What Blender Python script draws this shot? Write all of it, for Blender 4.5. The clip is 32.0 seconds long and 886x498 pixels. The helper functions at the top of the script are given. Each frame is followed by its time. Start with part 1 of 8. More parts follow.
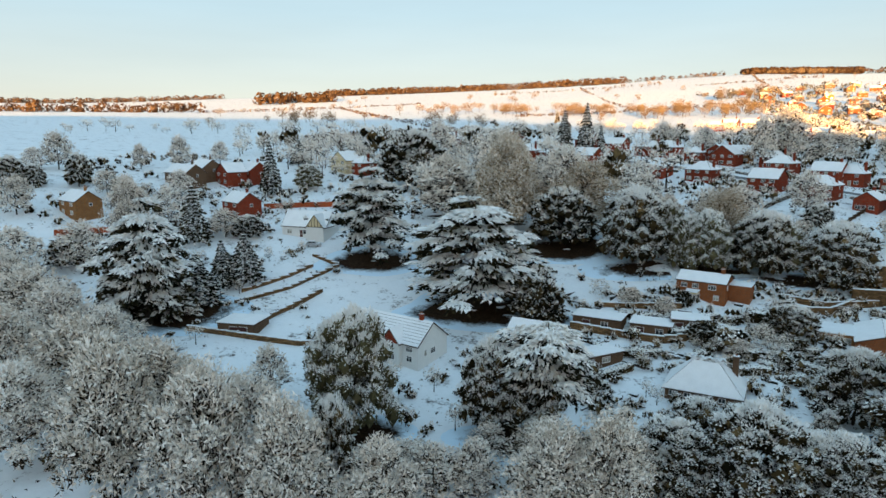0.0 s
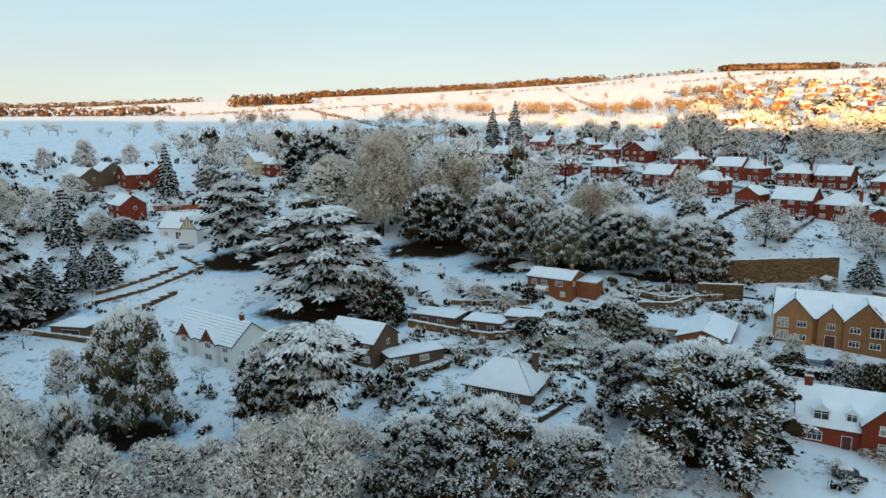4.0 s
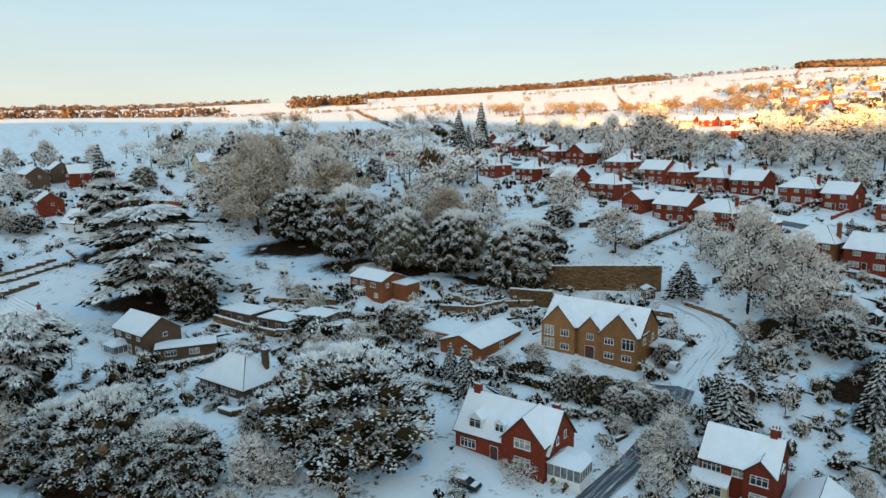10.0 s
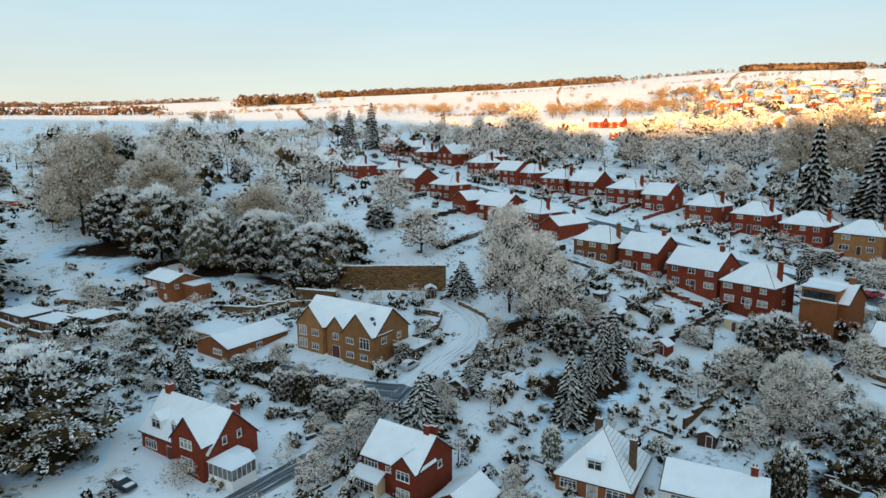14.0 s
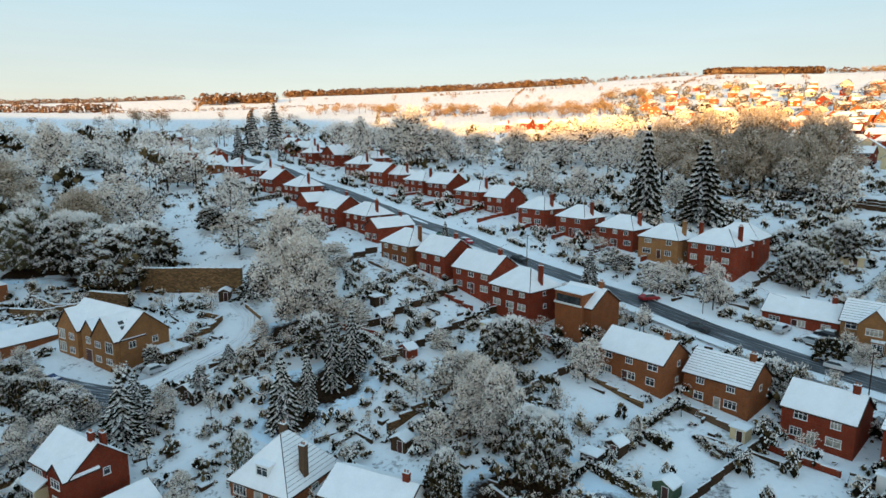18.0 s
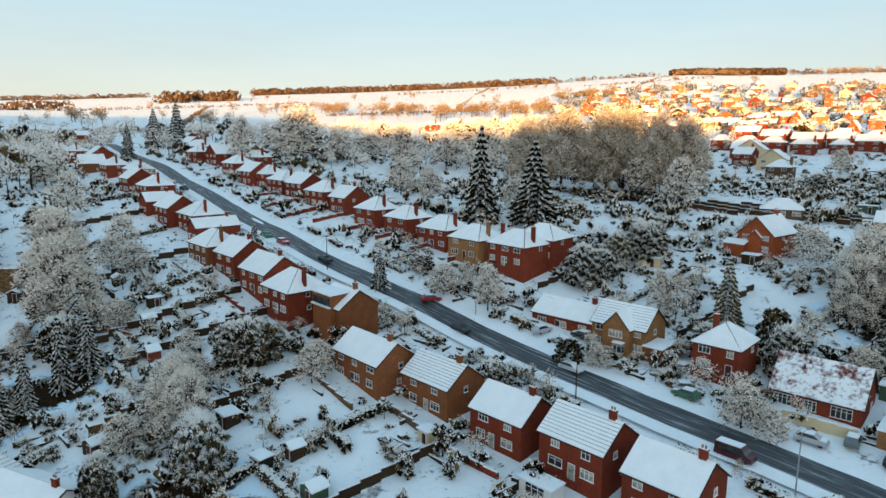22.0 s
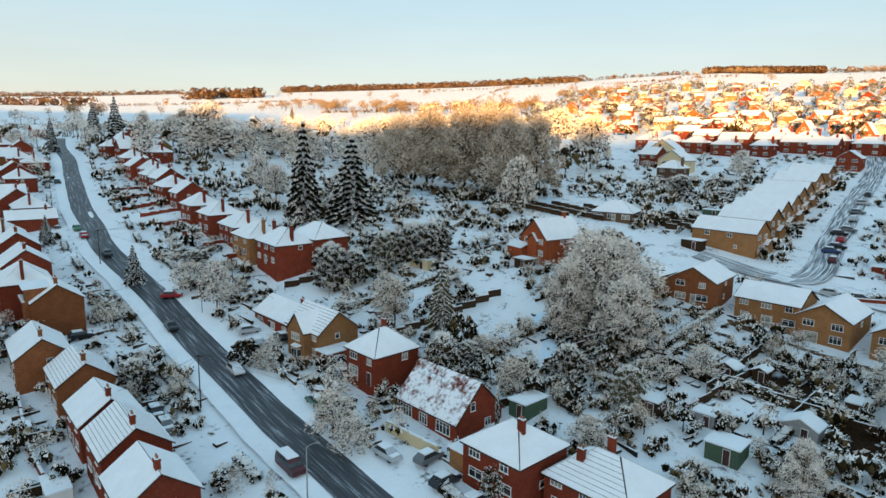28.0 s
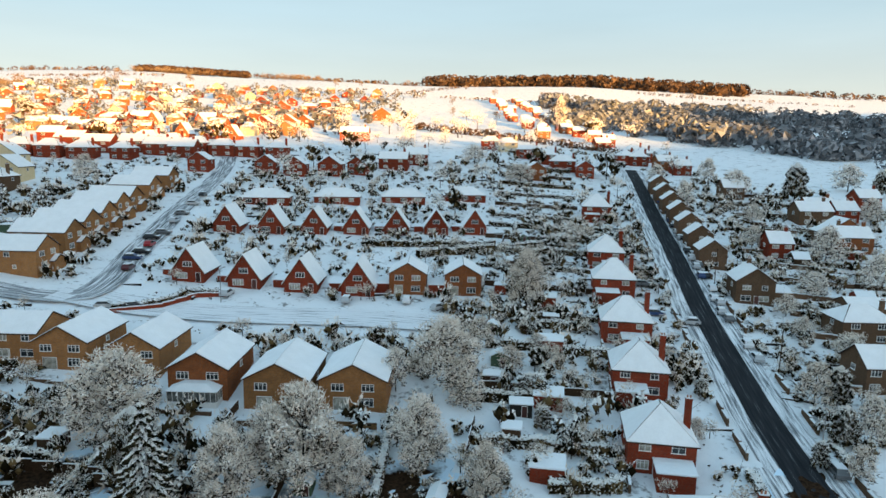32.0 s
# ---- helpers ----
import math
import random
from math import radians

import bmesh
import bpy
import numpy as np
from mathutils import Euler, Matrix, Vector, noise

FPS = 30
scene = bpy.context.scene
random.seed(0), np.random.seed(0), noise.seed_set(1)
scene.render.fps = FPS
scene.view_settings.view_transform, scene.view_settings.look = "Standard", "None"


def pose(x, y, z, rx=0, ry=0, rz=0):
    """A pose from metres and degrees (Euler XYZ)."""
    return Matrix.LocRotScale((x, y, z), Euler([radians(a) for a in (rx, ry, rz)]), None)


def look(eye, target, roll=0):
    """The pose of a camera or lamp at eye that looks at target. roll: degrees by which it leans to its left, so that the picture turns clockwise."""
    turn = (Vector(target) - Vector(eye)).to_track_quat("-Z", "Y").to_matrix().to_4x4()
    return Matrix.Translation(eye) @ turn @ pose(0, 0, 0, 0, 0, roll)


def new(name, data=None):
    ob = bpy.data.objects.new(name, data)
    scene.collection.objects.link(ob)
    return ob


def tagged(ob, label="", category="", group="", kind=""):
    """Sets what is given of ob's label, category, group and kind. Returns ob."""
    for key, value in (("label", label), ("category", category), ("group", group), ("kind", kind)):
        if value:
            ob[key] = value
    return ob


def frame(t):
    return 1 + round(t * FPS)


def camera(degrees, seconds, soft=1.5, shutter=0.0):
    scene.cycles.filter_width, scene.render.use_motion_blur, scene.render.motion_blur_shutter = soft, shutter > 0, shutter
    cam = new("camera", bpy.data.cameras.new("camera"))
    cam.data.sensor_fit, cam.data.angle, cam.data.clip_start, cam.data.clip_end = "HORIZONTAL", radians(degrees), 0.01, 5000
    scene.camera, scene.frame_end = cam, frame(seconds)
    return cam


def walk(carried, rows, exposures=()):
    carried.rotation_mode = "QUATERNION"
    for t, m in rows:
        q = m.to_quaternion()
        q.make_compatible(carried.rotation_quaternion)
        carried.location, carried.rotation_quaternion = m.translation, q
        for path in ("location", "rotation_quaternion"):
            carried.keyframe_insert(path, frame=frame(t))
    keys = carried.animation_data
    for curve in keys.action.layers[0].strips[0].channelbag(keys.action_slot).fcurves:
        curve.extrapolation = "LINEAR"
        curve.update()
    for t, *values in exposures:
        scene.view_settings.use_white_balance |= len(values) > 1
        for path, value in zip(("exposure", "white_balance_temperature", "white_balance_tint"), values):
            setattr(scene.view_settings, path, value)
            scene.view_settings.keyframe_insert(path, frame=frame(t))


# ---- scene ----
cam = camera(68.3, 32.0)
METRES, EYE, TILT, LEAN, TURN = 330.0, 46.0, -10.0, 0.0, 0.0
ROWS = [
    (0.0, 0.0, 0.0, 0.0, 0.0, 0.0, -0.0),
    (0.5, 0.0103, 0.0003, -0.0002, -0.09, 0.02, 0.11),
    (1.0, 0.0226, 0.0003, -0.0003, -0.22, 0.04, 0.2),
    (1.5, 0.0351, 0.0004, -0.0004, -0.33, 0.05, 0.35),
    (2.0, 0.0479, -0.0001, -0.0008, -0.46, 0.05, 0.52),
    (2.5, 0.0616, -0.0, -0.0011, -0.59, 0.04, 0.65),
    (3.0, 0.0758, -0.0001, -0.0013, -0.75, 0.02, 0.73),
    (3.5, 0.0899, -0.0004, -0.0015, -0.89, 0.01, 0.83),
    (5.5, 0.1519, 0.0001, -0.0019, 1.44, 0.06, 0.55),
    (6.0, 0.1677, 0.0005, -0.002, 1.28, 0.05, 0.59),
    (6.5, 0.184, 0.0007, -0.0022, 1.1, 0.07, 0.6),
    (7.0, 0.1988, 0.0007, -0.0022, 0.93, 0.06, 0.63),
    (7.5, 0.2148, 0.0006, -0.0018, 0.77, 0.03, 0.64),
    (8.0, 0.2302, 0.0006, -0.0017, 0.6, 0.01, 0.67),
    (8.5, 0.246, 0.001, -0.0016, 0.42, 0.01, 0.65),
    (9.0, 0.262, 0.0008, -0.0012, 0.23, -0.03, 0.64),
    (9.5, 0.2781, 0.001, -0.0013, 2.47, 0.03, 0.24),
    (10.0, 0.2939, 0.0015, -0.0014, 6.41, 0.04, -0.49),
    (10.5, 0.3102, 0.0022, -0.0013, 9.19, 0.0, -1.0),
    (11.0, 0.3262, 0.0029, -0.0013, 9.26, -0.03, -1.06),
    (11.5, 0.3426, 0.0039, -0.0015, 6.21, 0.01, -0.58),
    (12.0, 0.3595, 0.0052, -0.0017, 4.52, 0.05, -0.29),
    (12.5, 0.3749, 0.0066, -0.0012, 4.29, 0.01, -0.32),
    (13.0, 0.3906, 0.0077, -0.0008, 4.08, 0.02, -0.33),
    (13.5, 0.4065, 0.0086, -0.0004, 3.89, 0.03, -0.34),
    (14.0, 0.422, 0.0096, -0.0001, 3.7, 0.04, -0.34),
    (14.5, 0.4379, 0.0108, 0.0004, 3.48, 0.02, -0.36),
    (16.5, 0.503, 0.0155, 0.0018, 2.8, 0.06, -0.44),
    (17.0, 0.5186, 0.0165, 0.002, 2.61, 0.06, -0.45),
    (17.5, 0.5358, 0.0176, 0.0022, 2.41, 0.07, -0.44),
    (18.0, 0.5519, 0.0184, 0.0025, 2.23, 0.07, -0.49),
    (18.5, 0.5672, 0.0193, 0.0025, 2.01, 0.09, -0.49),
    (19.0, 0.5833, 0.0199, 0.003, 1.84, 0.08, -0.51),
    (19.5, 0.5996, 0.0207, 0.0032, 1.67, 0.08, -0.5),
    (20.0, 0.6164, 0.021, 0.0034, 1.49, 0.07, -0.5),
    (20.5, 0.633, 0.0216, 0.0039, 1.36, 0.04, -0.48),
    (21.0, 0.6494, 0.0222, 0.0041, 1.2, 0.04, -0.45),
    (21.5, 0.6648, 0.0234, 0.0043, 1.03, 0.04, -0.49),
    (22.0, 0.6811, 0.024, 0.0046, 0.86, 0.01, -0.5),
    (22.5, 0.6963, 0.0244, 0.005, 0.69, 0.0, -0.51),
    (23.0, 0.7131, 0.025, 0.0053, 0.61, -0.0, -0.52),
    (23.5, 0.7291, 0.0253, 0.0056, 1.88, -0.01, -0.76),
    (24.0, 0.7452, 0.0257, 0.0059, 3.85, -0.06, -1.15),
    (24.5, 0.7607, 0.0263, 0.0062, 6.06, -0.12, -1.58),
    (25.0, 0.7768, 0.0271, 0.0064, 9.99, -0.27, -2.3),
    (25.5, 0.7939, 0.028, 0.0067, 15.71, -0.58, -3.29),
    (27.5, 0.8583, 0.0396, 0.0083, 13.36, -0.58, -3.07),
    (28.0, 0.8739, 0.0438, 0.0091, 5.04, -0.24, -1.71),
    (28.5, 0.8909, 0.0466, 0.0107, -4.1, -0.1, -0.09),
    (29.0, 0.9061, 0.0485, 0.0122, -12.84, -0.15, 1.47),
    (29.5, 0.9223, 0.0499, 0.0136, -21.82, -0.5, 3.07),
    (30.0, 0.9382, 0.0494, 0.0145, -30.68, -1.1, 4.61),
    (30.5, 0.9535, 0.0488, 0.0148, -36.35, -1.59, 5.49),
    (31.0, 0.9696, 0.0462, 0.0146, -38.53, -1.8, 5.69),
    (31.5, 0.9835, 0.0431, 0.0143, -38.73, -1.81, 5.56),
    (32.0, 0.9956, 0.0398, 0.014, -38.87, -1.82, 5.38),
]
walk(cam, [(t, pose(0, 0, EYE, TILT, LEAN, TURN) @ pose(METRES * x, METRES * y, METRES * z, 90 + pitch, roll, yaw)) for t, x, y, z, yaw, pitch, roll in ROWS])

SUN_EL, SUN_AZ = 4.2, 186.0
world = bpy.data.worlds.new("winter_morning")
scene.world = world
world.use_nodes = True
sky = world.node_tree.nodes.new("ShaderNodeTexSky")
sky.sky_type, sky.sun_disc = "NISHITA", False
sky.sun_elevation, sky.sun_rotation = radians(13.0), radians(SUN_AZ)
sky.air_density, sky.dust_density, sky.ozone_density = 1.0, 0.5, 0.9
back = world.node_tree.nodes["Background"]
back.inputs["Strength"].default_value = 0.12
wn, wl = world.node_tree.nodes, world.node_tree.links


def world_math(kind, a, b):
    """One step of arithmetic on the direction of the sky."""
    n = wn.new("ShaderNodeMath")
    n.operation = kind
    for sock, v in zip(n.inputs, (a, b)):
        if isinstance(v, (int, float)):
            sock.default_value = v
        else:
            wl.new(v, sock)
    return n.outputs[0]


# pale haze over the horizon, clear blue overhead, and the glow of the low sun behind the walk
way = wn.new("ShaderNodeSeparateXYZ")
wl.new(wn.new("ShaderNodeTexCoord").outputs["Generated"], way.inputs[0])
dome = wn.new("ShaderNodeValToRGB")
bands = dome.color_ramp.elements
while len(bands) < 5:
    bands.new(0.5)
for e, (h, c) in zip(bands, ((0.0, (0.92, 0.86, 0.75)), (0.06, (0.82, 0.87, 0.82)), (0.17, (0.63, 0.83, 0.91)), (0.5, (0.52, 0.79, 0.97)), (1.0, (0.48, 0.76, 0.98)))):
    e.position, e.color = h, (*c, 1)
wl.new(way.outputs[2], dome.inputs["Fac"])
low = world_math("POWER", world_math("SUBTRACT", 1.0, world_math("ABSOLUTE", way.outputs[2], 0)), 3.0)
south = world_math("POWER", world_math("MAXIMUM", world_math("MULTIPLY", way.outputs[1], -1.0), 0.0), 2.0)
wisps = wn.new("ShaderNodeTexNoise")
wisps.inputs["Scale"].default_value, wisps.inputs["Detail"].default_value = 2.2, 5
squash = wn.new("ShaderNodeMapping")
squash.inputs["Scale"].default_value = (1.0, 1.0, 7.0)
wl.new(way.inputs[0].links[0].from_socket, squash.inputs["Vector"])
wl.new(squash.outputs["Vector"], wisps.inputs["Vector"])
haze = wn.new("ShaderNodeMix")
haze.data_type = "RGBA"
haze.inputs["Factor"].default_value = 0.9
wl.new(sky.outputs["Color"], haze.inputs[6])
gain = wn.new("ShaderNodeVectorMath")
gain.operation = "SCALE"
wl.new(dome.outputs["Color"], gain.inputs[0])
wl.new(world_math("ADD", 3.75, world_math("MULTIPLY", world_math("SUBTRACT", wisps.outputs["Fac"], 0.5), 0.9)), gain.inputs["Scale"])
wl.new(gain.outputs[0], haze.inputs[7])
glow = wn.new("ShaderNodeMix")
glow.data_type, glow.blend_type = "RGBA", "ADD"
glow.inputs[7].default_value = (9.5, 5.6, 2.2, 1)
wl.new(world_math("MULTIPLY", low, south), glow.inputs["Factor"])
wl.new(haze.outputs[2], glow.inputs[6])
wl.new(glow.outputs[2], back.inputs["Color"])
lamp = bpy.data.lights.new("sun", "SUN")
lamp.energy, lamp.angle, lamp.color = 8.0, radians(0.6), (1.0, 0.52, 0.13)
sun = new("sun", lamp)
az, el = radians(SUN_AZ), radians(SUN_EL)
sun.matrix_basis = look((0, -300, 400), (-math.sin(az) * math.cos(el), -300 - math.cos(az) * math.cos(el), 400 - math.sin(el)))

scene.view_settings.exposure = 0.96
# ---------------------------------------------------------------- lie of the land

def lerp_table(v, knots):
    """Piecewise linear, with the ends held."""
    if v <= knots[0][0]:
        return knots[0][1]
    for (a, p), (b, q) in zip(knots, knots[1:]):
        if v <= b:
            return p + (q - p) * (v - a) / (b - a)
    return knots[-1][1]


def smooth(v):
    v = min(1.0, max(0.0, v))
    return v * v * (3 - 2 * v)


# heights of the near slope by distance ahead, and of the far hills by bearing and range
NEAR = [(-2500, 120), (-900, 122), (-640, 118), (-480, 84), (-330, 40), (-180, 4), (-60, -12), (0, -10), (60, -5), (90, -0.5), (150, 8.5), (210, 20), (315, 34), (450, 43), (700, 60)]
EAST = [(230, 0), (390, 8), (540, 17), (700, 25), (1000, 30)]
HILLS = [
    (-60, [(450, 38), (900, 55), (1300, 75), (1900, 95), (2600, 100), (4000, 90)]),
    (-34, [(450, 38), (900, 62), (1300, 82), (1900, 117), (2600, 122), (4000, 120)]),
    (-18, [(450, 41), (900, 70), (1300, 98), (1900, 145), (2600, 148), (4000, 130)]),
    (0, [(450, 44), (700, 62), (1000, 90), (1500, 140), (1900, 171), (2600, 170), (4000, 140)]),
    (20, [(450, 46), (700, 75), (1000, 112), (1400, 158), (1900, 205), (2600, 198), (4000, 150)]),
    (39, [(450, 48), (700, 72), (1000, 108), (1400, 150), (1900, 184), (2600, 180), (4000, 150)]),
    (54, [(450, 42), (700, 62), (1000, 92), (1400, 145), (1900, 196), (2600, 190), (4000, 150)]),
    (73, [(450, 30), (700, 47), (1000, 72), (1400, 110), (1900, 152), (2600, 150), (4000, 120)]),
    (100, [(450, 22), (900, 40), (1900, 90), (4000, 90)]),
]


# rises and dips of the near slope about its houses: place and height added
KNOLLS = [
    (250, 78, 4.0), (239, 91, 3.2), (232, 97, 2.2), (223, 106, 2.0), (211, 113, 2.3), (199, 127, 4.2), (193, 134, 4.4), (182, 148, 3.2), (171, 159, 2.2), (145, 186, 3.1), (127, 212, 4.0),
    (241, 156, 6.4), (246, 161, 6.4), (234, 162, 5.6), (224, 175, 4.3), (213, 183, 3.9), (204, 193, 3.6), (196, 205, 4.2), (128, 287, 2.4), (302, 163, 5.8), (250, 132, 2.0), (254, 120, 2.4),
    (270, 113, 2.6), (282, 104, 1.2), (292, 88, 2.0), (348, 170, 2.0), (362, 135, -1.0), (380, 165, 0), (400, 152, 0), (116, 120, 0.6), (100, 89, 0.6), (159, 86, -0.6), (422, 75, 0),
    (320, 200, 4.0), (290, 220, 3.6), (262, 238, 2.6), (233, 197, 4.0), (87, 128, -2.6), (90, 135, -2.0), (62, 154, -1.0),
]


def ground(x, y):
    """Height of the ground."""
    near = lerp_table(y, NEAR)
    near += lerp_table(x, EAST) * (1 - 0.5 * smooth((y - 100) / 110)) * smooth((y + 250) / 250)
    near -= 2.8 * math.exp(-((x - 142) / 32) ** 2 - ((y - 84) / 30) ** 2)
    near += 3.5 * math.exp(-((x - 172) / 26) ** 2 - ((y - 160) / 26) ** 2)
    near -= 3.0 * smooth((75 - x) / 40) * smooth((y - 80) / 40) * smooth((200 - y) / 50)
    near += (52 * smooth((130 - x) / 300) + 45 * smooth((x - 600) / 300)) * smooth((-180 - y) / 420)
    if 60 < x < 430 and 40 < y < 340:
        total = weight = 0.0
        for kx, ky, kz in KNOLLS:
            d = (x - kx) ** 2 + (y - ky) ** 2
            if d < 7000:
                w = math.exp(-d / 650)
                total, weight = total + w * kz, weight + w
        near += total / (weight + 0.12)
    r = math.hypot(x - 200, y)
    far = smooth((r - 330) / 170) * smooth((y + 60) / 160)
    if far <= 0:
        return near
    bearing = math.degrees(math.atan2(x - 200, y))
    span = [(a, lerp_table(r, k)) for a, k in HILLS]
    return near + (lerp_table(bearing, span) - near) * far

# ---------------------------------------------------------------- materials
def nodes_of(name, rough=0.8, metal=0.0, spec=0.06):
    m = bpy.data.materials.new(name)
    m.use_nodes = True
    nt = m.node_tree
    b = nt.nodes["Principled BSDF"]
    b.inputs["Roughness"].default_value = rough
    b.inputs["Metallic"].default_value = metal
    b.inputs["Specular IOR Level"].default_value = spec
    return m, nt, b


def link(nt, a, b):
    nt.links.new(a, b)


def noise_node(nt, scale, detail=4, rough=0.55, vec=None):
    n = nt.nodes.new("ShaderNodeTexNoise")
    n.inputs["Scale"].default_value = scale
    n.inputs["Detail"].default_value = detail
    n.inputs["Roughness"].default_value = rough
    if vec:
        link(nt, vec, n.inputs["Vector"])
    return n


def ramp(nt, fac, stops):
    r = nt.nodes.new("ShaderNodeValToRGB")
    el = r.color_ramp.elements
    while len(el) < len(stops):
        el.new(0.5)
    for e, (p, c) in zip(el, stops):
        e.position, e.color = p, (*c, 1)
    link(nt, fac, r.inputs["Fac"])
    return r


def mix(nt, fac, a, b, kind="MIX"):
    n = nt.nodes.new("ShaderNodeMix")
    n.data_type, n.blend_type = "RGBA", kind
    for sock, v in ((n.inputs["Factor"], fac), (n.inputs[6], a), (n.inputs[7], b)):
        if isinstance(v, (int, float)):
            sock.default_value = v
        elif isinstance(v, tuple):
            sock.default_value = (*v, 1)
        else:
            link(nt, v, sock)
    return n.outputs[2]


def bump(nt, bsdf, height, strength=0.3, dist=0.05):
    n = nt.nodes.new("ShaderNodeBump")
    n.inputs["Strength"].default_value, n.inputs["Distance"].default_value = strength, dist
    link(nt, height, n.inputs["Height"])
    link(nt, n.outputs["Normal"], bsdf.inputs["Normal"])


def position(nt):
    return nt.nodes.new("ShaderNodeNewGeometry").outputs["Position"]


def local(nt):
    return nt.nodes.new("ShaderNodeTexCoord").outputs["Object"]


def rnd_object(nt):
    return nt.nodes.new("ShaderNodeObjectInfo").outputs["Random"]


def rnd_island(nt):
    return nt.nodes.new("ShaderNodeNewGeometry").outputs["Random Per Island"]


def mat_plain(name, a, b, scale=3.0, rough=0.8, strength=0.15, metal=0.0, per_object=0.0, spec=0.06):
    """Two tones mixed by noise at two scales, with fine relief."""
    m, nt, bs = nodes_of(name, rough, metal, spec)
    n1 = noise_node(nt, scale, 5, vec=local(nt))
    n2 = noise_node(nt, scale * 9, 3, vec=local(nt))
    f = mix(nt, 0.35, n1.outputs["Fac"], n2.outputs["Fac"])
    col = ramp(nt, f, [(0.3, a), (0.7, b)]).outputs["Color"]
    if per_object:
        h = nt.nodes.new("ShaderNodeHueSaturation")
        mp = nt.nodes.new("ShaderNodeMapRange")
        mp.inputs["To Min"].default_value, mp.inputs["To Max"].default_value = 1 - per_object, 1 + per_object
        link(nt, rnd_object(nt), mp.inputs["Value"])
        link(nt, mp.outputs["Result"], h.inputs["Value"])
        link(nt, col, h.inputs["Color"])
        col = h.outputs["Color"]
    link(nt, col, bs.inputs["Base Color"])
    bump(nt, bs, n2.outputs["Fac"], strength, 0.03)
    return m


def mat_brick(name, a, b, mortar, bw=0.225, bh=0.075, joint=0.008):
    m, nt, bs = nodes_of(name, 0.9)
    tc = local(nt)
    sep = nt.nodes.new("ShaderNodeSeparateXYZ")
    link(nt, tc, sep.inputs[0])
    add = nt.nodes.new("ShaderNodeMath")
    link(nt, sep.outputs[0], add.inputs[0])
    link(nt, sep.outputs[1], add.inputs[1])
    com = nt.nodes.new("ShaderNodeCombineXYZ")
    link(nt, add.outputs[0], com.inputs[0])
    link(nt, sep.outputs[2], com.inputs[1])
    br = nt.nodes.new("ShaderNodeTexBrick")
    link(nt, com.outputs[0], br.inputs["Vector"])
    br.inputs["Scale"].default_value = 1.0
    br.inputs["Brick Width"].default_value, br.inputs["Row Height"].default_value = bw, bh
    br.inputs["Mortar Size"].default_value = joint
    br.inputs["Color1"].default_value, br.inputs["Color2"].default_value = (*a, 1), (*b, 1)
    br.inputs["Mortar"].default_value = (*mortar, 1)
    n = noise_node(nt, 0.6, 4, vec=tc)
    n2 = noise_node(nt, 4.0, 4, vec=tc)
    col = mix(nt, 0.65, br.outputs["Color"], ramp(nt, n.outputs["Fac"], [(0.3, (0.72, 0.7, 0.7)), (0.7, (1.15, 1.1, 1.05))]).outputs["Color"], "MULTIPLY")
    col = mix(nt, 0.4, col, ramp(nt, n2.outputs["Fac"], [(0.35, (0.75, 0.75, 0.75)), (0.65, (1.2, 1.2, 1.2))]).outputs["Color"], "MULTIPLY")
    h = nt.nodes.new("ShaderNodeHueSaturation")
    mp = nt.nodes.new("ShaderNodeMapRange")
    mp.inputs["To Min"].default_value, mp.inputs["To Max"].default_value = 0.82, 1.15
    link(nt, rnd_object(nt), mp.inputs["Value"])
    link(nt, mp.outputs["Result"], h.inputs["Value"])
    link(nt, col, h.inputs["Color"])
    link(nt, h.outputs["Color"], bs.inputs["Base Color"])
    bump(nt, bs, br.outputs["Fac"], 0.25, -0.01)
    return m


def mat_snow(name, dirt=0.0, scale=0.5, tint=(0.86, 0.9, 0.93), under=(0.2, 0.17, 0.14), strength=0.35):
    """Snow with soft lumps; dirt lets the surface below show through in patches."""
    m, nt, bs = nodes_of(name, 0.7, spec=0.1)
    p = position(nt)
    n1, n2, n3 = noise_node(nt, scale, 5, vec=p), noise_node(nt, scale * 6, 4, vec=p), noise_node(nt, scale * 30, 2, vec=p)
    f = mix(nt, 0.4, n1.outputs["Fac"], n2.outputs["Fac"])
    col = ramp(nt, f, [(0.3, tuple(c * 0.9 for c in tint)), (0.65, tint)]).outputs["Color"]
    if dirt:
        k = ramp(nt, f, [(max(0, dirt - 0.07), (1, 1, 1)), (dirt + 0.05, (0, 0, 0))])
        col = mix(nt, k.outputs["Color"], col, under)
    link(nt, col, bs.inputs["Base Color"])
    bump(nt, bs, mix(nt, 0.3, n2.outputs["Fac"], n3.outputs["Fac"]), strength, 0.15)
    return m


def mat_leaf(name, stops, rough=0.8):
    """Foliage or twigs whose pieces differ among themselves and from plant to plant."""
    m, nt, bs = nodes_of(name, rough, spec=0.02)
    f = mix(nt, 0.25, rnd_island(nt), rnd_object(nt))
    link(nt, ramp(nt, f, stops).outputs["Color"], bs.inputs["Base Color"])
    return m


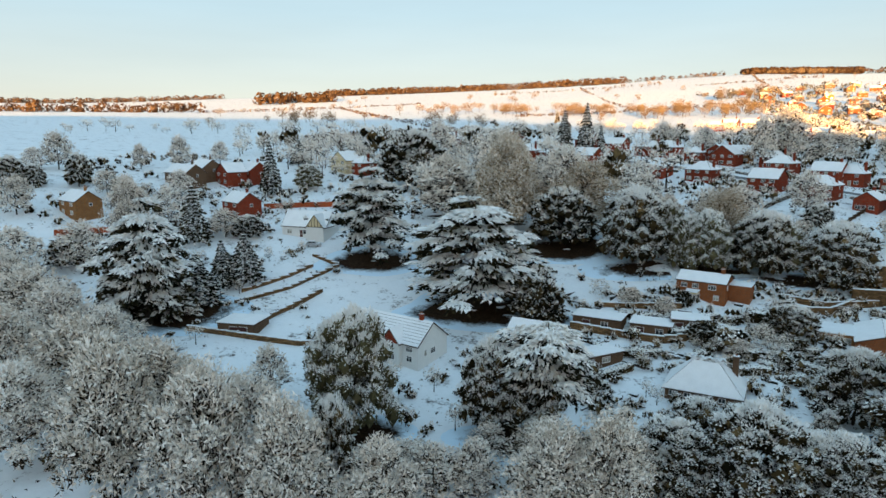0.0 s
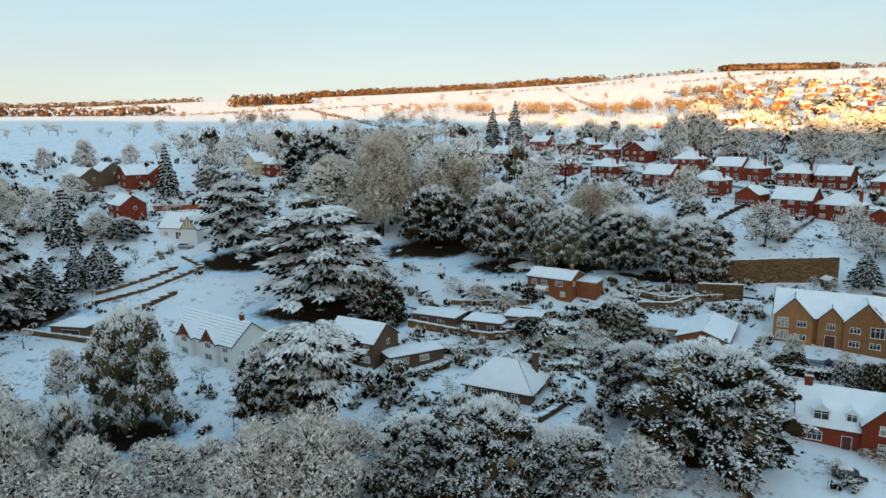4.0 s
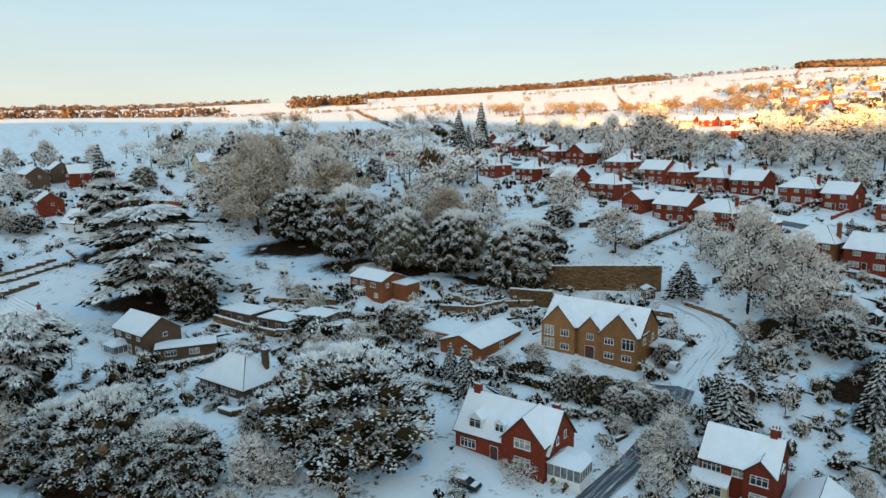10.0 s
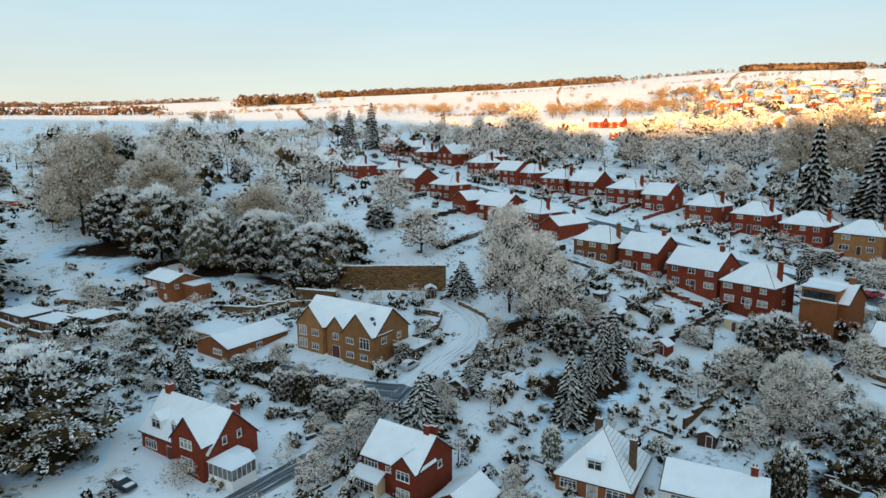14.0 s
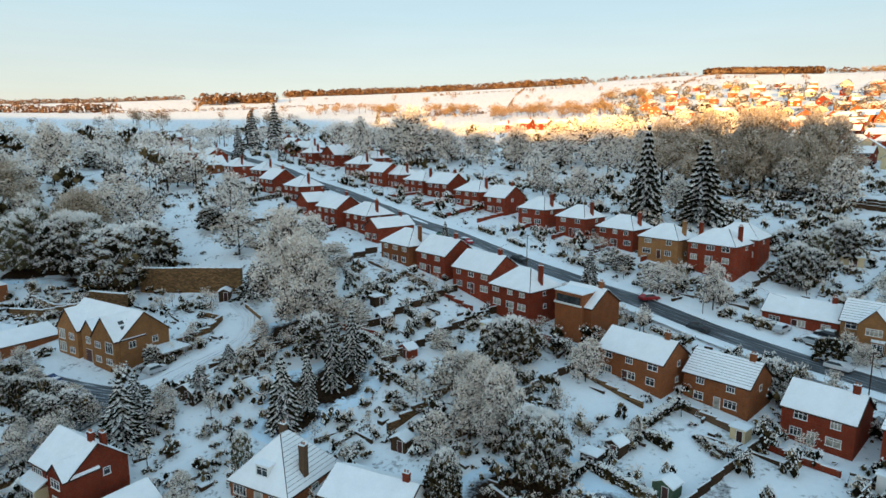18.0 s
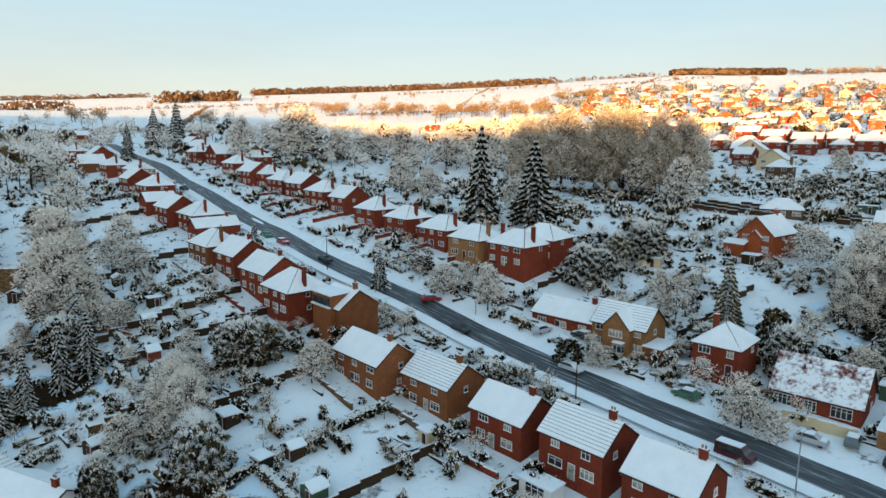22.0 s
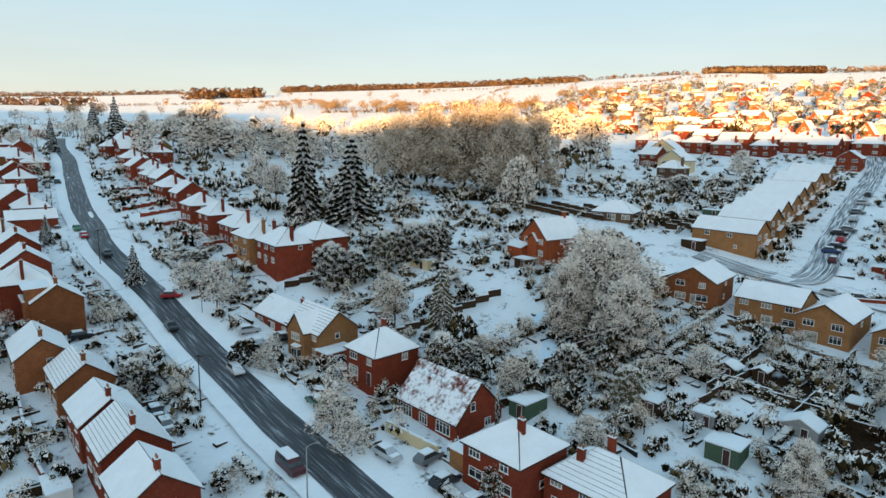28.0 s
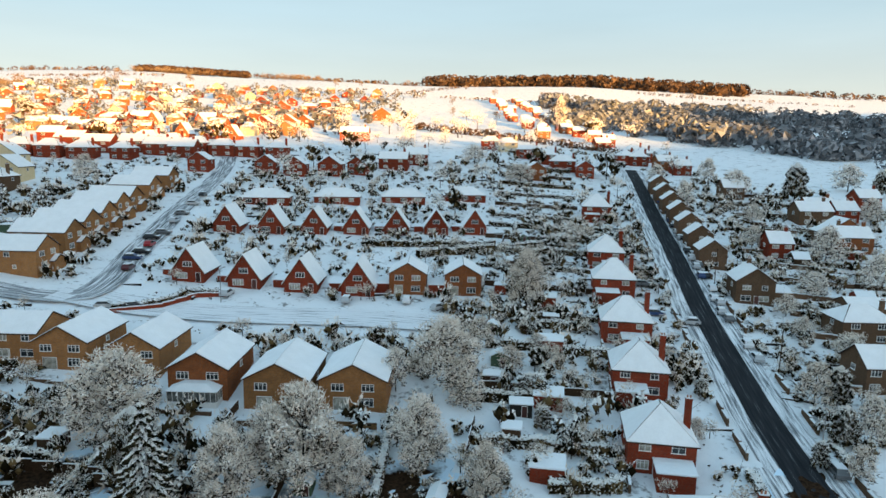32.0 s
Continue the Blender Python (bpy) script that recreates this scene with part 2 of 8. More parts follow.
SNOW = mat_snow("snow", 0.0, 0.35, strength=0.4)
SNOW_GROUND = mat_snow("snow_on_ground", 0.39, 0.22, under=(0.045, 0.035, 0.026), strength=0.6)
ROOF_SNOW = mat_snow("snow_on_roof", 0.0, 0.5, tint=(0.93, 0.94, 0.95))
# tan patches stand in for gold sunlight on the snowy town roofs
TOWN_SNOW = mat_snow("snow_with_painted_gold_light", 0.5, 0.4, tint=(0.8, 0.86, 0.92), under=(0.3, 0.17, 0.08))
TILE_SNOW = mat_snow("snow_sliding_off_red_tiles", 0.47, 0.3, tint=(0.9, 0.91, 0.93), under=(0.16, 0.035, 0.024))
RED = mat_brick("red_brick", (0.3, 0.044, 0.018), (0.19, 0.028, 0.013), (0.15, 0.08, 0.055))
ORANGE = mat_brick("orange_brick", (0.34, 0.115, 0.04), (0.22, 0.068, 0.024), (0.19, 0.11, 0.07))
BUFF = mat_brick("buff_brick", (0.42, 0.2, 0.075), (0.29, 0.125, 0.045), (0.24, 0.16, 0.1))
BRIGHT = mat_brick("bright_red_brick", (0.46, 0.085, 0.022), (0.38, 0.065, 0.018), (0.34, 0.17, 0.1))
STONE = mat_brick("grey_brown_stone", (0.17, 0.1, 0.06), (0.11, 0.066, 0.04), (0.15, 0.11, 0.08))
WALLSTONE = mat_brick("old_stone_wall", (0.27, 0.155, 0.07), (0.1, 0.06, 0.03), (0.06, 0.042, 0.026), 0.55, 0.28, 0.03)
RENDER = mat_plain("white_render", (0.72, 0.71, 0.68), (0.8, 0.79, 0.76), 1.0, 0.9, 0.1)
CREAM = mat_plain("cream_render", (0.62, 0.5, 0.3), (0.7, 0.58, 0.38), 1.0, 0.9, 0.1)
TILE = mat_plain("dark_roof_tile", (0.03, 0.022, 0.02), (0.08, 0.045, 0.035), 3.0, 0.85, 0.4)
FRAME = mat_plain("white_window_frame", (0.76, 0.75, 0.72), (0.82, 0.81, 0.79), 2.0, 0.5, 0.02)
WOODWORK = mat_plain("weathered_timber", (0.025, 0.016, 0.01), (0.09, 0.052, 0.03), 4.0, 0.9, 0.4, per_object=0.25)
BLACKWOOD = mat_plain("black_painted_timber", (0.02, 0.018, 0.016), (0.04, 0.035, 0.03), 4.0, 0.7, 0.2)
DOORMAT = mat_plain("dark_door_paint", (0.05, 0.03, 0.03), (0.12, 0.05, 0.04), 2.0, 0.5, 0.05, per_object=0.4)
LEAD = mat_plain("grey_concrete", (0.25, 0.25, 0.25), (0.36, 0.35, 0.34), 1.5, 0.9, 0.3)
BARK = mat_plain("dark_bark", (0.012, 0.009, 0.007), (0.045, 0.036, 0.028), 5.0, 0.95, 0.5)
POT = mat_plain("clay_pot", (0.3, 0.12, 0.07), (0.4, 0.18, 0.1), 5.0, 0.85, 0.2)
TYRE = mat_plain("tyre_rubber", (0.015, 0.015, 0.015), (0.03, 0.03, 0.03), 8.0, 0.85, 0.1)


def mat_glass(name, tint):
    m, nt, bs = nodes_of(name, 0.08, spec=0.6)
    n = noise_node(nt, 1.2, 2, vec=local(nt))
    link(nt, ramp(nt, n.outputs["Fac"], [(0.35, tuple(c * 0.4 for c in tint)), (0.65, tint)]).outputs["Color"], bs.inputs["Base Color"])
    return m


GLASS = mat_glass("dark_window_glass", (0.05, 0.055, 0.06))
CURTAIN = mat_glass("pale_curtained_glass", (0.5, 0.47, 0.4))
CONSERV = mat_glass("conservatory_glass", (0.22, 0.22, 0.21))

FROST_W = mat_leaf("hoar_frost", [(0.0, (0.46, 0.37, 0.28)), (0.5, (0.86, 0.77, 0.68)), (1.0, (0.97, 0.95, 0.92))])
FROST_B = mat_leaf("frosted_brown_twigs", [(0.0, (0.005, 0.0035, 0.002)), (0.5, (0.022, 0.014, 0.009)), (1.0, (0.14, 0.09, 0.06))])
TAN_FROST = mat_leaf("tan_frosted_twigs", [(0.0, (0.4, 0.31, 0.22)), (0.6, (0.62, 0.53, 0.43)), (1.0, (0.86, 0.8, 0.74))])
TAN_TWIG = mat_leaf("tan_twigs", [(0.0, (0.1, 0.065, 0.036)), (0.6, (0.27, 0.19, 0.115)), (1.0, (0.5, 0.39, 0.27))])
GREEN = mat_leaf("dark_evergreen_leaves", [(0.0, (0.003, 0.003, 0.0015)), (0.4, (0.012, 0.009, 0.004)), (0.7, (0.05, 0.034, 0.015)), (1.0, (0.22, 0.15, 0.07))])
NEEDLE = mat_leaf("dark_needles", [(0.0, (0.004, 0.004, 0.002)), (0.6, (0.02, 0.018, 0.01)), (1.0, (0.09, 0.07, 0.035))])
GOLDLEAF = mat_leaf("olive_gold_leaves", [(0.0, (0.035, 0.03, 0.015)), (0.6, (0.1, 0.085, 0.042)), (1.0, (0.24, 0.2, 0.11))])
LEAFSNOW = mat_leaf("snow_on_leaves", [(0.0, (0.72, 0.65, 0.56)), (0.4, (0.92, 0.9, 0.87)), (1.0, (0.96, 0.96, 0.95))])
FROSTWOOD = mat_leaf("frosted_wood", [(0.0, (0.05, 0.055, 0.06)), (0.5, (0.15, 0.155, 0.165)), (1.0, (0.4, 0.41, 0.43))])
FARWOOD = mat_leaf("bare_winter_wood", [(0.0, (0.04, 0.024, 0.015)), (0.6, (0.1, 0.06, 0.038)), (1.0, (0.22, 0.15, 0.1))])


def mat_road(name="slushy_asphalt", shift=0.0, dark=1.0, rough=0.5):
    """Wet asphalt with slush pushed into streaks along the way."""
    m, nt, bs = nodes_of(name, rough, spec=0.3 if rough < 0.6 else 0.1)
    uv = nt.nodes.new("ShaderNodeUVMap").outputs["UV"]
    mp = nt.nodes.new("ShaderNodeMapping")
    mp.inputs["Scale"].default_value = (1.0, 0.05, 1.0)
    link(nt, uv, mp.inputs["Vector"])
    n1 = noise_node(nt, 2.2, 4, vec=mp.outputs["Vector"])
    n2 = noise_node(nt, 9.0, 4, vec=uv)
    f = mix(nt, 0.3, n1.outputs["Fac"], n2.outputs["Fac"])
    r = ramp(nt, f, [(0.36 - shift, (0.03 * dark, 0.034 * dark, 0.04 * dark)), (0.52 - shift, (0.06 * dark, 0.066 * dark, 0.075 * dark)), (0.6 - shift, (0.2, 0.22, 0.24)), (0.7 - shift, (0.8, 0.83, 0.86))])
    link(nt, r.outputs["Color"], bs.inputs["Base Color"])
    bump(nt, bs, f, 0.4, 0.04)
    return m


ROAD = mat_road()
TRACKS = mat_road("snow_with_wheel_ruts", 0.16)
SLUSH = mat_road("half_cleared_asphalt", 0.13)
PACKED = mat_road("packed_snow_with_faint_ruts", 0.23)
DRIVEWAY = mat_road("wet_driveway", 0.05)
CLEARED = mat_road("cleared_asphalt", -0.07, 0.55, 0.85)
DRIVE = mat_snow("trodden_snow", 0.43, 0.5, tint=(0.78, 0.8, 0.82), under=(0.13, 0.14, 0.15), strength=0.5)


# ---------------------------------------------------------------- mesh helpers
class Geo:
    """Collects faces with a material slot each."""

    def __init__(self):
        self.v, self.f, self.m = [], [], []

    def face(self, pts, slot=0):
        n = len(self.v)
        self.v.extend(tuple(p) for p in pts)
        self.f.append(tuple(range(n, n + len(pts))))
        self.m.append(slot)

    def box(self, x0, y0, z0, x1, y1, z1, slot=0):
        n = len(self.v)
        self.v += [(x0, y0, z0), (x1, y0, z0), (x1, y1, z0), (x0, y1, z0), (x0, y0, z1), (x1, y0, z1), (x1, y1, z1), (x0, y1, z1)]
        for q in ((3, 2, 1, 0), (4, 5, 6, 7), (0, 1, 5, 4), (1, 2, 6, 5), (2, 3, 7, 6), (3, 0, 4, 7)):
            self.f.append(tuple(n + i for i in q))
            self.m.append(slot)

    def slab(self, top, thick, slot=0, down=(0, 0, -1)):
        """A plate below the polygon top."""
        d = Vector(down) * thick
        low = [Vector(p) + d for p in top]
        n, k = len(self.v), len(top)
        self.v += [tuple(p) for p in top] + [tuple(p) for p in low]
        self.f.append(tuple(range(n, n + k)))
        self.f.append(tuple(range(n + 2 * k - 1, n + k - 1, -1)))
        for i in range(k):
            j = (i + 1) % k
            self.f.append((n + j, n + i, n + k + i, n + k + j))
        self.m += [slot] * (k + 2)

    def tube(self, pts, radii, sides=6, slot=0):
        n = len(self.v)
        for i, (p, r) in enumerate(zip(pts, radii)):
            p = Vector(p)
            d = Vector(pts[min(i + 1, len(pts) - 1)]) - Vector(pts[max(i - 1, 0)])
            q = d.to_track_quat("Z", "Y")
            for s in range(sides):
                a = 2 * math.pi * s / sides
                self.v.append(tuple(p + q @ Vector((r * math.cos(a), r * math.sin(a), 0))))
        for i in range(len(pts) - 1):
            for s in range(sides):
                a, b = n + i * sides + s, n + i * sides + (s + 1) % sides
                self.f.append((a, b, b + sides, a + sides))
                self.m.append(slot)
        self.f.append(tuple(range(n + (len(pts) - 1) * sides, n + len(pts) * sides)))
        self.m.append(slot)

    def mesh(self, name, mats, smooth_shade=False):
        me = bpy.data.meshes.new(name)
        me.from_pydata(self.v, [], self.f)
        for mt in mats:
            me.materials.append(mt)
        me.polygons.foreach_set("material_index", self.m)
        if smooth_shade:
            me.polygons.foreach_set("use_smooth", [True] * len(self.f))
        me.update()
        return me


def part(name, geo, mats, parent, label="", at=None):
    """A mesh object of its own under a thing or a part."""
    me = geo if isinstance(geo, bpy.types.Mesh) else geo.mesh(name, mats if isinstance(mats, (list, tuple)) else [mats])
    ob = new(name, me)
    ob.parent = parent
    if at is not None:
        ob.matrix_basis = at
    if label:
        ob["label"] = label
    return ob


def thing(name, m, label, category, group="", kind=""):
    ob = new(name)
    ob.empty_display_size = 0.3
    ob.matrix_basis = m
    return tagged(ob, label, category, group, kind)


# ---------------------------------------------------------------- ground
def lines(core0, core1, step, far0, far1, grow=1.12):
    out = list(np.arange(core0, core1 + 0.01, step))
    s, v = step, core1
    while v < far1:
        s *= grow
        v += s
        out.append(v)
    s, v = step, core0
    while v > far0:
        s *= grow
        v -= s
        out.insert(0, v)
    return out


def lumps(x, y):
    return 0.22 * noise.noise(Vector((x * 0.09, y * 0.09, 0))) + 0.12 * noise.noise(Vector((x * 0.31, y * 0.31, 4)))


def build_ground():
    xs, ys = lines(-150, 560, 3.0, -4200, 4300), lines(40, 330, 3.0, -2400, 4400)
    g = Geo()
    for y in ys:
        for x in xs:
            far = smooth((math.hypot(x - 200, y - 150) - 500) / 500)
            g.v.append((x, y, ground(x, y) + lumps(x, y) * (1 - far) + far * 5 * noise.noise(Vector((x * 0.004, y * 0.004, 9)))))
    n = len(xs)
    for j in range(len(ys) - 1):
        for i in range(n - 1):
            a = j * n + i
            g.f.append((a, a + 1, a + n + 1, a + n))
    g.m = [0] * len(g.f)
    tagged(new("ground", g.mesh("ground", [SNOW_GROUND], True)), "snow-covered gardens, fields and hillsides with patches of bare earth", "ground", kind="structure")


build_ground()


def ribbon(name, pts, width, mat, lift, label, category, steps=4.0, kind="structure"):
    """A strip of road laid on the ground along pts."""
    pts = [Vector((*p, 0)) for p in pts]
    way = []
    for i in range(len(pts) - 1):
        p0, p1, p2, p3 = pts[max(i - 1, 0)], pts[i], pts[i + 1], pts[min(i + 2, len(pts) - 1)]
        k = max(2, int((p2 - p1).length / steps))
        for s in range(k):
            u = s / k
            way.append(0.5 * ((2 * p1) + (p2 - p0) * u + (2 * p0 - 5 * p1 + 4 * p2 - p3) * u * u + (3 * p1 - p0 - 3 * p2 + p3) * u ** 3))
    way.append(pts[-1])
    g, uvs, cross = Geo(), [], 4
    run = 0.0
    for i, p in enumerate(way):
        d = (way[min(i + 1, len(way) - 1)] - way[max(i - 1, 0)]).normalized()
        side = Vector((d.y, -d.x, 0))
        run += (p - way[i - 1]).length if i else 0
        zc = ground(p.x, p.y)
        for c in range(cross + 1):
            o = (c / cross - 0.5) * width * (1 + 0.06 * noise.noise(Vector((run * 0.12, c * 3, 1))))
            q = p + side * o
            z = 0.7 * max(zc, ground(q.x, q.y) + lumps(q.x, q.y)) + 0.3 * ground(q.x, q.y) + lift
            g.v.append((q.x, q.y, max(z, ground(q.x, q.y) + lumps(q.x, q.y) + lift)))
            uvs.append((o, run))
    for i in range(len(way) - 1):
        for c in range(cross):
            a = i * (cross + 1) + c
            g.f.append((a, a + 1, a + cross + 2, a + cross + 1))
    g.m = [0] * len(g.f)
    me = g.mesh(name, [mat], True)
    uv = me.uv_layers.new(name="UVMap")
    for lp in me.loops:
        uv.data[lp.index].uv = uvs[lp.vertex_index]
    return tagged(new(name, me), label, category, kind=kind)


MAIN = [(330, 24), (295, 62), (272, 86), (258, 99.5), (250, 108), (235, 123.5), (220, 138.5), (208, 150), (190, 166.5), (175, 185), (157, 207), (124, 252), (98, 288), (62, 334), (30, 380)]
RIGHT = [(372, 0), (414.6, 41.7), (427.9, 54.4), (437.3, 63), (448.3, 73.1), (462.6, 86.2), (480.3, 101.2), (514.2, 129.4), (553.1, 162.5), (600, 203)]
ESTATE = [(300, 196), (335, 172), (354, 160), (373, 188), (397, 227), (426, 272), (440, 300)]
CUL = [(350, 163), (371, 143), (394, 125), (408, 112)]
TRACK = [(92, 62), (106, 80), (115, 92), (122, 103), (126, 111), (132, 121), (137, 129), (136, 138), (130, 146)]
for name, pts, w in (("pavement_main", MAIN, 11.5), ("pavement_right", RIGHT, 11.0)):
    ribbon(name, pts, w, SNOW if "main" in name else TRACKS, 0.05, "snow-covered pavements along the road", "pavement")
ribbon("road_main", MAIN, 5.6, ROAD, 0.11, "dark wet asphalt road with slush and tyre tracks", "road")
ribbon("road_right", RIGHT, 5.0, CLEARED, 0.11, "dark wet asphalt road with slush and tyre tracks", "road")
ribbon("road_estate", ESTATE[1:], 6.5, SLUSH, 0.1, "slushy estate road with tyre tracks", "road")
ribbon("road_close", CUL, 9.0, PACKED, 0.08, "snow-packed end of a residential close", "road")
ribbon("drive_track", TRACK[:5], 3.3, DRIVEWAY, 0.08, "driveway of dark wet asphalt with slushy wheel ruts", "driveway")
ribbon("drive_upper", TRACK[4:], 3.0, PACKED, 0.08, "upper driveway under trodden snow", "driveway")
ribbon("forecourt", [(100, 116), (108, 112.5), (118, 109.5), (125, 108.5)], 6.0, DRIVEWAY, 0.14, "forecourt of dark slush in front of a large house", "driveway")


# ---------------------------------------------------------------- houses
WIN_CACHE = {}


def lattice(w, h, cols, deep, glass):
    """A window frame in one piece: bars round a grid of openings, its foot flared into a sill; deep is how far the openings go in."""
    g, t = Geo(), 0.08
    xs, zs = [], [0.0, t, h * 0.68, h * 0.68 + 0.05, h - t, h]
    for i in range(cols + 1):
        x = -w / 2 + (w - t) * i / cols
        xs += [x, x + t]
    nx, nz = len(xs), len(zs)
    for y in (-0.07, deep, 0.02):
        for j, z in enumerate(zs):
            for x in xs:
                sill = j == 0
                g.v.append((x * (1 + 0.16 / w if sill else 1), y - 0.09 if sill and y < 0 else y, z))

    def at(layer, i, j):
        return (layer * nz + j) * nx + i

    for j in range(nz - 1):
        for i in range(nx - 1):
            q = [(i, j), (i + 1, j), (i + 1, j + 1), (i, j + 1)]
            if i % 2 and j % 2:
                for k in range(4):
                    m = (k + 1) % 4
                    g.f.append((at(0, *q[m]), at(0, *q[k]), at(1, *q[k]), at(1, *q[m])))
                    g.m.append(0)
                if glass:
                    g.f.append(tuple(at(1, *c) for c in q))
                    g.m.append(1)
            else:
                g.f.append(tuple(at(0, *c) for c in q))
                g.m.append(0)
    rim = [(i, 0) for i in range(nx)] + [(nx - 1, j) for j in range(1, nz)] + [(i, nz - 1) for i in range(nx - 2, -1, -1)] + [(0, j) for j in range(nz - 2, 0, -1)]
    for k, c in enumerate(rim):
        n = rim[(k + 1) % len(rim)]
        g.f.append((at(0, *n), at(0, *c), at(2, *c), at(2, *n)))
        g.m.append(0)
    return g


def window_meshes(w, h, cols, pane_mat):
    key = (round(w, 1), round(h, 1), cols, pane_mat.name)
    if key not in WIN_CACHE:
        p = Geo()
        p.box(-w / 2 + 0.05, -0.025, 0.05, w / 2 - 0.05, 0.01, h - 0.05)
        WIN_CACHE[key] = (lattice(w, h, cols, -0.02, False).mesh("frame", [FRAME]), p.mesh("pane", [pane_mat]))
    return WIN_CACHE[key]


def plain_window(parent, at, w, h, cols, mat):
    """A window of one mesh, bars and recessed glass together, for houses that stay far off."""
    key = ("plain", round(w, 1), round(h, 1), cols, mat.name)
    if key not in WIN_CACHE:
        WIN_CACHE[key] = lattice(w, h, max(1, cols), -0.03, True).mesh("window", [FRAME, mat])
    return part("window", WIN_CACHE[key], None, parent, at=at)


def window(parent, at, w=1.6, h=1.2, cols=3, mat=None):
    f, p = window_meshes(w, h, cols, mat or GLASS)
    ob = part("window", f, None, parent, at=at)
    part("pane", p, None, ob)
    return ob


def side_pose(w, d, side, u, z):
    """Pose on a wall: u runs along it from its middle, seen from outside."""
    if side == "f":
        return pose(u, 0, z)
    if side == "b":
        return pose(-u, d, z, 0, 0, 180)
    if side == "r":
        return pose(w / 2, d / 2 + u, z, 0, 0, 90)
    return pose(-w / 2, d / 2 - u, z, 0, 0, -90)


def roof_planes(kind, w, d, h, rise, over, ridge):
    """The upper polygons of a roof over a box w by d with eaves at h."""
    x, k = w / 2 + over, rise / (d / 2 if kind != "G" else w / 2)
    lo = h - over * k
    if kind == "g":
        t = h + rise
        return [[(-x, -over, lo), (x, -over, lo), (x, d / 2, t), (-x, d / 2, t)], [(x, d + over, lo), (-x, d + over, lo), (-x, d / 2, t), (x, d / 2, t)]]
    if kind == "G":
        t = h + rise
        return [[(-x, d + over, lo), (-x, -over, lo), (0, -over, t), (0, d + over, t)], [(x, -over, lo), (x, d + over, lo), (0, d + over, t), (0, -over, t)]]
    if kind == "h":
        t, r = h + rise, max(0.3, ridge / 2)
        if w >= d:
            a, b = (-r, d / 2, t), (r, d / 2, t)
        else:
            a, b = (0, d / 2 - r, t), (0, d / 2 + r, t)
        c = [(-x, -over, lo), (x, -over, lo), (x, d + over, lo), (-x, d + over, lo)]
        if w >= d:
            return [[c[0], c[1], b, a], [c[1], c[2], b], [c[2], c[3], a, b], [c[3], c[0], a]]
        return [[c[0], c[1], a], [c[1], c[2], b, a], [c[2], c[3], b], [c[3], c[0], a, b]]
    return [[(-x, -over, h + 0.15), (x, -over, h + 0.15), (x, d + over, h + 0.15), (-x, d + over, h + 0.15)]]


def shrink(poly, e):
    c = sum((Vector(p) for p in poly), Vector()) / len(poly)
    return [Vector(p) + (c - Vector(p)).normalized() * e for p in poly]


def add_block(parent, w, d, h, kind, rise, wall, over=0.35, ridge=3.0, snow=None, shift=(0, 0), names=("wall", "roof"), tiles=0):
    """Walls and roof of one volume, standing at shift in its thing."""
    g, dx, dy = Geo(), *shift
    g.box(-w / 2, 0, -3.0, w / 2, d, h)
    if kind == "g":
        for s in (-1, 1):
            g.face([(s * w / 2, 0, h), (s * w / 2, d, h), (s * w / 2, d / 2, h + rise - 0.03)][::s])
    if kind == "G":
        for yy, s in ((0, 1), (d, -1)):
            g.face([(-w / 2, yy, h), (w / 2, yy, h), (0, yy, h + rise - 0.03)][::s])
    at = pose(dx, dy, 0)
    part(names[0], g, wall, parent, at=at)
    planes = roof_planes(kind, w, d, h, rise, over, ridge)
    g = Geo()
    for p in planes:
        g.slab(p, 0.14)
    rf = part(names[1], g, TILE, parent, at=at)
    g, strips = Geo(), []
    for p in planes:
        q = [v + Vector((0, 0, 0.13)) for v in shrink(p, 0.14)]
        g.slab(q, 0.12)
        if tiles and len(q) == 4:
            n = tiles
            for i in range(1, n):
                a, b = q[0].lerp(q[3], i / n), q[1].lerp(q[2], i / n)
                up = Vector((0, 0, 0.03))
                dn = (q[3] - q[0]).normalized() * 0.05
                strips.append([a + up, b + up, b + up + dn, a + up + dn])
    part("snow_cover", g, snow or ROOF_SNOW, rf, "layer of snow over the tiles")
    for q in strips:
        g = Geo()
        g.slab(q, 0.04)
        part("tile_course", g, LEAD, rf, "edge of a course of tiles clear of snow")
    return rf


def chimney(parent, x, y, z, h=1.6, w=0.9, d=0.55, mat=None, pots=2):
    g = Geo()
    g.box(-w / 2, -d / 2, -1.2, w / 2, d / 2, h), g.box(-w / 2 - 0.06, -d / 2 - 0.06, h - 0.25, w / 2 + 0.06, d / 2 + 0.06, h - 0.08)
    c = part("chimney", g, mat or RED, parent, at=pose(x, y, z))
    g = Geo()
    g.box(-w / 2 - 0.02, -d / 2 - 0.02, h, w / 2 + 0.02, d / 2 + 0.02, h + 0.07)
    part("snow_cap", g, SNOW, c)
    for i in range(pots):
        g = Geo()
        px = (i - (pots - 1) / 2) * 0.4
        g.tube([(px, 0, h), (px, 0, h + 0.4)], [0.13, 0.11], 7)
        part("chimney_pot", g, POT, c)


def door(parent, at, w=0.95, h=2.05, glazed=False):
    g = Geo()
    g.box(-w / 2 - 0.07, -0.06, 0, w / 2 + 0.07, 0.02, h + 0.07)
    fr = part("door", g, FRAME, parent, at=at)
    g = Geo()
    g.box(-w / 2, -0.08, 0.02, w / 2, -0.05, h)
    part("door_leaf", g, CURTAIN if glazed else DOORMAT, fr)


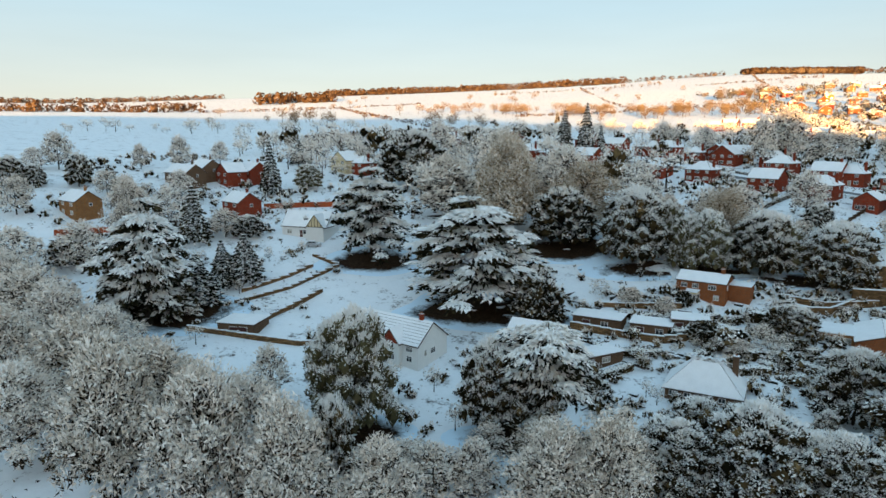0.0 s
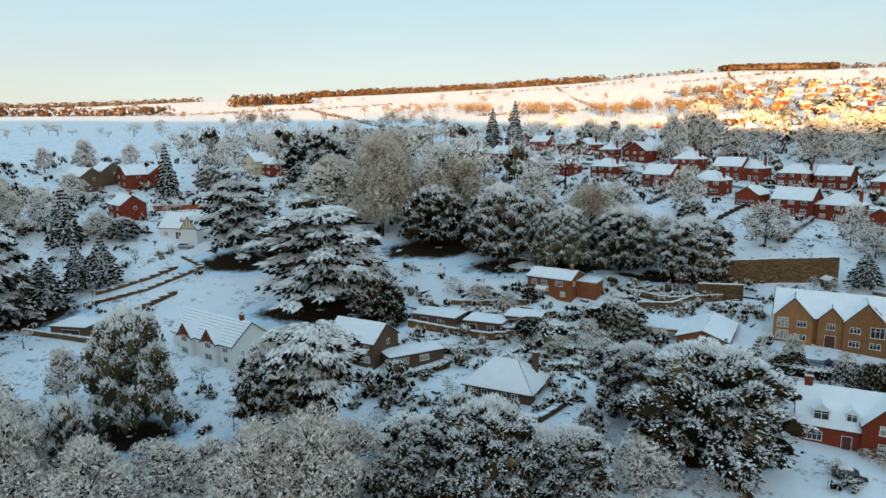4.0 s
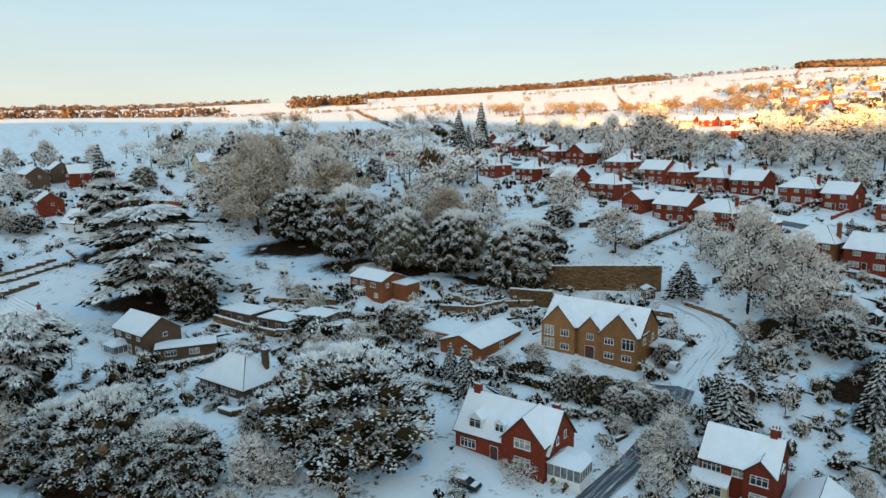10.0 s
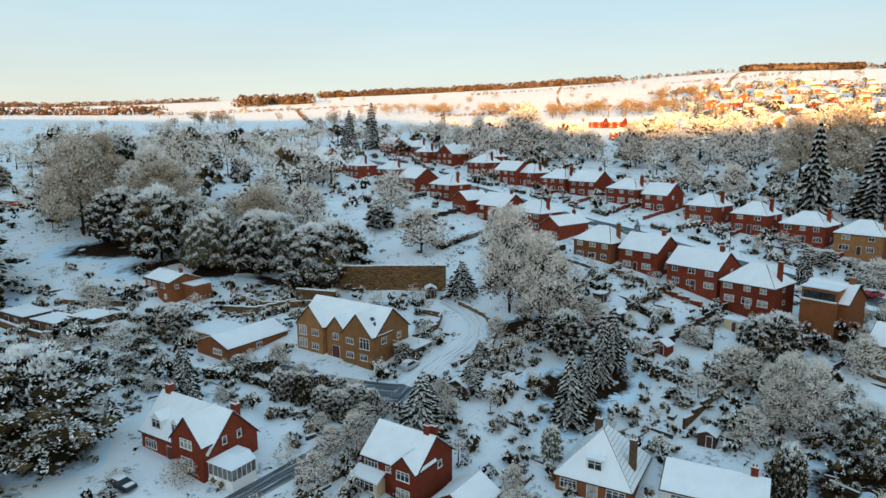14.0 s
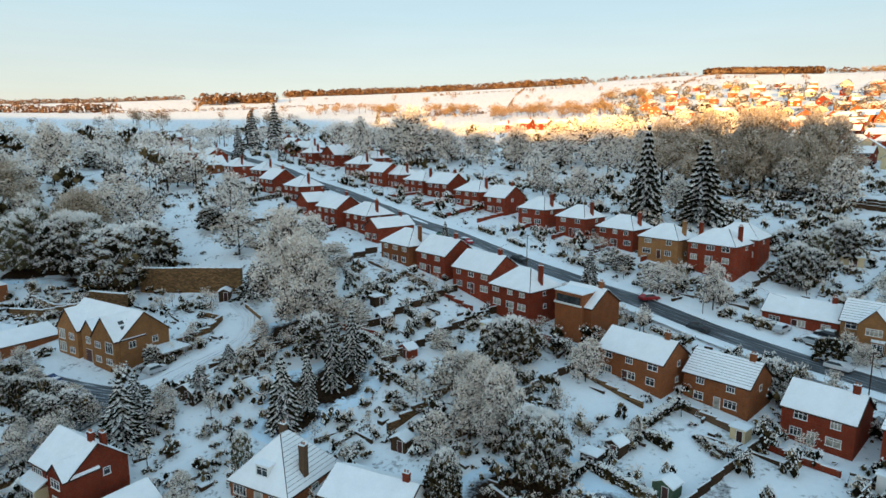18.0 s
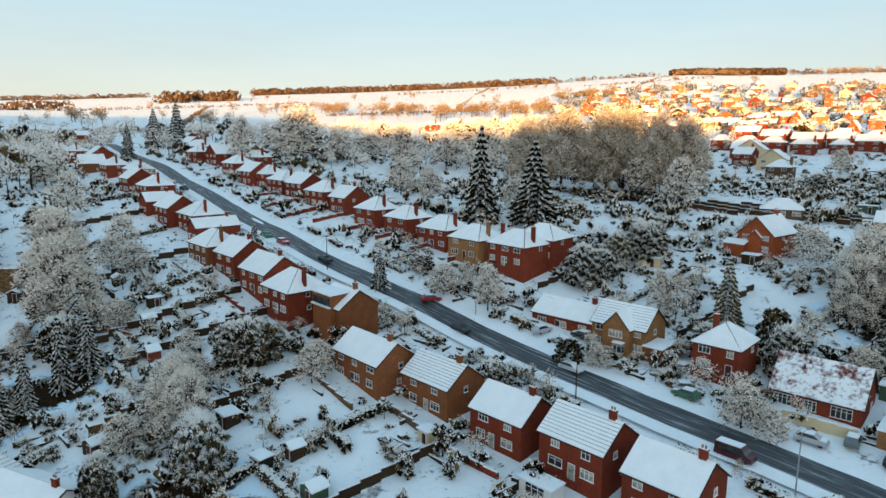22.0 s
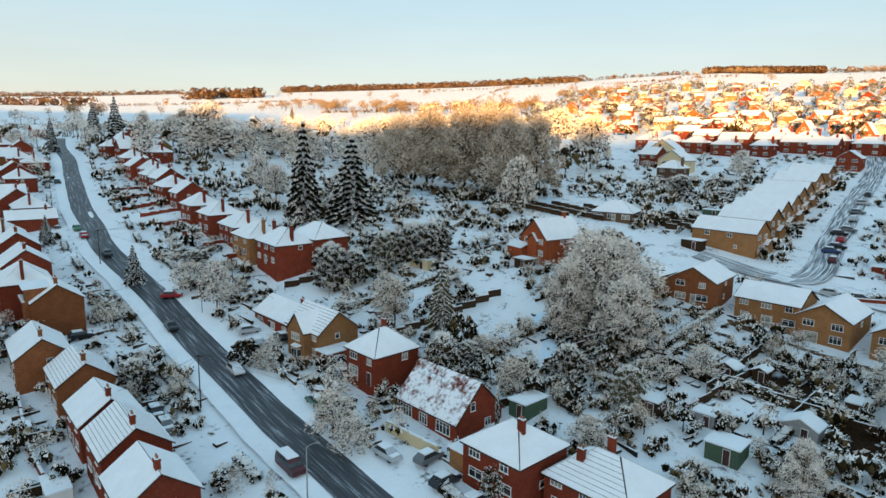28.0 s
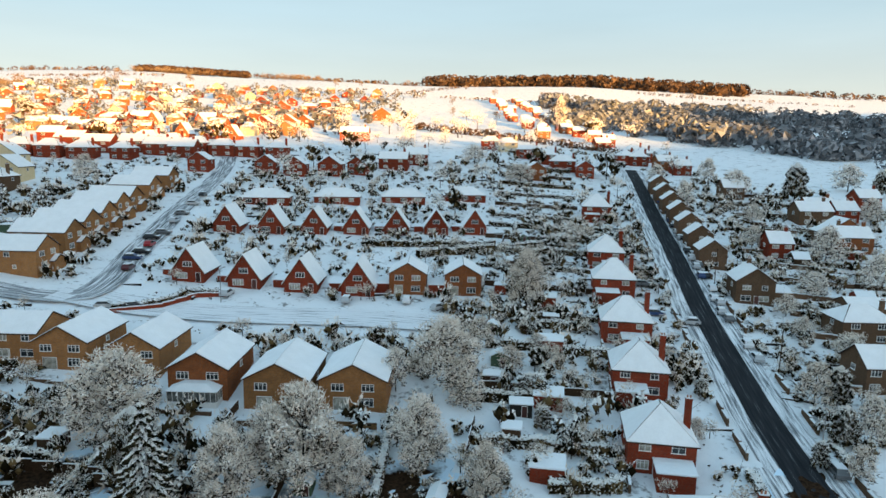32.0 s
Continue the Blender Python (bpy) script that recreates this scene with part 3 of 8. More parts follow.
def gable_front(parent, w, d, h, rise, wall, x, out, snow=None, timber=False):
    """A wing with a gable that stands forward of the front wall."""
    add_block(parent, w, d + out, h, "G", rise, wall, 0.25, snow=snow, shift=(x, -out), names=("gable_wall", "gable_roof"))
    if timber:
        g = Geo()
        g.face([(-w / 2, -0.02, h), (w / 2, -0.02, h), (0, -0.02, h + rise - 0.05)])
        gp = part("gable_panel", g, CREAM, parent, at=pose(x, -out, 0))
        g = Geo()
        for i in range(5):
            bx = -w * 0.36 + w * 0.18 * i
            top = (1 - abs(bx) / (w / 2)) * rise
            g.box(bx - 0.07, -0.06, h, bx + 0.07, -0.03, h + top - 0.1)
        g.box(-w / 2, -0.06, h - 0.08, w / 2, -0.03, h + 0.08)
        part("timber", g, BLACKWOOD, gp)


def bay(parent, x, w=2.2, h=2.4, out=0.9, storeys=1, mat=None):
    """A bay window with a small snow-topped roof."""
    g, top = Geo(), h * storeys
    c = [(-w / 2, 0), (-w / 2 + 0.35, -out), (w / 2 - 0.35, -out), (w / 2, 0)]
    for (x0, y0), (x1, y1) in zip(c, c[1:]):
        g.face([(x0, y0, -1), (x1, y1, -1), (x1, y1, top), (x0, y0, top)])
    b = part("bay_window", g, mat or RED, parent, at=pose(x, 0, 0))
    for s in range(storeys):
        z = s * h + 0.75
        fr, gl = Geo(), Geo()
        for (x0, y0), (x1, y1) in zip(c, c[1:]):
            v = Vector((x1 - x0, y1 - y0, 0))
            nrm = Vector((v.y, -v.x, 0)).normalized() * 0.04
            k = max(1, round(v.length / 0.75))
            for i in range(k + 1):
                p = Vector((x0, y0, 0)) + v * (i / k)
                fr.box(p.x - 0.05, p.y - 0.07, z, p.x + 0.05, p.y + 0.03, z + 1.3)
            for zz in (z - 0.06, z + 1.24):
                a, e = Vector((x0, y0, zz)) + nrm, Vector((x1, y1, zz)) + nrm
                fr.face([a, e, e + Vector((0, 0, 0.1)), a + Vector((0, 0, 0.1))])
            a, e = Vector((x0, y0, z)) + nrm * 0.5, Vector((x1, y1, z)) + nrm * 0.5
            gl.face([a, e, e + Vector((0, 0, 1.25)), a + Vector((0, 0, 1.25))])
        part("bay_frame", fr, FRAME, b)
        part("bay_pane", gl, GLASS, b)
    g = Geo()
    g.slab([(-w / 2 - 0.15, 0.05, top + 0.55), (-w / 2 + 0.2, -out - 0.15, top + 0.1), (w / 2 - 0.2, -out - 0.15, top + 0.1), (w / 2 + 0.15, 0.05, top + 0.55)], 0.14)
    part("bay_roof", g, SNOW, b)


def annex(parent, x, y, w, d, h, wall, kind="lean", name="extension"):
    """A single-storey extension in front of a wall."""
    g = Geo()
    g.box(-w / 2, 0, -2, w / 2, d, h)
    a = part(name, g, wall, parent, at=pose(x, y, 0))
    g = Geo()
    k = 0.9 if kind == "lean" else 0.12
    g.slab([(-w / 2 - 0.2, -0.25, h + 0.1), (w / 2 + 0.2, -0.25, h + 0.1), (w / 2 + 0.2, d, h + 0.1 + k), (-w / 2 - 0.2, d, h + 0.1 + k)], 0.2)
    part("extension_roof", g, SNOW, a)
    return a


def sunroom(parent, x, y, w, d, h=2.2, rise=0.9):
    """A glazed conservatory with white bars and a snowy roof."""
    g, gl = Geo(), Geo()
    g.box(-w / 2, -d, -1, w / 2, 0, 0.5)
    gl.box(-w / 2 + 0.05, -d + 0.05, 0.5, w / 2 - 0.05, 0, h)
    for i in range(int(w / 0.8) + 1):
        bx = -w / 2 + (w - 0.08) * i / int(w / 0.8)
        g.box(bx, -d, 0.5, bx + 0.08, -d + 0.08, h)
    for i in range(int(d / 0.8) + 1):
        by = -d + (d - 0.08) * i / max(1, int(d / 0.8))
        for bx in (-w / 2, w / 2 - 0.08):
            g.box(bx, by, 0.5, bx + 0.08, by + 0.08, h)
    g.box(-w / 2 - 0.05, -d - 0.05, h - 0.1, w / 2 + 0.05, 0, h + 0.02)
    c = part("conservatory", g, FRAME, parent, "white-framed glazed conservatory", at=pose(x, y, 0))
    part("pane", gl, CONSERV, c)
    g = Geo()
    X = w / 2 + 0.15
    a, b = (-w / 4, -d * 0.55, h + rise), (w / 4, 0, h + rise)
    g.slab([(-X, -d - 0.15, h), (X, -d - 0.15, h), (w / 4, -d * 0.55, h + rise), a], 0.1)
    g.slab([(X, -d - 0.15, h), (X, 0, h), b, (w / 4, -d * 0.55, h + rise)], 0.1)
    g.slab([(-X, 0, h), (-X, -d - 0.15, h), a, (-w / 4, 0, h + rise)], 0.1)
    g.slab([a, (w / 4, -d * 0.55, h + rise), b, (-w / 4, 0, h + rise)], 0.1)
    part("conservatory_roof", g, SNOW, c)


def dormer(parent, x, y, z, w=1.5, h=1.2, d=2.2, kind="G", wall=None):
    g = Geo()
    g.box(-w / 2, 0, -0.8, w / 2, d, h)
    if kind == "G":
        g.face([(-w / 2, 0, h), (w / 2, 0, h), (0, 0, h + w * 0.42)])
    dm = part("dormer", g, wall or RENDER, parent, at=pose(x, y, z))
    g = Geo()
    for p in roof_planes(kind, w, d, h, w * 0.42, 0.15, 0.5):
        g.slab([(a, b, c + 0.08) for a, b, c in p], 0.12)
    part("dormer_roof", g, ROOF_SNOW, dm)
    window(dm, pose(0, 0, 0.1), w - 0.3, h - 0.2, 2)


HOUSES = []
RNG = random.Random(7)


def windows_grid(ob, w, d, h, kind, plan, plain=False):
    """Windows from a plan of letters for each side: a row of (u, z, width, height, bars, curtain)."""
    for side, rows in plan.items():
        for u, z, ww, hh, cols, cur in rows:
            (plain_window if plain else window)(ob, side_pose(w, d, side, u, z), ww, hh, cols, CURTAIN if cur else GLASS)


def auto_plan(w, d, h, kind, rng):
    plan = {"f": [], "r": [], "l": []}
    k = 2 if w < 10.5 else 3
    for s in range(2 if h > 4 else 1):
        z = 0.85 + s * 2.6
        for i in range(k):
            u = (i - (k - 1) / 2) * w / k
            plan["f"].append((u + rng.uniform(-0.3, 0.3), z, rng.choice((1.6, 2.0, 2.2)) if s == 0 else rng.choice((1.3, 1.6, 1.8)), 1.3 if s == 0 else 1.15, rng.choice((2, 3)), rng.random() < 0.45))
        if rng.random() < 0.7:
            plan["r"].append((rng.uniform(-1.5, 1.5), z + 0.1, 0.9, 1.0, 1, rng.random() < 0.4))
        plan["l"].append((rng.uniform(-1, 1), z, 1.2, 1.1, 2, rng.random() < 0.4))
    return plan


def house(x, y, rot, w, d, h, kind, wall, label, rise=None, ridge=None, snow=None, stacks=1, plan=None, dz=0.0, name="house", group="houses of the village", tiles=0, over=0.35, doors=True, plain=False):
    """A house whose front wall has its middle at x, y and runs at rot degrees; its depth lies behind."""
    c, s = math.cos(radians(rot)), math.sin(radians(rot))
    mid = (x - s * d / 2, y + c * d / 2)
    HOUSES.append((*mid, max(w, d) * 0.62))
    ob = thing(name, pose(x, y, ground(x, y) + dz, 0, 0, rot), label, "house", group)
    if rise is None:
        rise = {"g": d * 0.36, "G": w * 0.34, "h": min(w, d) * 0.33, "f": 0.2}[kind]
    if ridge is None:
        ridge = max(0.6, abs(w - d) + 1.5)
    add_block(ob, w, d, h, kind, rise, wall, over, ridge, snow, tiles=tiles)
    rng = random.Random(int(x * 31 + y * 17))
    windows_grid(ob, w, d, h, kind, plan if plan is not None else auto_plan(w, d, h, kind, rng), plain or y > 165)
    if doors and plan is None:
        door(ob, side_pose(w, d, "f", rng.choice((-0.06, 0.04)) * w, 0), glazed=rng.random() < 0.5)
    for i in range(stacks):
        if kind == "g":
            chimney(ob, (w * 0.36) * (1 if i == 0 else -1), d / 2, h + rise - 0.1, 1.3, mat=wall if wall is not RENDER else RED)
        elif kind == "G":
            chimney(ob, 0.0, d * (0.8 if i == 0 else 0.3), h + rise - 0.1, 1.2, mat=wall)
        else:
            chimney(ob, (w * 0.42) * (1 if i == 0 else -1), d * 0.45, h + rise * 0.35, rise * 0.65 + 1.0, mat=wall)
    return ob

# ---------------------------------------------------------------- trees and shrubs
def mass(name, mats, items, label, category):
    """One mesh of many plants: items are (pattern, x, y, z, half width, height, turn)."""
    co, tri, slot, at = [], [], [], 0
    for (v, f, m), x, y, z, r, h, turn in items:
        c, s = math.cos(turn) * r, math.sin(turn) * r
        co.append(np.stack([v[:, 0] * c - v[:, 1] * s + x, v[:, 0] * s + v[:, 1] * c + y, v[:, 2] * h + z], 1))
        tri.append(f + at)
        slot.append(m)
        at += len(v)
    co, tri, slot = np.concatenate(co), np.concatenate(tri), np.concatenate(slot)
    me = bpy.data.meshes.new(name)
    me.vertices.add(len(co))
    me.vertices.foreach_set("co", co.ravel())
    me.loops.add(3 * len(tri))
    me.loops.foreach_set("vertex_index", tri.ravel().astype(np.int32))
    me.polygons.add(len(tri))
    me.polygons.foreach_set("loop_start", np.arange(0, 3 * len(tri), 3, dtype=np.int32))
    me.polygons.foreach_set("material_index", slot.astype(np.int32))
    for mt in mats:
        me.materials.append(mt)
    me.update(calc_edges=True)
    return tagged(new(name, me), label, category, kind="stuff")


def pattern(kind, seed, count, fine=1.0):
    """Triangles of one plant of unit half width and unit height: 0 snow-capped bush, 1 frosted twigs, 2 small frosted tree, 3 small evergreen."""
    rng, g = random.Random(seed * 7 + kind), Geo()
    tall = kind > 1
    lob = []
    for i in range(11 if tall else 6):
        a, rr = i * 2.4 + rng.uniform(-0.5, 0.5), rng.uniform(0.1, 0.62)
        lob.append((Vector((math.cos(a) * rr, math.sin(a) * rr, rng.uniform(0.4, 0.82) if tall else rng.uniform(0.2, 0.6))), rng.uniform(0.28, 0.42)))
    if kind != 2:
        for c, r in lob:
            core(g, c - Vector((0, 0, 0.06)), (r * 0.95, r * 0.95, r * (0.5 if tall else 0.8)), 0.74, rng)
    for i in range(count):
        c, r = lob[rng.randrange(len(lob))]
        d = rand_dir(rng)
        k = rng.uniform(0.6, 1.0)
        p = c + Vector((d.x * r, d.y * r, d.z * r * (0.5 if tall else 0.9))) * k
        if kind in (1, 2):
            white = d.z + rng.uniform(-0.7, 0.7) > (-0.5 if tall else -0.22)
            q = (d * 0.6 + rand_dir(rng) * 0.8 + Vector((0, 0, 0.3))).normalized()
            q.z *= 0.5 if tall else 0.8
            blade(g, p, q, rng.uniform(0.14, 0.3) * fine, rng.uniform(0.05, 0.1) * fine, rng, 2 if white else 3)
        else:
            white = d.z + rng.uniform(-0.3, 0.3) > 0.05
            leaf(g, p, (d + rand_dir(rng) * 0.6 + Vector((0, 0, 0.7 if white else 0))).normalized(), rng.uniform(0.09, 0.17) * fine, rng, 0 if white else 1)
    if tall:
        g.face([(-0.05, 0, -0.1), (0.05, 0, -0.1), (0, 0, 0.7)], 3)
        g.face([(0, -0.05, -0.1), (0, 0.05, -0.1), (0, 0, 0.7)], 3)
    return np.array(g.v, dtype=float).reshape(-1, 3), np.array(g.f, dtype=int), np.array(g.m, dtype=int)


def blade(g, p, d, length, width, rng, slot, flat=False):
    """A narrow leaf or twig spray from p along d; flat ones lie level and carry snow."""
    tip = Vector((rng.uniform(-0.4, 0.4), rng.uniform(-0.4, 0.4), 1.0)) if flat else Vector((rng.uniform(-1, 1), rng.uniform(-1, 1), rng.uniform(-1, 1)))
    s = d.cross(tip).normalized() * width / 2
    e = p + d * length
    g.face([p + s, e, p - s], slot)


def leaf(g, p, n, size, rng, slot):
    """A small bent plate with normal n."""
    t = n.cross(Vector((rng.uniform(-1, 1), rng.uniform(-1, 1), rng.uniform(-1, 1)))).normalized()
    b = n.cross(t)
    a = size * rng.uniform(0.5, 1.0)
    c = size * rng.uniform(0.35, 0.8)
    g.face([p - t * a - b * c * 0.6, p + t * a * rng.uniform(0.6, 1.1) - b * c * 0.6 - n * 0.1 * size, p + b * c], slot)


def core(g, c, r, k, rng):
    """Uneven eight-sided filler in a leaf clump; its dark colour stands for inner shade."""
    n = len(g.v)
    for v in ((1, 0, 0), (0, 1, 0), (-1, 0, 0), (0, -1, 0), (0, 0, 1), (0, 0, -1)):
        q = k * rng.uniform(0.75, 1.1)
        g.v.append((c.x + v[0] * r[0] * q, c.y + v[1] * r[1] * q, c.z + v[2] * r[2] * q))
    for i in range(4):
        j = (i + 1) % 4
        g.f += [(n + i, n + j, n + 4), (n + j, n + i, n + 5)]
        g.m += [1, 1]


def rand_dir(rng):
    while True:
        v = Vector((rng.uniform(-1, 1), rng.uniform(-1, 1), rng.uniform(-1, 1)))
        if 0.05 < v.length < 1:
            return v.normalized()


def limbs(g, h, spread, rng, n=10, base=0.28, r=0.035):
    ends = []
    top = Vector((rng.uniform(-0.04, 0.04) * h, rng.uniform(-0.04, 0.04) * h, h * 0.78))
    g.tube([(0, 0, -0.06 * h), (0, 0, h * 0.03), (top.x * 0.3, top.y * 0.3, h * 0.35), tuple(top)], [r * h * 1.25, r * h, r * h * 0.7, r * h * 0.15], 7)
    for i in range(n):
        z = h * (base + (0.75 - base) * i / n)
        a = i * 2.4 + rng.uniform(-0.4, 0.4)
        ln = spread * rng.uniform(0.65, 0.95) * (1 - 0.5 * i / n)
        up = h * rng.uniform(0.12, 0.3)
        mid = Vector((math.cos(a) * ln * 0.5, math.sin(a) * ln * 0.5, z + up * 0.6))
        end = Vector((math.cos(a) * ln, math.sin(a) * ln, z + up))
        g.tube([(0, 0, z), tuple(mid), tuple(end)], [r * h * 0.4, r * h * 0.22, r * h * 0.06], 5)
        ends.append(end)
    return ends


def lobes_of(rng, n, shape):
    """Ellipsoid clumps that make up a crown of unit height and unit half width."""
    out = []
    for i in range(n):
        a, u = i * 2.4 + rng.uniform(-0.5, 0.5), (i + 0.5) / n
        z, r = shape(u)
        s = rng.uniform(0.75, 1.15)
        out.append((Vector((math.cos(a) * r, math.sin(a) * r, z)), (0.36 * s, 0.36 * s, 0.17 * s)))
    return out


def crown_mesh(kind, seed, count):
    """Crown of unit height and unit radius, to be scaled: many small pieces in clumps."""
    rng, g = random.Random(seed), Geo()
    if kind in ("frost", "goldfrost"):
        thick, long = (0.85, 1.0) if count > 4000 else (1.5, 1.5)
        lob = lobes_of(rng, 46, lambda u: (0.2 + 0.71 * u, 0.66 * math.sqrt(max(0.05, 1 - (u * 1.05 - 0.3) ** 2 * 1.9)) * rng.uniform(0.3, 1.15)))
        lob = [(c, tuple(q * s for q in r)) for c, r in lob for s in (rng.uniform(0.55, 1.0),)]
        for i in range(count):
            c, r = lob[rng.randrange(len(lob))]
            d = rand_dir(rng)
            k = rng.uniform(0.25, 1.0) ** 0.6
            p = c + Vector((d.x * r[0], d.y * r[1], d.z * r[2])) * k
            out = (Vector((p.x, p.y, (p.z - 0.45) * 0.9)).normalized() * 0.5 + rand_dir(rng) * 0.9 + Vector((0, 0, 0.3))).normalized()
            out.z *= 0.5
            white = d.z * 0.5 + rng.random() * 0.8 + (k - 0.8) * 0.9 > (0.09 if kind == "frost" else 0.1)
            blade(g, p, out, rng.uniform(0.05, 0.11) * long, rng.uniform(0.014, 0.03) * thick, rng, 0 if white else 1)
    elif kind in ("ever", "gold", "shrub"):
        n = {"ever": 190, "gold": 150, "shrub": 9}[kind]
        low = 0.12 if kind != "shrub" else 0.2
        lob = lobes_of(rng, n, lambda u: (low + (0.92 - low) * u, 0.78 * math.sqrt(max(0.03, 1 - (u - 0.3) ** 2 * 1.9)) * rng.uniform(0.5, 1.0) if u < 0.97 else 0.02))
        if kind == "shrub":
            lob = [(c, (0.5, 0.5, 0.32)) for c, r in lob]
        else:
            lob = [(c, (r[0] * q, r[1] * q, r[2] * q * 1.35)) for c, r in lob for q in (rng.uniform(0.3, 0.52),)]
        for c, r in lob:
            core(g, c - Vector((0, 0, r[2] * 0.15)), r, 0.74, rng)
        fine = count > 6000
        for i in range(count):
            c, r = lob[rng.randrange(len(lob))]
            d = rand_dir(rng)
            if d.z < -0.5:
                d.z = -d.z
            p = c + Vector((d.x * r[0], d.y * r[1], d.z * r[2] * 0.9)) * rng.uniform(0.7, 1.0)
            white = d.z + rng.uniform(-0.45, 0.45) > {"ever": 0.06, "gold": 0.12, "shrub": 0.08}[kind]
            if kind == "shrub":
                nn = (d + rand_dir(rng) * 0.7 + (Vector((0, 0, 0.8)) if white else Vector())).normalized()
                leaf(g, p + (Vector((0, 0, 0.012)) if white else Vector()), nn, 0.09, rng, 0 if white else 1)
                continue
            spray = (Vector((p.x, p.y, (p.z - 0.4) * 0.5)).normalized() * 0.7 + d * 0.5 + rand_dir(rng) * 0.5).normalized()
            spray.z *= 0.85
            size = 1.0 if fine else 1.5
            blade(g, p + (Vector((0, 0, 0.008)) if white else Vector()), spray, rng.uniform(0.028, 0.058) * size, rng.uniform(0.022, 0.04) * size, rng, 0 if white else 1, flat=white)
    elif kind in ("cedar", "pine"):
        arms = 64
        for j in range(arms):
            u = (j + 0.5) / arms
            if kind == "cedar":
                z, rad = 0.17 + 0.78 * u, math.sqrt(max(0.06, 1 - (u - 0.22) ** 2 * 1.55))
            else:
                z, rad = 0.5 + 0.44 * u, math.sqrt(max(0.1, 1 - (u - 0.4) ** 2 * 2.4))
            z = round(z * 8) / 8 * 0.8 + z * 0.2 + rng.uniform(-0.02, 0.02)
            a, ln = j * 2.4 + rng.uniform(-0.4, 0.4), rad * rng.uniform(0.55, 1.08)
            lift = rng.uniform(0.0, 0.09)
            puffs = [(rng.uniform(0.25, 1.0), rng.uniform(-1, 1), rng.uniform(0.09, 0.17)) for k in range(7)]
            for i in range(count // arms):
                fu, fo, pr = puffs[rng.randrange(7)]
                t, e = rng.uniform(0, 2 * math.pi), math.sqrt(rng.random())
                along_arm = ln * fu + math.cos(t) * e * pr
                off = fo * 0.17 * (1.15 - 0.5 * fu) + math.sin(t) * e * pr
                white = rng.random() < 0.8
                zz = z + lift * fu - 0.1 * fu * fu - abs(off) * 0.1 + 0.03 * (1 - e * e)
                p = Vector((math.cos(a) * along_arm - math.sin(a) * off, math.sin(a) * along_arm + math.cos(a) * off, zz + (0.028 if white else -rng.uniform(0.0, 0.06))))
                fan = a + off * 2.2 + rng.uniform(-0.6, 0.6)
                spray = Vector((math.cos(fan), math.sin(fan), rng.uniform(-0.28, 0.05)))
                blade(g, p, spray, rng.uniform(0.06, 0.12), rng.uniform(0.03, 0.055), rng, 0 if white else 1, flat=white)
    elif kind in ("spruce", "goldspruce"):
        for tier in range(16):
            u = tier / 15
            z, rad = 0.08 + 0.9 * u, (1 - u) ** 0.85 * 1.0 + 0.05
            m = 9 if tier < 10 else 6
            for j in range(m):
                a = j * 2 * math.pi / m + tier * 0.7 + rng.uniform(-0.2, 0.2)
                ln = rad * rng.uniform(0.75, 1.05)
                for i in range(max(4, count // (16 * 8))):
                    t = rng.random() ** 0.7
                    off = rng.uniform(-1, 1) * 0.16 * (1.1 - t) * (0.4 + rad)
                    zz = z - 0.07 * t * rad + 0.02 * math.sin(t * 3)
                    white = rng.random() < 0.5
                    p = Vector((math.cos(a) * ln * t - math.sin(a) * off, math.sin(a) * ln * t + math.cos(a) * off, zz + (0.008 if white else -0.01)))
                    drop = Vector((math.cos(a + off), math.sin(a + off), rng.uniform(-0.12, -0.02)))
                    blade(g, p, drop, 0.07 + 0.09 * rad, 0.05 + 0.04 * rad, rng, 0 if white else 1, flat=white)
    mats = {"frost": [FROST_W, FROST_B], "goldfrost": [TAN_FROST, TAN_TWIG], "ever": [LEAFSNOW, GREEN], "gold": [LEAFSNOW, GOLDLEAF], "shrub": [LEAFSNOW, GREEN], "cedar": [LEAFSNOW, NEEDLE], "pine": [LEAFSNOW, NEEDLE], "spruce": [LEAFSNOW, NEEDLE], "goldspruce": [LEAFSNOW, GOLDLEAF]}[kind]
    return g.mesh("crown", mats)


CROWNS, TRUNKS = {}, {}
COUNT = {"frost": (11000, 2600), "goldfrost": (11000, 2600), "ever": (17000, 5200), "gold": (16000, 5000), "cedar": (16000, 6000), "pine": (14000, 5000), "spruce": (8000, 2800), "goldspruce": (8000, 2800), "shrub": (460, 240)}
TREE_LABEL = {
    "frost": "bare deciduous tree whose twigs are white with hoar frost",
    "goldfrost": "bare brownish deciduous tree lightly dusted with frost",
    "ever": "broad dark evergreen tree with snow lying on its clumps of leaves",
    "gold": "olive-golden evergreen tree with patches of snow",
    "cedar": "old cedar tree with flat tiers of branches laden with snow",
    "pine": "tall pine with a bare trunk and a snow-laden spreading top",
    "spruce": "dark conical conifer with snow on its drooping branches",
}


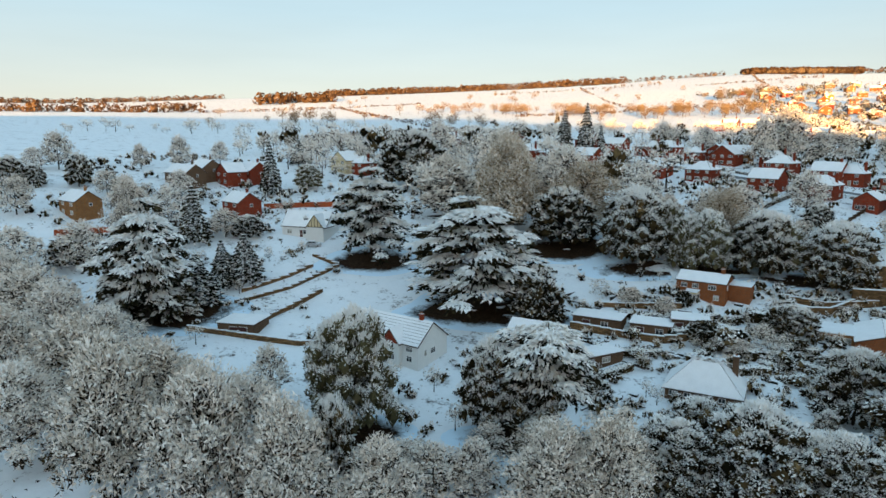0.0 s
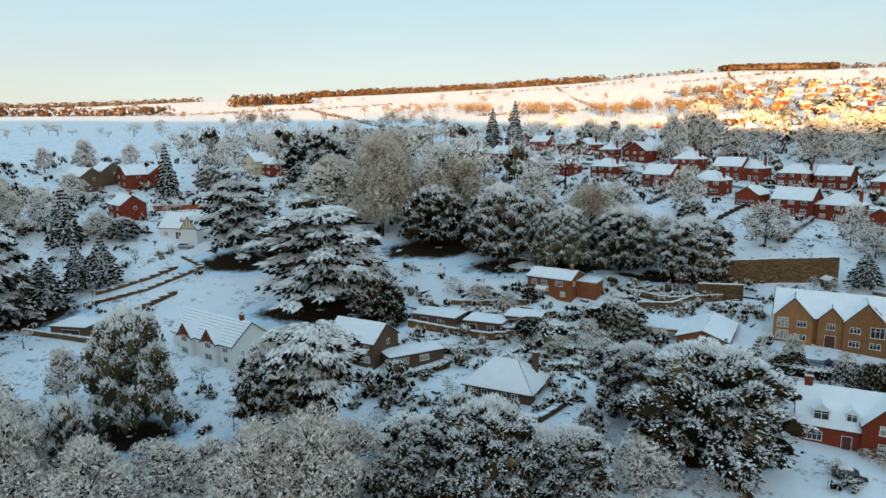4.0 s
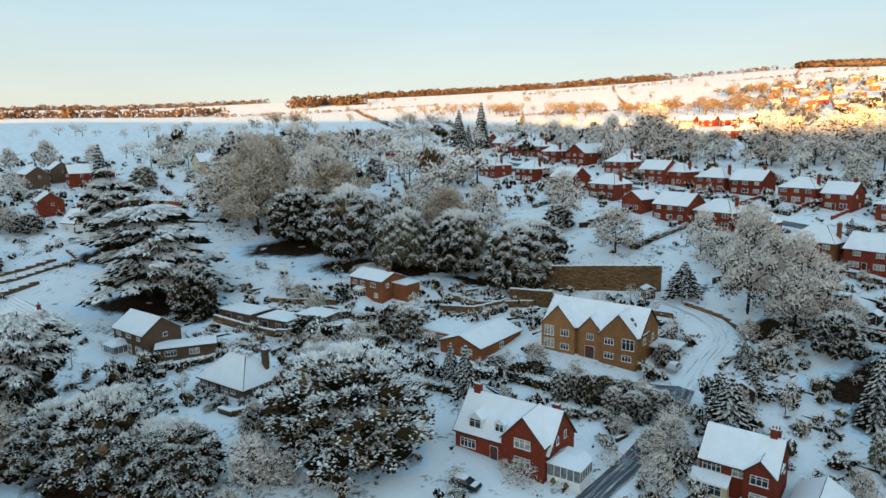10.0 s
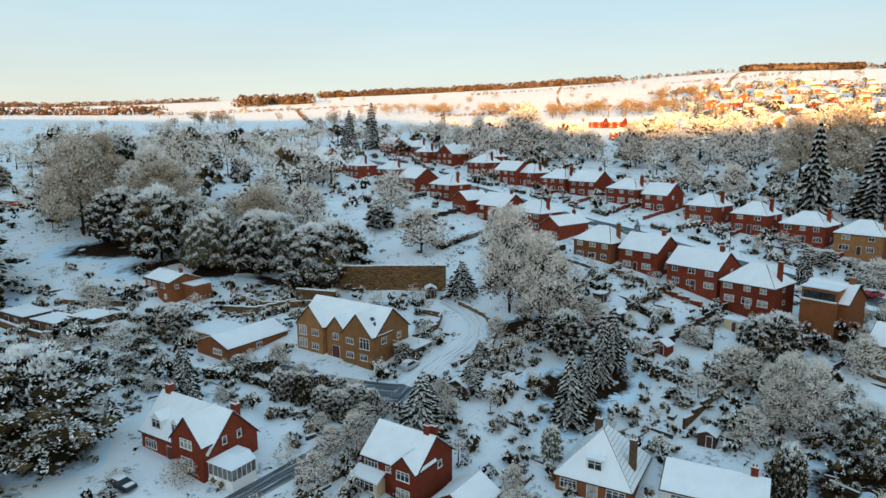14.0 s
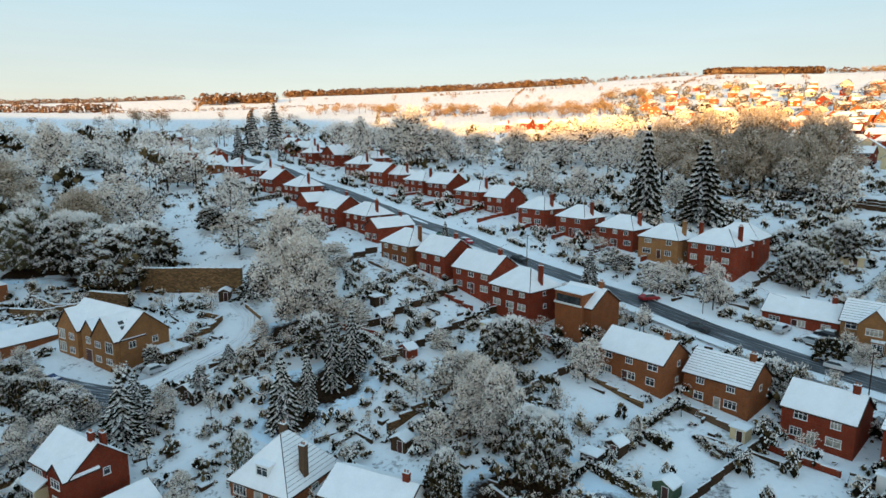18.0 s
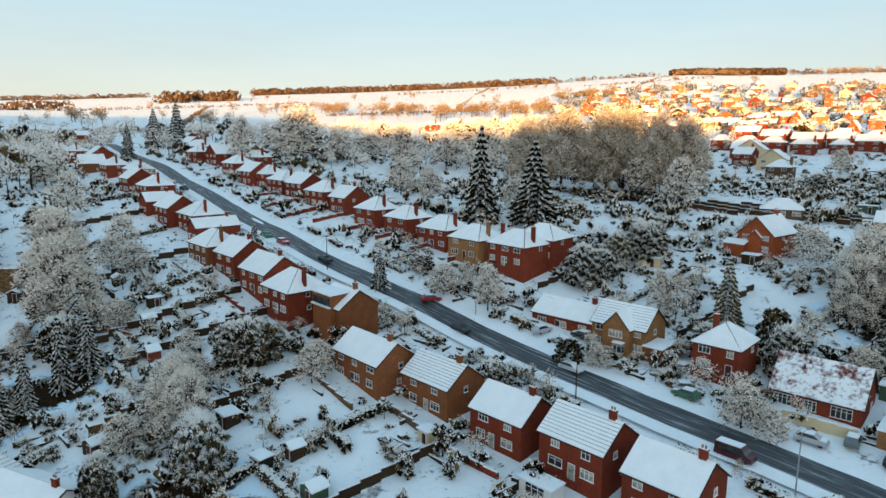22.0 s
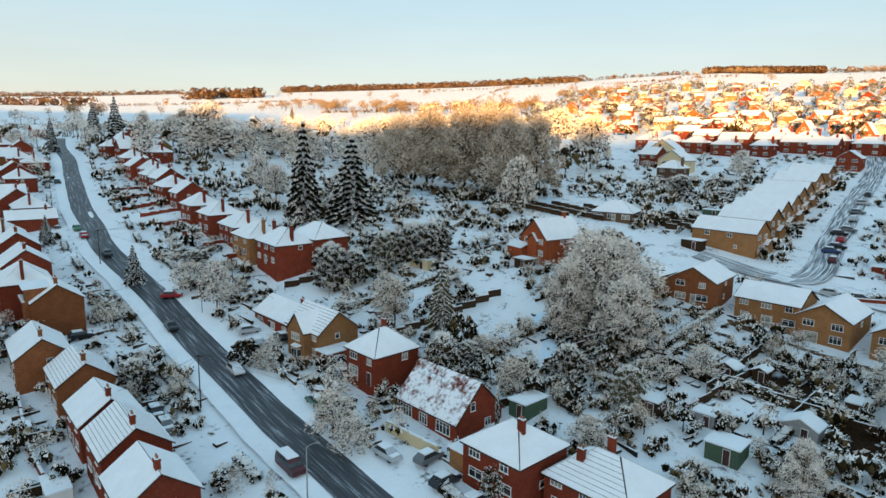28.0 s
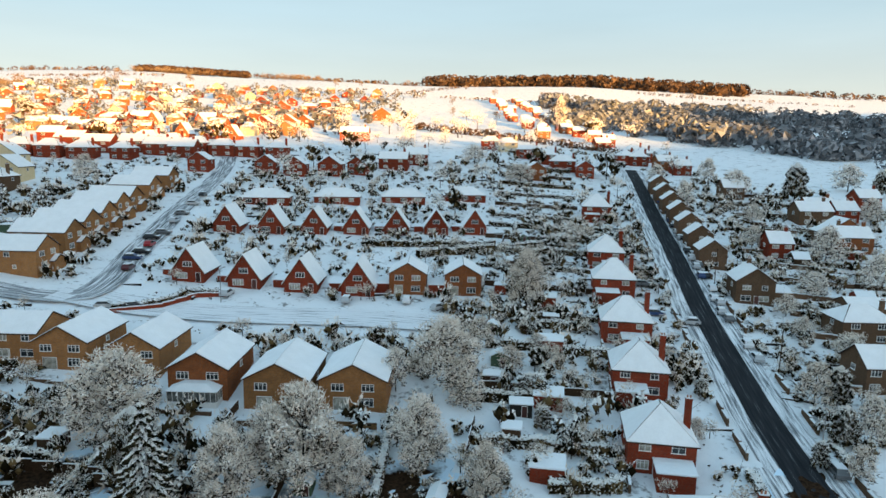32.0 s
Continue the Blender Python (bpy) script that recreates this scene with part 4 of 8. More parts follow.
def tree_parts(kind, seed, fine):
    key = (kind, seed, fine)
    if key not in CROWNS:
        rng = random.Random(seed + 50)
        CROWNS[key] = crown_mesh(kind, seed, COUNT[kind][0 if fine else 1])
        g = Geo()
        if kind in ("cedar", "spruce", "goldspruce", "pine"):
            g.tube([(0, 0, -0.06), (0, 0, 0.02), (0, 0, 0.5), (0, 0, 0.97)], [0.1, 0.075, 0.045, 0.006], 7)
            for i in range(10 if kind == "cedar" else 0):
                a, z = i * 2.1, 0.2 + 0.07 * i
                g.tube([(0, 0, z - 0.04), (math.cos(a) * 0.45, math.sin(a) * 0.45, z + 0.02), (math.cos(a) * 0.8, math.sin(a) * 0.8, z)], [0.03, 0.018, 0.005], 4)
        else:
            limbs(g, 1.0, 0.75, rng, 12 if fine else 6, 0.18 if kind != "ever" else 0.12, 0.035)
        TRUNKS[key] = g.mesh("trunk", [BARK])
    return TRUNKS[key], CROWNS[key]


TREES = []


def tree(kind, x, y, h, w, fine=True, seed=None, dz=0.0, label=None, group="trees of the gardens"):
    """A tree of height h and crown width w, rooted at x, y."""
    rng = random.Random(int(x * 13 + y * 7 + h))
    seed = rng.randrange(3 if fine else 2) if seed is None else seed
    tr, cr = tree_parts(kind, seed, fine)
    ob = thing("tree", pose(x, y, ground(x, y) + dz, 0, 0, rng.uniform(0, 360)), label or TREE_LABEL[kind], "tree", group)
    for nm, me in (("trunk", tr), ("crown", cr)):
        o = part(nm, me, None, ob)
        o.scale = (w / 2, w / 2, h)
    TREES.append((x, y, w / 2))
    return ob


SHRUBS = []


def shrub(x, y, h, w, seed=None, fine=False, kind="shrub", label="rounded garden shrub under a cap of snow"):
    rng = random.Random(int(x * 11 + y * 5))
    key = (kind, rng.randrange(4), fine)
    if key not in CROWNS:
        CROWNS[key] = crown_mesh(kind, key[1] + 20, COUNT[kind][0] if kind == "shrub" else 800)
    SHRUBS.append(1)
    ob = new("shrub", CROWNS[key])
    ob.matrix_basis = pose(x, y, ground(x, y) - 0.12 * h, 0, 0, rng.uniform(0, 360)) @ Matrix.Diagonal((w / 2, w / 2, h, 1))
    return tagged(ob, label, "shrub", "garden shrubs")


# ---------------------------------------------------------------- houses of the old village
def small_house(x, y, w, kind, tone, rot=None, h=None, rise=None, label=None, sides=True, snow=None):
    """A plainer house for the middle distance."""
    wall = {"R": RED, "O": ORANGE, "Y": BUFF, "C": CREAM, "S": STONE, "B": BRIGHT}[tone]
    word = {"R": "red brick", "O": "brown brick", "Y": "buff brick", "C": "cream rendered", "S": "grey stone", "B": "bright red brick"}[tone]
    rot = rot if rot is not None else -40 + 14 * noise.noise(Vector((x * 0.02, y * 0.02, 2)))
    plan = {"f": [], "r": [(0.5, 3.3, 1.0, 1.0, 1, False)], "l": [(0, 3.3, 1.2, 1.1, 2, False)]}
    if kind == "A":
        kind, hh, rr, d = "G", 2.5, w * 0.75, 9.0
        plan["f"] = [(-w * 0.2, 0.8, 1.7, 1.3, 3, False), (w * 0.24, 0.8, 1.2, 1.3, 2, True), (0, 3.3, 1.8, 1.1, 3, False)]
        plan["r"] = plan["l"] = []
    else:
        hh, rr, d = 5.0, None, 8.0
        for z in (0.8, 3.4):
            for u in (-0.26, 0.26):
                plan["f"].append((u * w, z, 1.8, 1.25, 3, (x * 7 + y + z) % 3 < 1.2))
    if not sides:
        plan = {"f": plan["f"][:3] if kind != "G" else plan["f"][1:]}
    return house(x, y, rot, w, d, h or hh, kind, wall, label or f"{word} house with a snow-covered {'hipped' if kind == 'h' else 'gabled'} roof", rise or rr, stacks=0 if kind == "G" or not sides else 1, plan=plan, plain=True, snow=snow, group="houses on the slope")


# white villa with black-and-white gables
V = house(-12.7, 125.4, -36, 19.5, 9.5, 4.3, "g", RENDER, "long white rendered house with a striped snowy roof", rise=3.6, stacks=1, tiles=9, doors=False,
          plan={"f": [(-7.5, 1.0, 1.5, 1.2, 3, False), (7.6, 2.6, 1.6, 1.1, 3, False), (7.6, 0.6, 1.4, 1.2, 2, False), (0.5, 0.8, 1.4, 1.2, 3, True)], "r": [(0, 1.6, 1.6, 1.2, 3, False), (-2.4, 1.6, 0.9, 1.2, 1, True)]})
for gx in (-4.2, 3.6):
    gable_front(V, 4.4, 4.0, 4.3, 2.6, RENDER, gx, 1.0)
    window(V, pose(gx, -1.0, 3.1), 1.9, 1.3, 3)
    window(V, pose(gx, -1.0, 0.7), 2.2, 1.3, 4)
    g = Geo()
    g.face([(-2.1, -0.03, 4.1), (2.1, -0.03, 4.1), (0, -0.03, 6.75)])
    part("gable_panel", g, RED, V, "dark red tile-hung gable", pose(gx, -1.0, 0))
# grey-brown house with annexe and conservatory
G2 = house(17.2, 122.4, -30, 11.5, 8.5, 4.9, "g", STONE, "grey-brown stone house with a plain snowy roof", rise=2.9, stacks=0)
A = house(30.5, 121.0, 27, 11.5, 5.0, 2.5, "f", STONE, "flat-roofed single-storey annexe deep in snow", stacks=0, name="annexe", plan={"f": [(-3, 0.9, 2.2, 1.2, 4, False), (1.5, 0.9, 2.0, 1.2, 3, True)]})
sunroom(G2, -2.5, 0, 4.2, 3.0, 2.1)
# thatched cottage
TH = house(44.6, 106.4, -28, 12.3, 8.8, 2.5, "h", STONE, "stone cottage with a steep thatched roof under thick snow", rise=4.3, ridge=3.6, stacks=0, over=0.55, doors=False,
           plan={"f": [(-4.7, 0.7, 1.5, 1.2, 3, False), (-2.4, 0.7, 1.2, 1.2, 2, False), (1.0, 0.7, 1.5, 1.2, 3, False), (3.2, 0.7, 1.2, 1.2, 2, False)], "r": [(-1.8, 0.8, 1.3, 1.2, 2, False)]})
door(TH, pose(-0.6, 0, 0))
chimney(TH, 4.6, 6.4, 4.4, 3.0, 1.0, 0.9, STONE, 1)
g = Geo()
for i in range(14):
    u = -2.6 + 5.2 * i / 13
    g.box(u, 3.9, 6.35, u + 0.44, 5.0, 7.05 + 0.12 * math.sin(i * 2.1))
part("thatch_ridge", g, mat_snow("thatch", 0.47, 1.6, under=(0.16, 0.12, 0.08)), TH, "raised thatched ridge showing through the snow")
# stone-coloured house on the terrace above
SH = house(61.0, 150.8, -35, 11.2, 8.0, 5.1, "g", ORANGE, "orange brick house with a low snowy roof", rise=1.5, stacks=1, doors=False,
           plan={"f": [(-3.8, 3.3, 1.4, 1.1, 3, False), (-1.2, 3.3, 1.4, 1.1, 3, False), (2.6, 3.3, 1.8, 1.1, 3, False), (3.6, 0.9, 1.2, 1.2, 2, True)], "r": [(-2.2, 3.3, 1.0, 1.1, 2, False), (1.2, 3.3, 1.2, 1.1, 2, False), (1.0, 0.9, 1.4, 1.2, 2, False)]})
bay(SH, -1.6, 3.0, 2.5, 1.6, 1, CREAM)
annex(SH, 8.0, 3.5, 4.6, 4.5, 4.4, ORANGE, "flat")
# garden store rooms with flat roofs
for gx, gy, gr, gw in ((33.5, 138.0, -28, 10.5), (44.0, 133.5, -24, 8.5), (52.5, 133.8, -20, 7.5)):
    st = house(gx, gy, gr, gw, 6.0, 2.6, "f", STONE, "low stone outbuilding with a flat snow-laden roof", stacks=0, name="outbuilding", doors=False, plan={"f": [(1.8, 0.6, 1.6, 1.4, 2, False)]})
    door(st, pose(-2.2, 0, 0), 1.6, 2.0)
# long bungalow in two wings
LB = house(86.2, 122.2, -31, 9.6, 15.0, 2.7, "G", ORANGE, "brick bungalow with a broad shallow snowy roof", rise=1.7, stacks=0, doors=False,
           plan={"f": [(1.6, 1.0, 2.6, 1.1, 3, True)], "r": [(0, 1, 1.4, 1.1, 2, False)]})
annex(LB, -8.9, 3.5, 8.2, 8.0, 2.9, BUFF, "flat", "wing")
door(LB, pose(-6.8, 3.5, 0), 2.6, 2.1, True)
# large three-gabled house
BG = house(110.9, 121.9, -30, 19.4, 10.0, 5.6, "g", BUFF, "large buff brick house with three gables and a snowy roof", rise=4.2, stacks=0, doors=False,
           plan={"r": [(-2.6, 3.5, 1.4, 1.3, 2, False), (2.0, 3.5, 1.2, 1.2, 2, False)], "l": [(0, 3.4, 1.4, 1.2, 2, False)]})
for gx, gw, go in ((-6.2, 6.9, 0.9), (0.3, 4.4, 0.5), (6.0, 7.1, 1.0)):
    gable_front(BG, gw, 5.0, 5.6, gw * 0.55, BUFF, gx, go)
for gx, gz, gw, gh, go, cur in ((-8.0, 3.2, 2.0, 2.0, 0.9, True), (-4.7, 3.5, 1.7, 1.3, 0.9, False), (-8.0, 0.7, 2.2, 1.9, 0.9, True), (-4.7, 0.8, 1.8, 1.2, 0.9, False), (0.3, 3.5, 1.4, 1.3, 0.5, False),
                                (4.3, 3.5, 1.8, 1.2, 1.0, False), (7.9, 3.0, 2.3, 2.1, 1.0, False), (4.3, 0.8, 1.8, 1.2, 1.0, False), (7.7, 0.8, 1.8, 1.2, 1.0, False)):
    window(BG, pose(gx, -go, gz), gw, gh, 3, CURTAIN if cur else GLASS)
door(BG, pose(0.3, -0.5, 0), 1.8, 2.3)
for i, (fx, fy) in enumerate(((1.2, 2.2), (1.2, 4.0), (2.2, 2.2), (2.2, 4.0))):
    g = Geo()
    g.slab([(-0.35, -0.5, 0), (0.35, -0.5, 0), (0.35, 0.5, 0), (-0.35, 0.5, 0)], 0.08)
    part("roof_light", g, GLASS, BG, "dark roof light free of snow", pose(6.0 + 0.65 + fx * 0.75, fy - 0.4, 5.6 + 3.95 - (0.65 + fx * 0.75) * 1.1 + 0.28, 0, 47.7, 0))
# raised timber deck with parking below
DK = thing("deck", pose(123.3, 120.5, ground(123, 120), 0, 0, -30), "raised timber deck with white railings over a parking bay", "deck")
g = Geo()
g.box(-3.4, 0, 2.3, 3.4, 6, 2.5)
part("deck_boards", g, LEAD, DK)
g = Geo()
g.box(-3.4, 0, 2.5, 3.4, 6, 2.62)
part("snow_cover", g, SNOW, DK)
for ix in range(4):
    g = Geo()
    g.box(-3.3 + 2.15 * ix, 0.02, -1, -3.15 + 2.15 * ix, 0.17, 2.3)
    part("post", g, WOODWORK, DK)
g = Geo()
for ix in range(18):
    g.box(-3.35 + 0.39 * ix, 0.0, 2.5, -3.31 + 0.39 * ix, 0.05, 3.4)
g.box(-3.4, -0.02, 3.4, 3.4, 0.08, 3.5)
part("railing", g, FRAME, DK)
# red house with dormers and conservatory
RH = house(94.9, 87.8, -28, 15.2, 8.6, 3.4, "g", RED, "red brick house with dormers, a front gable and a snowy roof", rise=4.6, stacks=0, doors=False,
           plan={"f": [(-5.4, 0.8, 2.6, 1.4, 4, False)], "r": [(-1.6, 3.6, 0.8, 1.2, 1, False), (1.0, 3.6, 0.8, 1.2, 1, False), (0, 0.8, 1.0, 1.3, 1, False)]})
gable_front(RH, 6.6, 4.5, 4.6, 3.6, RED, 4.0, 0.9)
for gz in (0.8, 3.5):
    window(RH, pose(4.0, -0.9, gz), 2.5, 1.4, 3, CURTAIN if gz > 3 else GLASS)
door(RH, pose(-1.0, 0, 0), 1.2, 2.1)
dormer(RH, -4.4, 0.4, 3.9, 2.3, 1.6, 3.4)
dormer(RH, -0.5, 0.7, 4.1, 1.7, 1.4, 3.2)
chimney(RH, -6.2, 4.3, 7.4, 1.8, 1.1, 0.8, RED)
chimney(RH, 5.6, 6.6, 5.4, 2.4, 1.1, 0.8, RED)
sunroom(RH, 9.9, 4.0, 4.8, 4.2, 2.3, 0.9)
# red house with garage beside the drive
R2 = house(126.4, 84.8, -31, 9.6, 8.2, 5.0, "g", RED, "red brick house with a front gable, bay and snowy roof", rise=3.4, stacks=1, doors=False,
           plan={"f": [(-3.2, 3.3, 2.4, 1.2, 4, False), (0.2, 3.4, 1.6, 1.1, 2, True)], "r": [(1, 3.4, 1.0, 1.1, 1, False)]})
gable_front(R2, 3.9, 4, 5.0, 1.9, RED, 2.9, 0.7)
for gz in (0.9, 3.4):
    window(R2, pose(2.9, -0.7, gz), 2.2, 1.3, 3, CURTAIN if gz < 1 else GLASS)
annex(R2, -3.1, -1.6, 4.6, 1.6, 2.3, CREAM)
window(R2, pose(-3.1, -1.6, 0.7), 3.4, 1.4, 4)
chimney(R2, 3.6, 5.6, 7.0, 2.0, 0.9, 0.6)
GA = house(135.0, 80.5, -31, 6.4, 7.0, 2.6, "G", RED, "brick garage with a cream door and a snowy roof", rise=1.9, stacks=0, name="garage", doors=False, plan={})
door(GA, pose(0, 0, 0), 3.4, 2.1, True)
# bungalow with steep pyramid roof
BJ = house(154.0, 86.4, -26, 10.4, 11.0, 2.8, "h", ORANGE, "brown brick bungalow with a steep hipped roof showing tile rows", rise=5.6, ridge=1.6, stacks=0, tiles=13, doors=False,
           plan={"f": [(-3.4, 0.7, 2.4, 1.4, 4, False), (3.2, 0.7, 2.6, 1.4, 3, False)], "r": [(0, 0.8, 1.4, 1.2, 2, False)]})
door(BJ, pose(0, 0, 0), 1.4, 2.1, True)
dormer(BJ, 0, 0.9, 3.8, 2.3, 1.6, 3.4, "f")
chimney(BJ, 4.3, 4.4, 4.6, 3.4, 0.9, 0.9, STONE)
chimney(BJ, -1.2, 6.6, 7.4, 1.6, 1.0, 0.7, STONE)
BK = house(168.5, 82.0, -24, 12.5, 8.6, 2.7, "g", RENDER, "white bungalow with a shallow snow-covered roof", rise=2.3, stacks=1, doors=True)

# ---------------------------------------------------------------- individual houses by the main road
# tall brown house with a balcony box
N6 = house(201.7, 124.5, -47, 8.2, 8.5, 5.0, "g", ORANGE, "tall brown brick house with a boxed balcony storey", rise=2.9, stacks=1, dz=1.79, doors=False,
           plan={"f": [(-2, 3.3, 1.8, 1.3, 3, False), (1.6, 0.8, 1.6, 1.3, 2, False), (-2.2, 0.7, 1.4, 1.4, 2, False)], "r": []})
bx = annex(N6, -0.6, -0.8, 6.2, 4.6, 7.3, ORANGE, "flat", "balcony_box")
g = Geo()
g.box(-2.7, -0.1, 5.2, 2.7, 0.05, 6.6)
part("opening", g, GLASS, bx)
g = Geo()
g.box(-3.1, -0.5, 4.9, 3.1, 0.0, 5.15)
part("balcony_ledge", g, FRAME, bx)
# the nearest house of the row, and the pale extension behind its neighbour
N1 = house(247.7, 75.4, -46, 8.8, 8.0, 5.0, "g", RED, "red brick house with a plain snowy roof", rise=2.9, dz=1.62, stacks=1)
NX = thing("extension", pose(236.9, 83.6, ground(236.9, 83.6), 0, 0, -46), "pale flat-roofed garden extension under snow", "extension")
annex(NX, 0, -2.6, 5.0, 2.6, 2.5, RENDER, "flat", "extension_wall")
window(NX, pose(0, -2.6, 0.5), 3.0, 1.8, 3)
# wide pair
F1 = house(236.6, 153.2, -47, 11.0, 9.0, 5.0, "h", RED, "red brick house joined to its neighbour under a hipped snowy roof", rise=3.0, dz=2.37, stacks=2)
F1b = house(243.4, 157.6, -40, 10.5, 9.0, 5.0, "h", RED, "red brick house with a hipped snowy roof and porch", rise=3.0, dz=1.92, stacks=0)
annex(F1b, 1.5, -1.6, 3.0, 1.6, 2.4, RED)
E1 = house(245.8, 130.2, -42, 13.5, 8.0, 3.0, "g", RED, "long red brick bungalow with a snowy roof", rise=2.6, stacks=1, dz=-0.7)
E2 = house(254.5, 121.4, -42, 10.5, 8.0, 5.0, "g", BUFF, "buff brick house with a forward gable and striped snowy roof", rise=3.2, stacks=0, dz=-0.27, tiles=9)
gable_front(E2, 5.2, 4, 5.0, 2.9, BUFF, 0.4, 1.6)
window(E2, pose(0.4, -1.6, 3.2), 2.6, 1.3, 4, CURTAIN)
bay(E2, 1.2, 2.4, 2.4, 2.4, 1, BUFF)
annex(E2, 6.9, -0.5, 3.4, 5.5, 2.5, ORANGE, "flat", "side_garage")
E3 = house(267.3, 109.7, -42, 7.6, 8.5, 5.0, "h", RED, "red brick house with a pyramid roof under snow", rise=3.0, ridge=1.2, stacks=0, dz=1.4, doors=False,
           plan={"f": [(-1.8, 3.3, 1.9, 1.4, 3, False), (2.3, 3.3, 1.1, 1.3, 2, True), (-1.8, 0.7, 2.3, 1.6, 3, True)], "r": [(1.5, 3.3, 1.2, 1.2, 2, True)]})
door(E3, pose(2.2, 0, 0))
chimney(E3, -2.6, 6.6, 6.0, 2.4)
E4 = house(278.6, 100.5, -42, 12.4, 9.0, 3.0, "g", RED, "red-tiled house with snow sliding off its steep roof", rise=4.6, stacks=0, dz=-0.36, snow=TILE_SNOW, doors=False,
           plan={"f": [(-4.3, 0.6, 2.6, 1.7, 4, False), (3.6, 0.6, 2.8, 1.7, 4, False), (-0.5, 0.6, 1.7, 1.6, 3, False)], "r": [(-1.4, 3.8, 0.9, 1.3, 1, False), (1.6, 0.9, 1.2, 1.2, 2, False)]})
for i in range(5):
    g = Geo()
    g.box(-0.35, -0.25, 0, 0.35, 0.25, 0.45)
    part("snow_heap", g, SNOW, E4, at=pose(-4.2 + 1.15 * i, 3.2, 6.3, 40, 0, 10 * i))
E5 = house(287.9, 86.0, -42, 9.0, 8.8, 5.0, "h", RED, "dark red brick house with a pyramid roof under snow", rise=2.9, ridge=0.8, stacks=0, dz=0.87)
chimney(E5, 1.6, 3.6, 7.2, 1.5)
annex(E5, -6.2, 1.0, 3.4, 6.0, 2.5, BUFF, "flat", "side_garage")
E6 = house(298.3, 81.6, -42, 11.0, 9.0, 4.6, "h", RED, "red brick house with a striped snowy roof", rise=3.0, ridge=3.0, stacks=0, tiles=9)
chimney(E6, -2.4, 2.6, 6.2, 1.6)
chimney(E6, -1.2, 7.0, 6.0, 2.2)
OR = house(295.7, 160.6, -52, 8.6, 11.0, 4.9, "G", BRIGHT, "bright orange-red brick house with steep gables", rise=4.0, stacks=1, dz=0.78)
gable_front(OR, 3.2, 3, 4.2, 1.6, BRIGHT, 0.0, 0.5)
annex(OR, -4.0, -2.2, 5.0, 2.2, 2.3, BRIGHT)
HB = house(318.2, 194.3, -25, 11.0, 9.0, 2.7, "h", STONE, "small hip-roofed bungalow in snow", rise=2.8, stacks=0)

# ---------------------------------------------------------------- the housing estate
# terrace blocks stepping up the estate road
for i, (tx, ty) in enumerate(((347.7, 171.1), (355.1, 182.8), (360.6, 190.7), (366.1, 198.1), (372.1, 208.5), (377.8, 217.4), (387.6, 233.1), (397.6, 246.7))):
    ln = 13.0 if i else 15.5
    c, s = math.cos(radians(-41)), math.sin(radians(-41))
    house(tx - c * ln / 2, ty - s * ln / 2, -41, ln, 8.0, 5.0, "g", BUFF, "buff brick terrace block with a plain snowy roof", rise=2.6, stacks=0, group="terrace on the estate road",
          plan={"f": [(-4, 3.4, 1.2, 1.1, 2, False), (1.5, 3.4, 1.2, 1.1, 2, False), (3.0, 0.9, 0.8, 0.9, 1, True)], "r": [(-2.0, 3.3, 1.6, 1.2, 3, False), (1.8, 3.3, 1.6, 1.2, 3, True), (-1.5, 0.8, 1.8, 1.3, 3, False)]})
    house(tx + 2.2, ty + 4.2, -41, 4.0, 4.0, 2.4, "g", BUFF, "small snow-topped porch block of a terrace house", rise=1.0, stacks=0, name="porch_block", plan={}, doors=False)


def chalet(x, y, rot, w=7.2, brick=None):
    """A house whose steep roof comes down to the ground floor."""
    wall = brick or RED
    h = house(x, y, rot, w, 9.5, 2.5, "G", wall, "red brick chalet house with a steep snow-covered gable roof", rise=w * 0.72, stacks=0, group="chalet houses", doors=False, over=0.45, tiles=0,
              plan={"f": [(-w * 0.18, 0.7, 2.4, 1.4, 4, (int(x) % 3) == 0), (0, 3.4, 2.0, 1.2, 3, False)], "r": [], "l": []})
    door(h, pose(w * 0.32, 0, 0))
    g = Geo()
    for s in (-1, 1):
        a = Vector((s * (w / 2 + 0.45), -0.5, 2.5 - 0.65))
        b = Vector((0, -0.5, 2.5 + w * 0.72))
        g.slab([a, b, b + Vector((0, 0, 0.25)), a + Vector((0, 0, 0.25))][::s], 0.06, down=(0, 1, 0))
    part("barge_board", g, FRAME, h)
    annex(h, -w / 2 - 1.7, 2.6, 2.9, 5.5, 2.3, wall, "flat", "side_garage")
    return h


for i in range(4):
    chalet(375.0 + 9.3 * i, 160.3 - 8.8 * i, -40)
for cx, cy in ((412.6, 128.6), (422.4, 121.0)):
    ch = house(cx, cy, -40, 8.2, 9.5, 4.8, "G", ORANGE, "brown brick house with a shallow front gable in snow", rise=2.4, stacks=0, doors=False,
               plan={"f": [(-1.9, 3.2, 1.9, 1.2, 3, False), (1.9, 3.2, 1.9, 1.2, 3, True), (1.8, 0.7, 2.0, 1.3, 3, False)], "r": [], "l": []})
    annex(ch, -6.0, 0.5, 3.4, 6, 2.4, RED, "flat", "side_garage")
    door(ch, pose(-2.0, 0, 0), 1.8, 2.1, True)
for i in range(7):
    chalet(396.4 + 10.87 * i, 192.8 - 5.3 * i, -38)
for i in range(4):
    b = house(418.6 + 23.2 * i, 216.6 - 6.8 * i, -34, 15.5, 9, 2.7, "h", RED, "red brick bungalow with a broad hipped snowy roof", rise=2.6, stacks=0, group="bungalows")
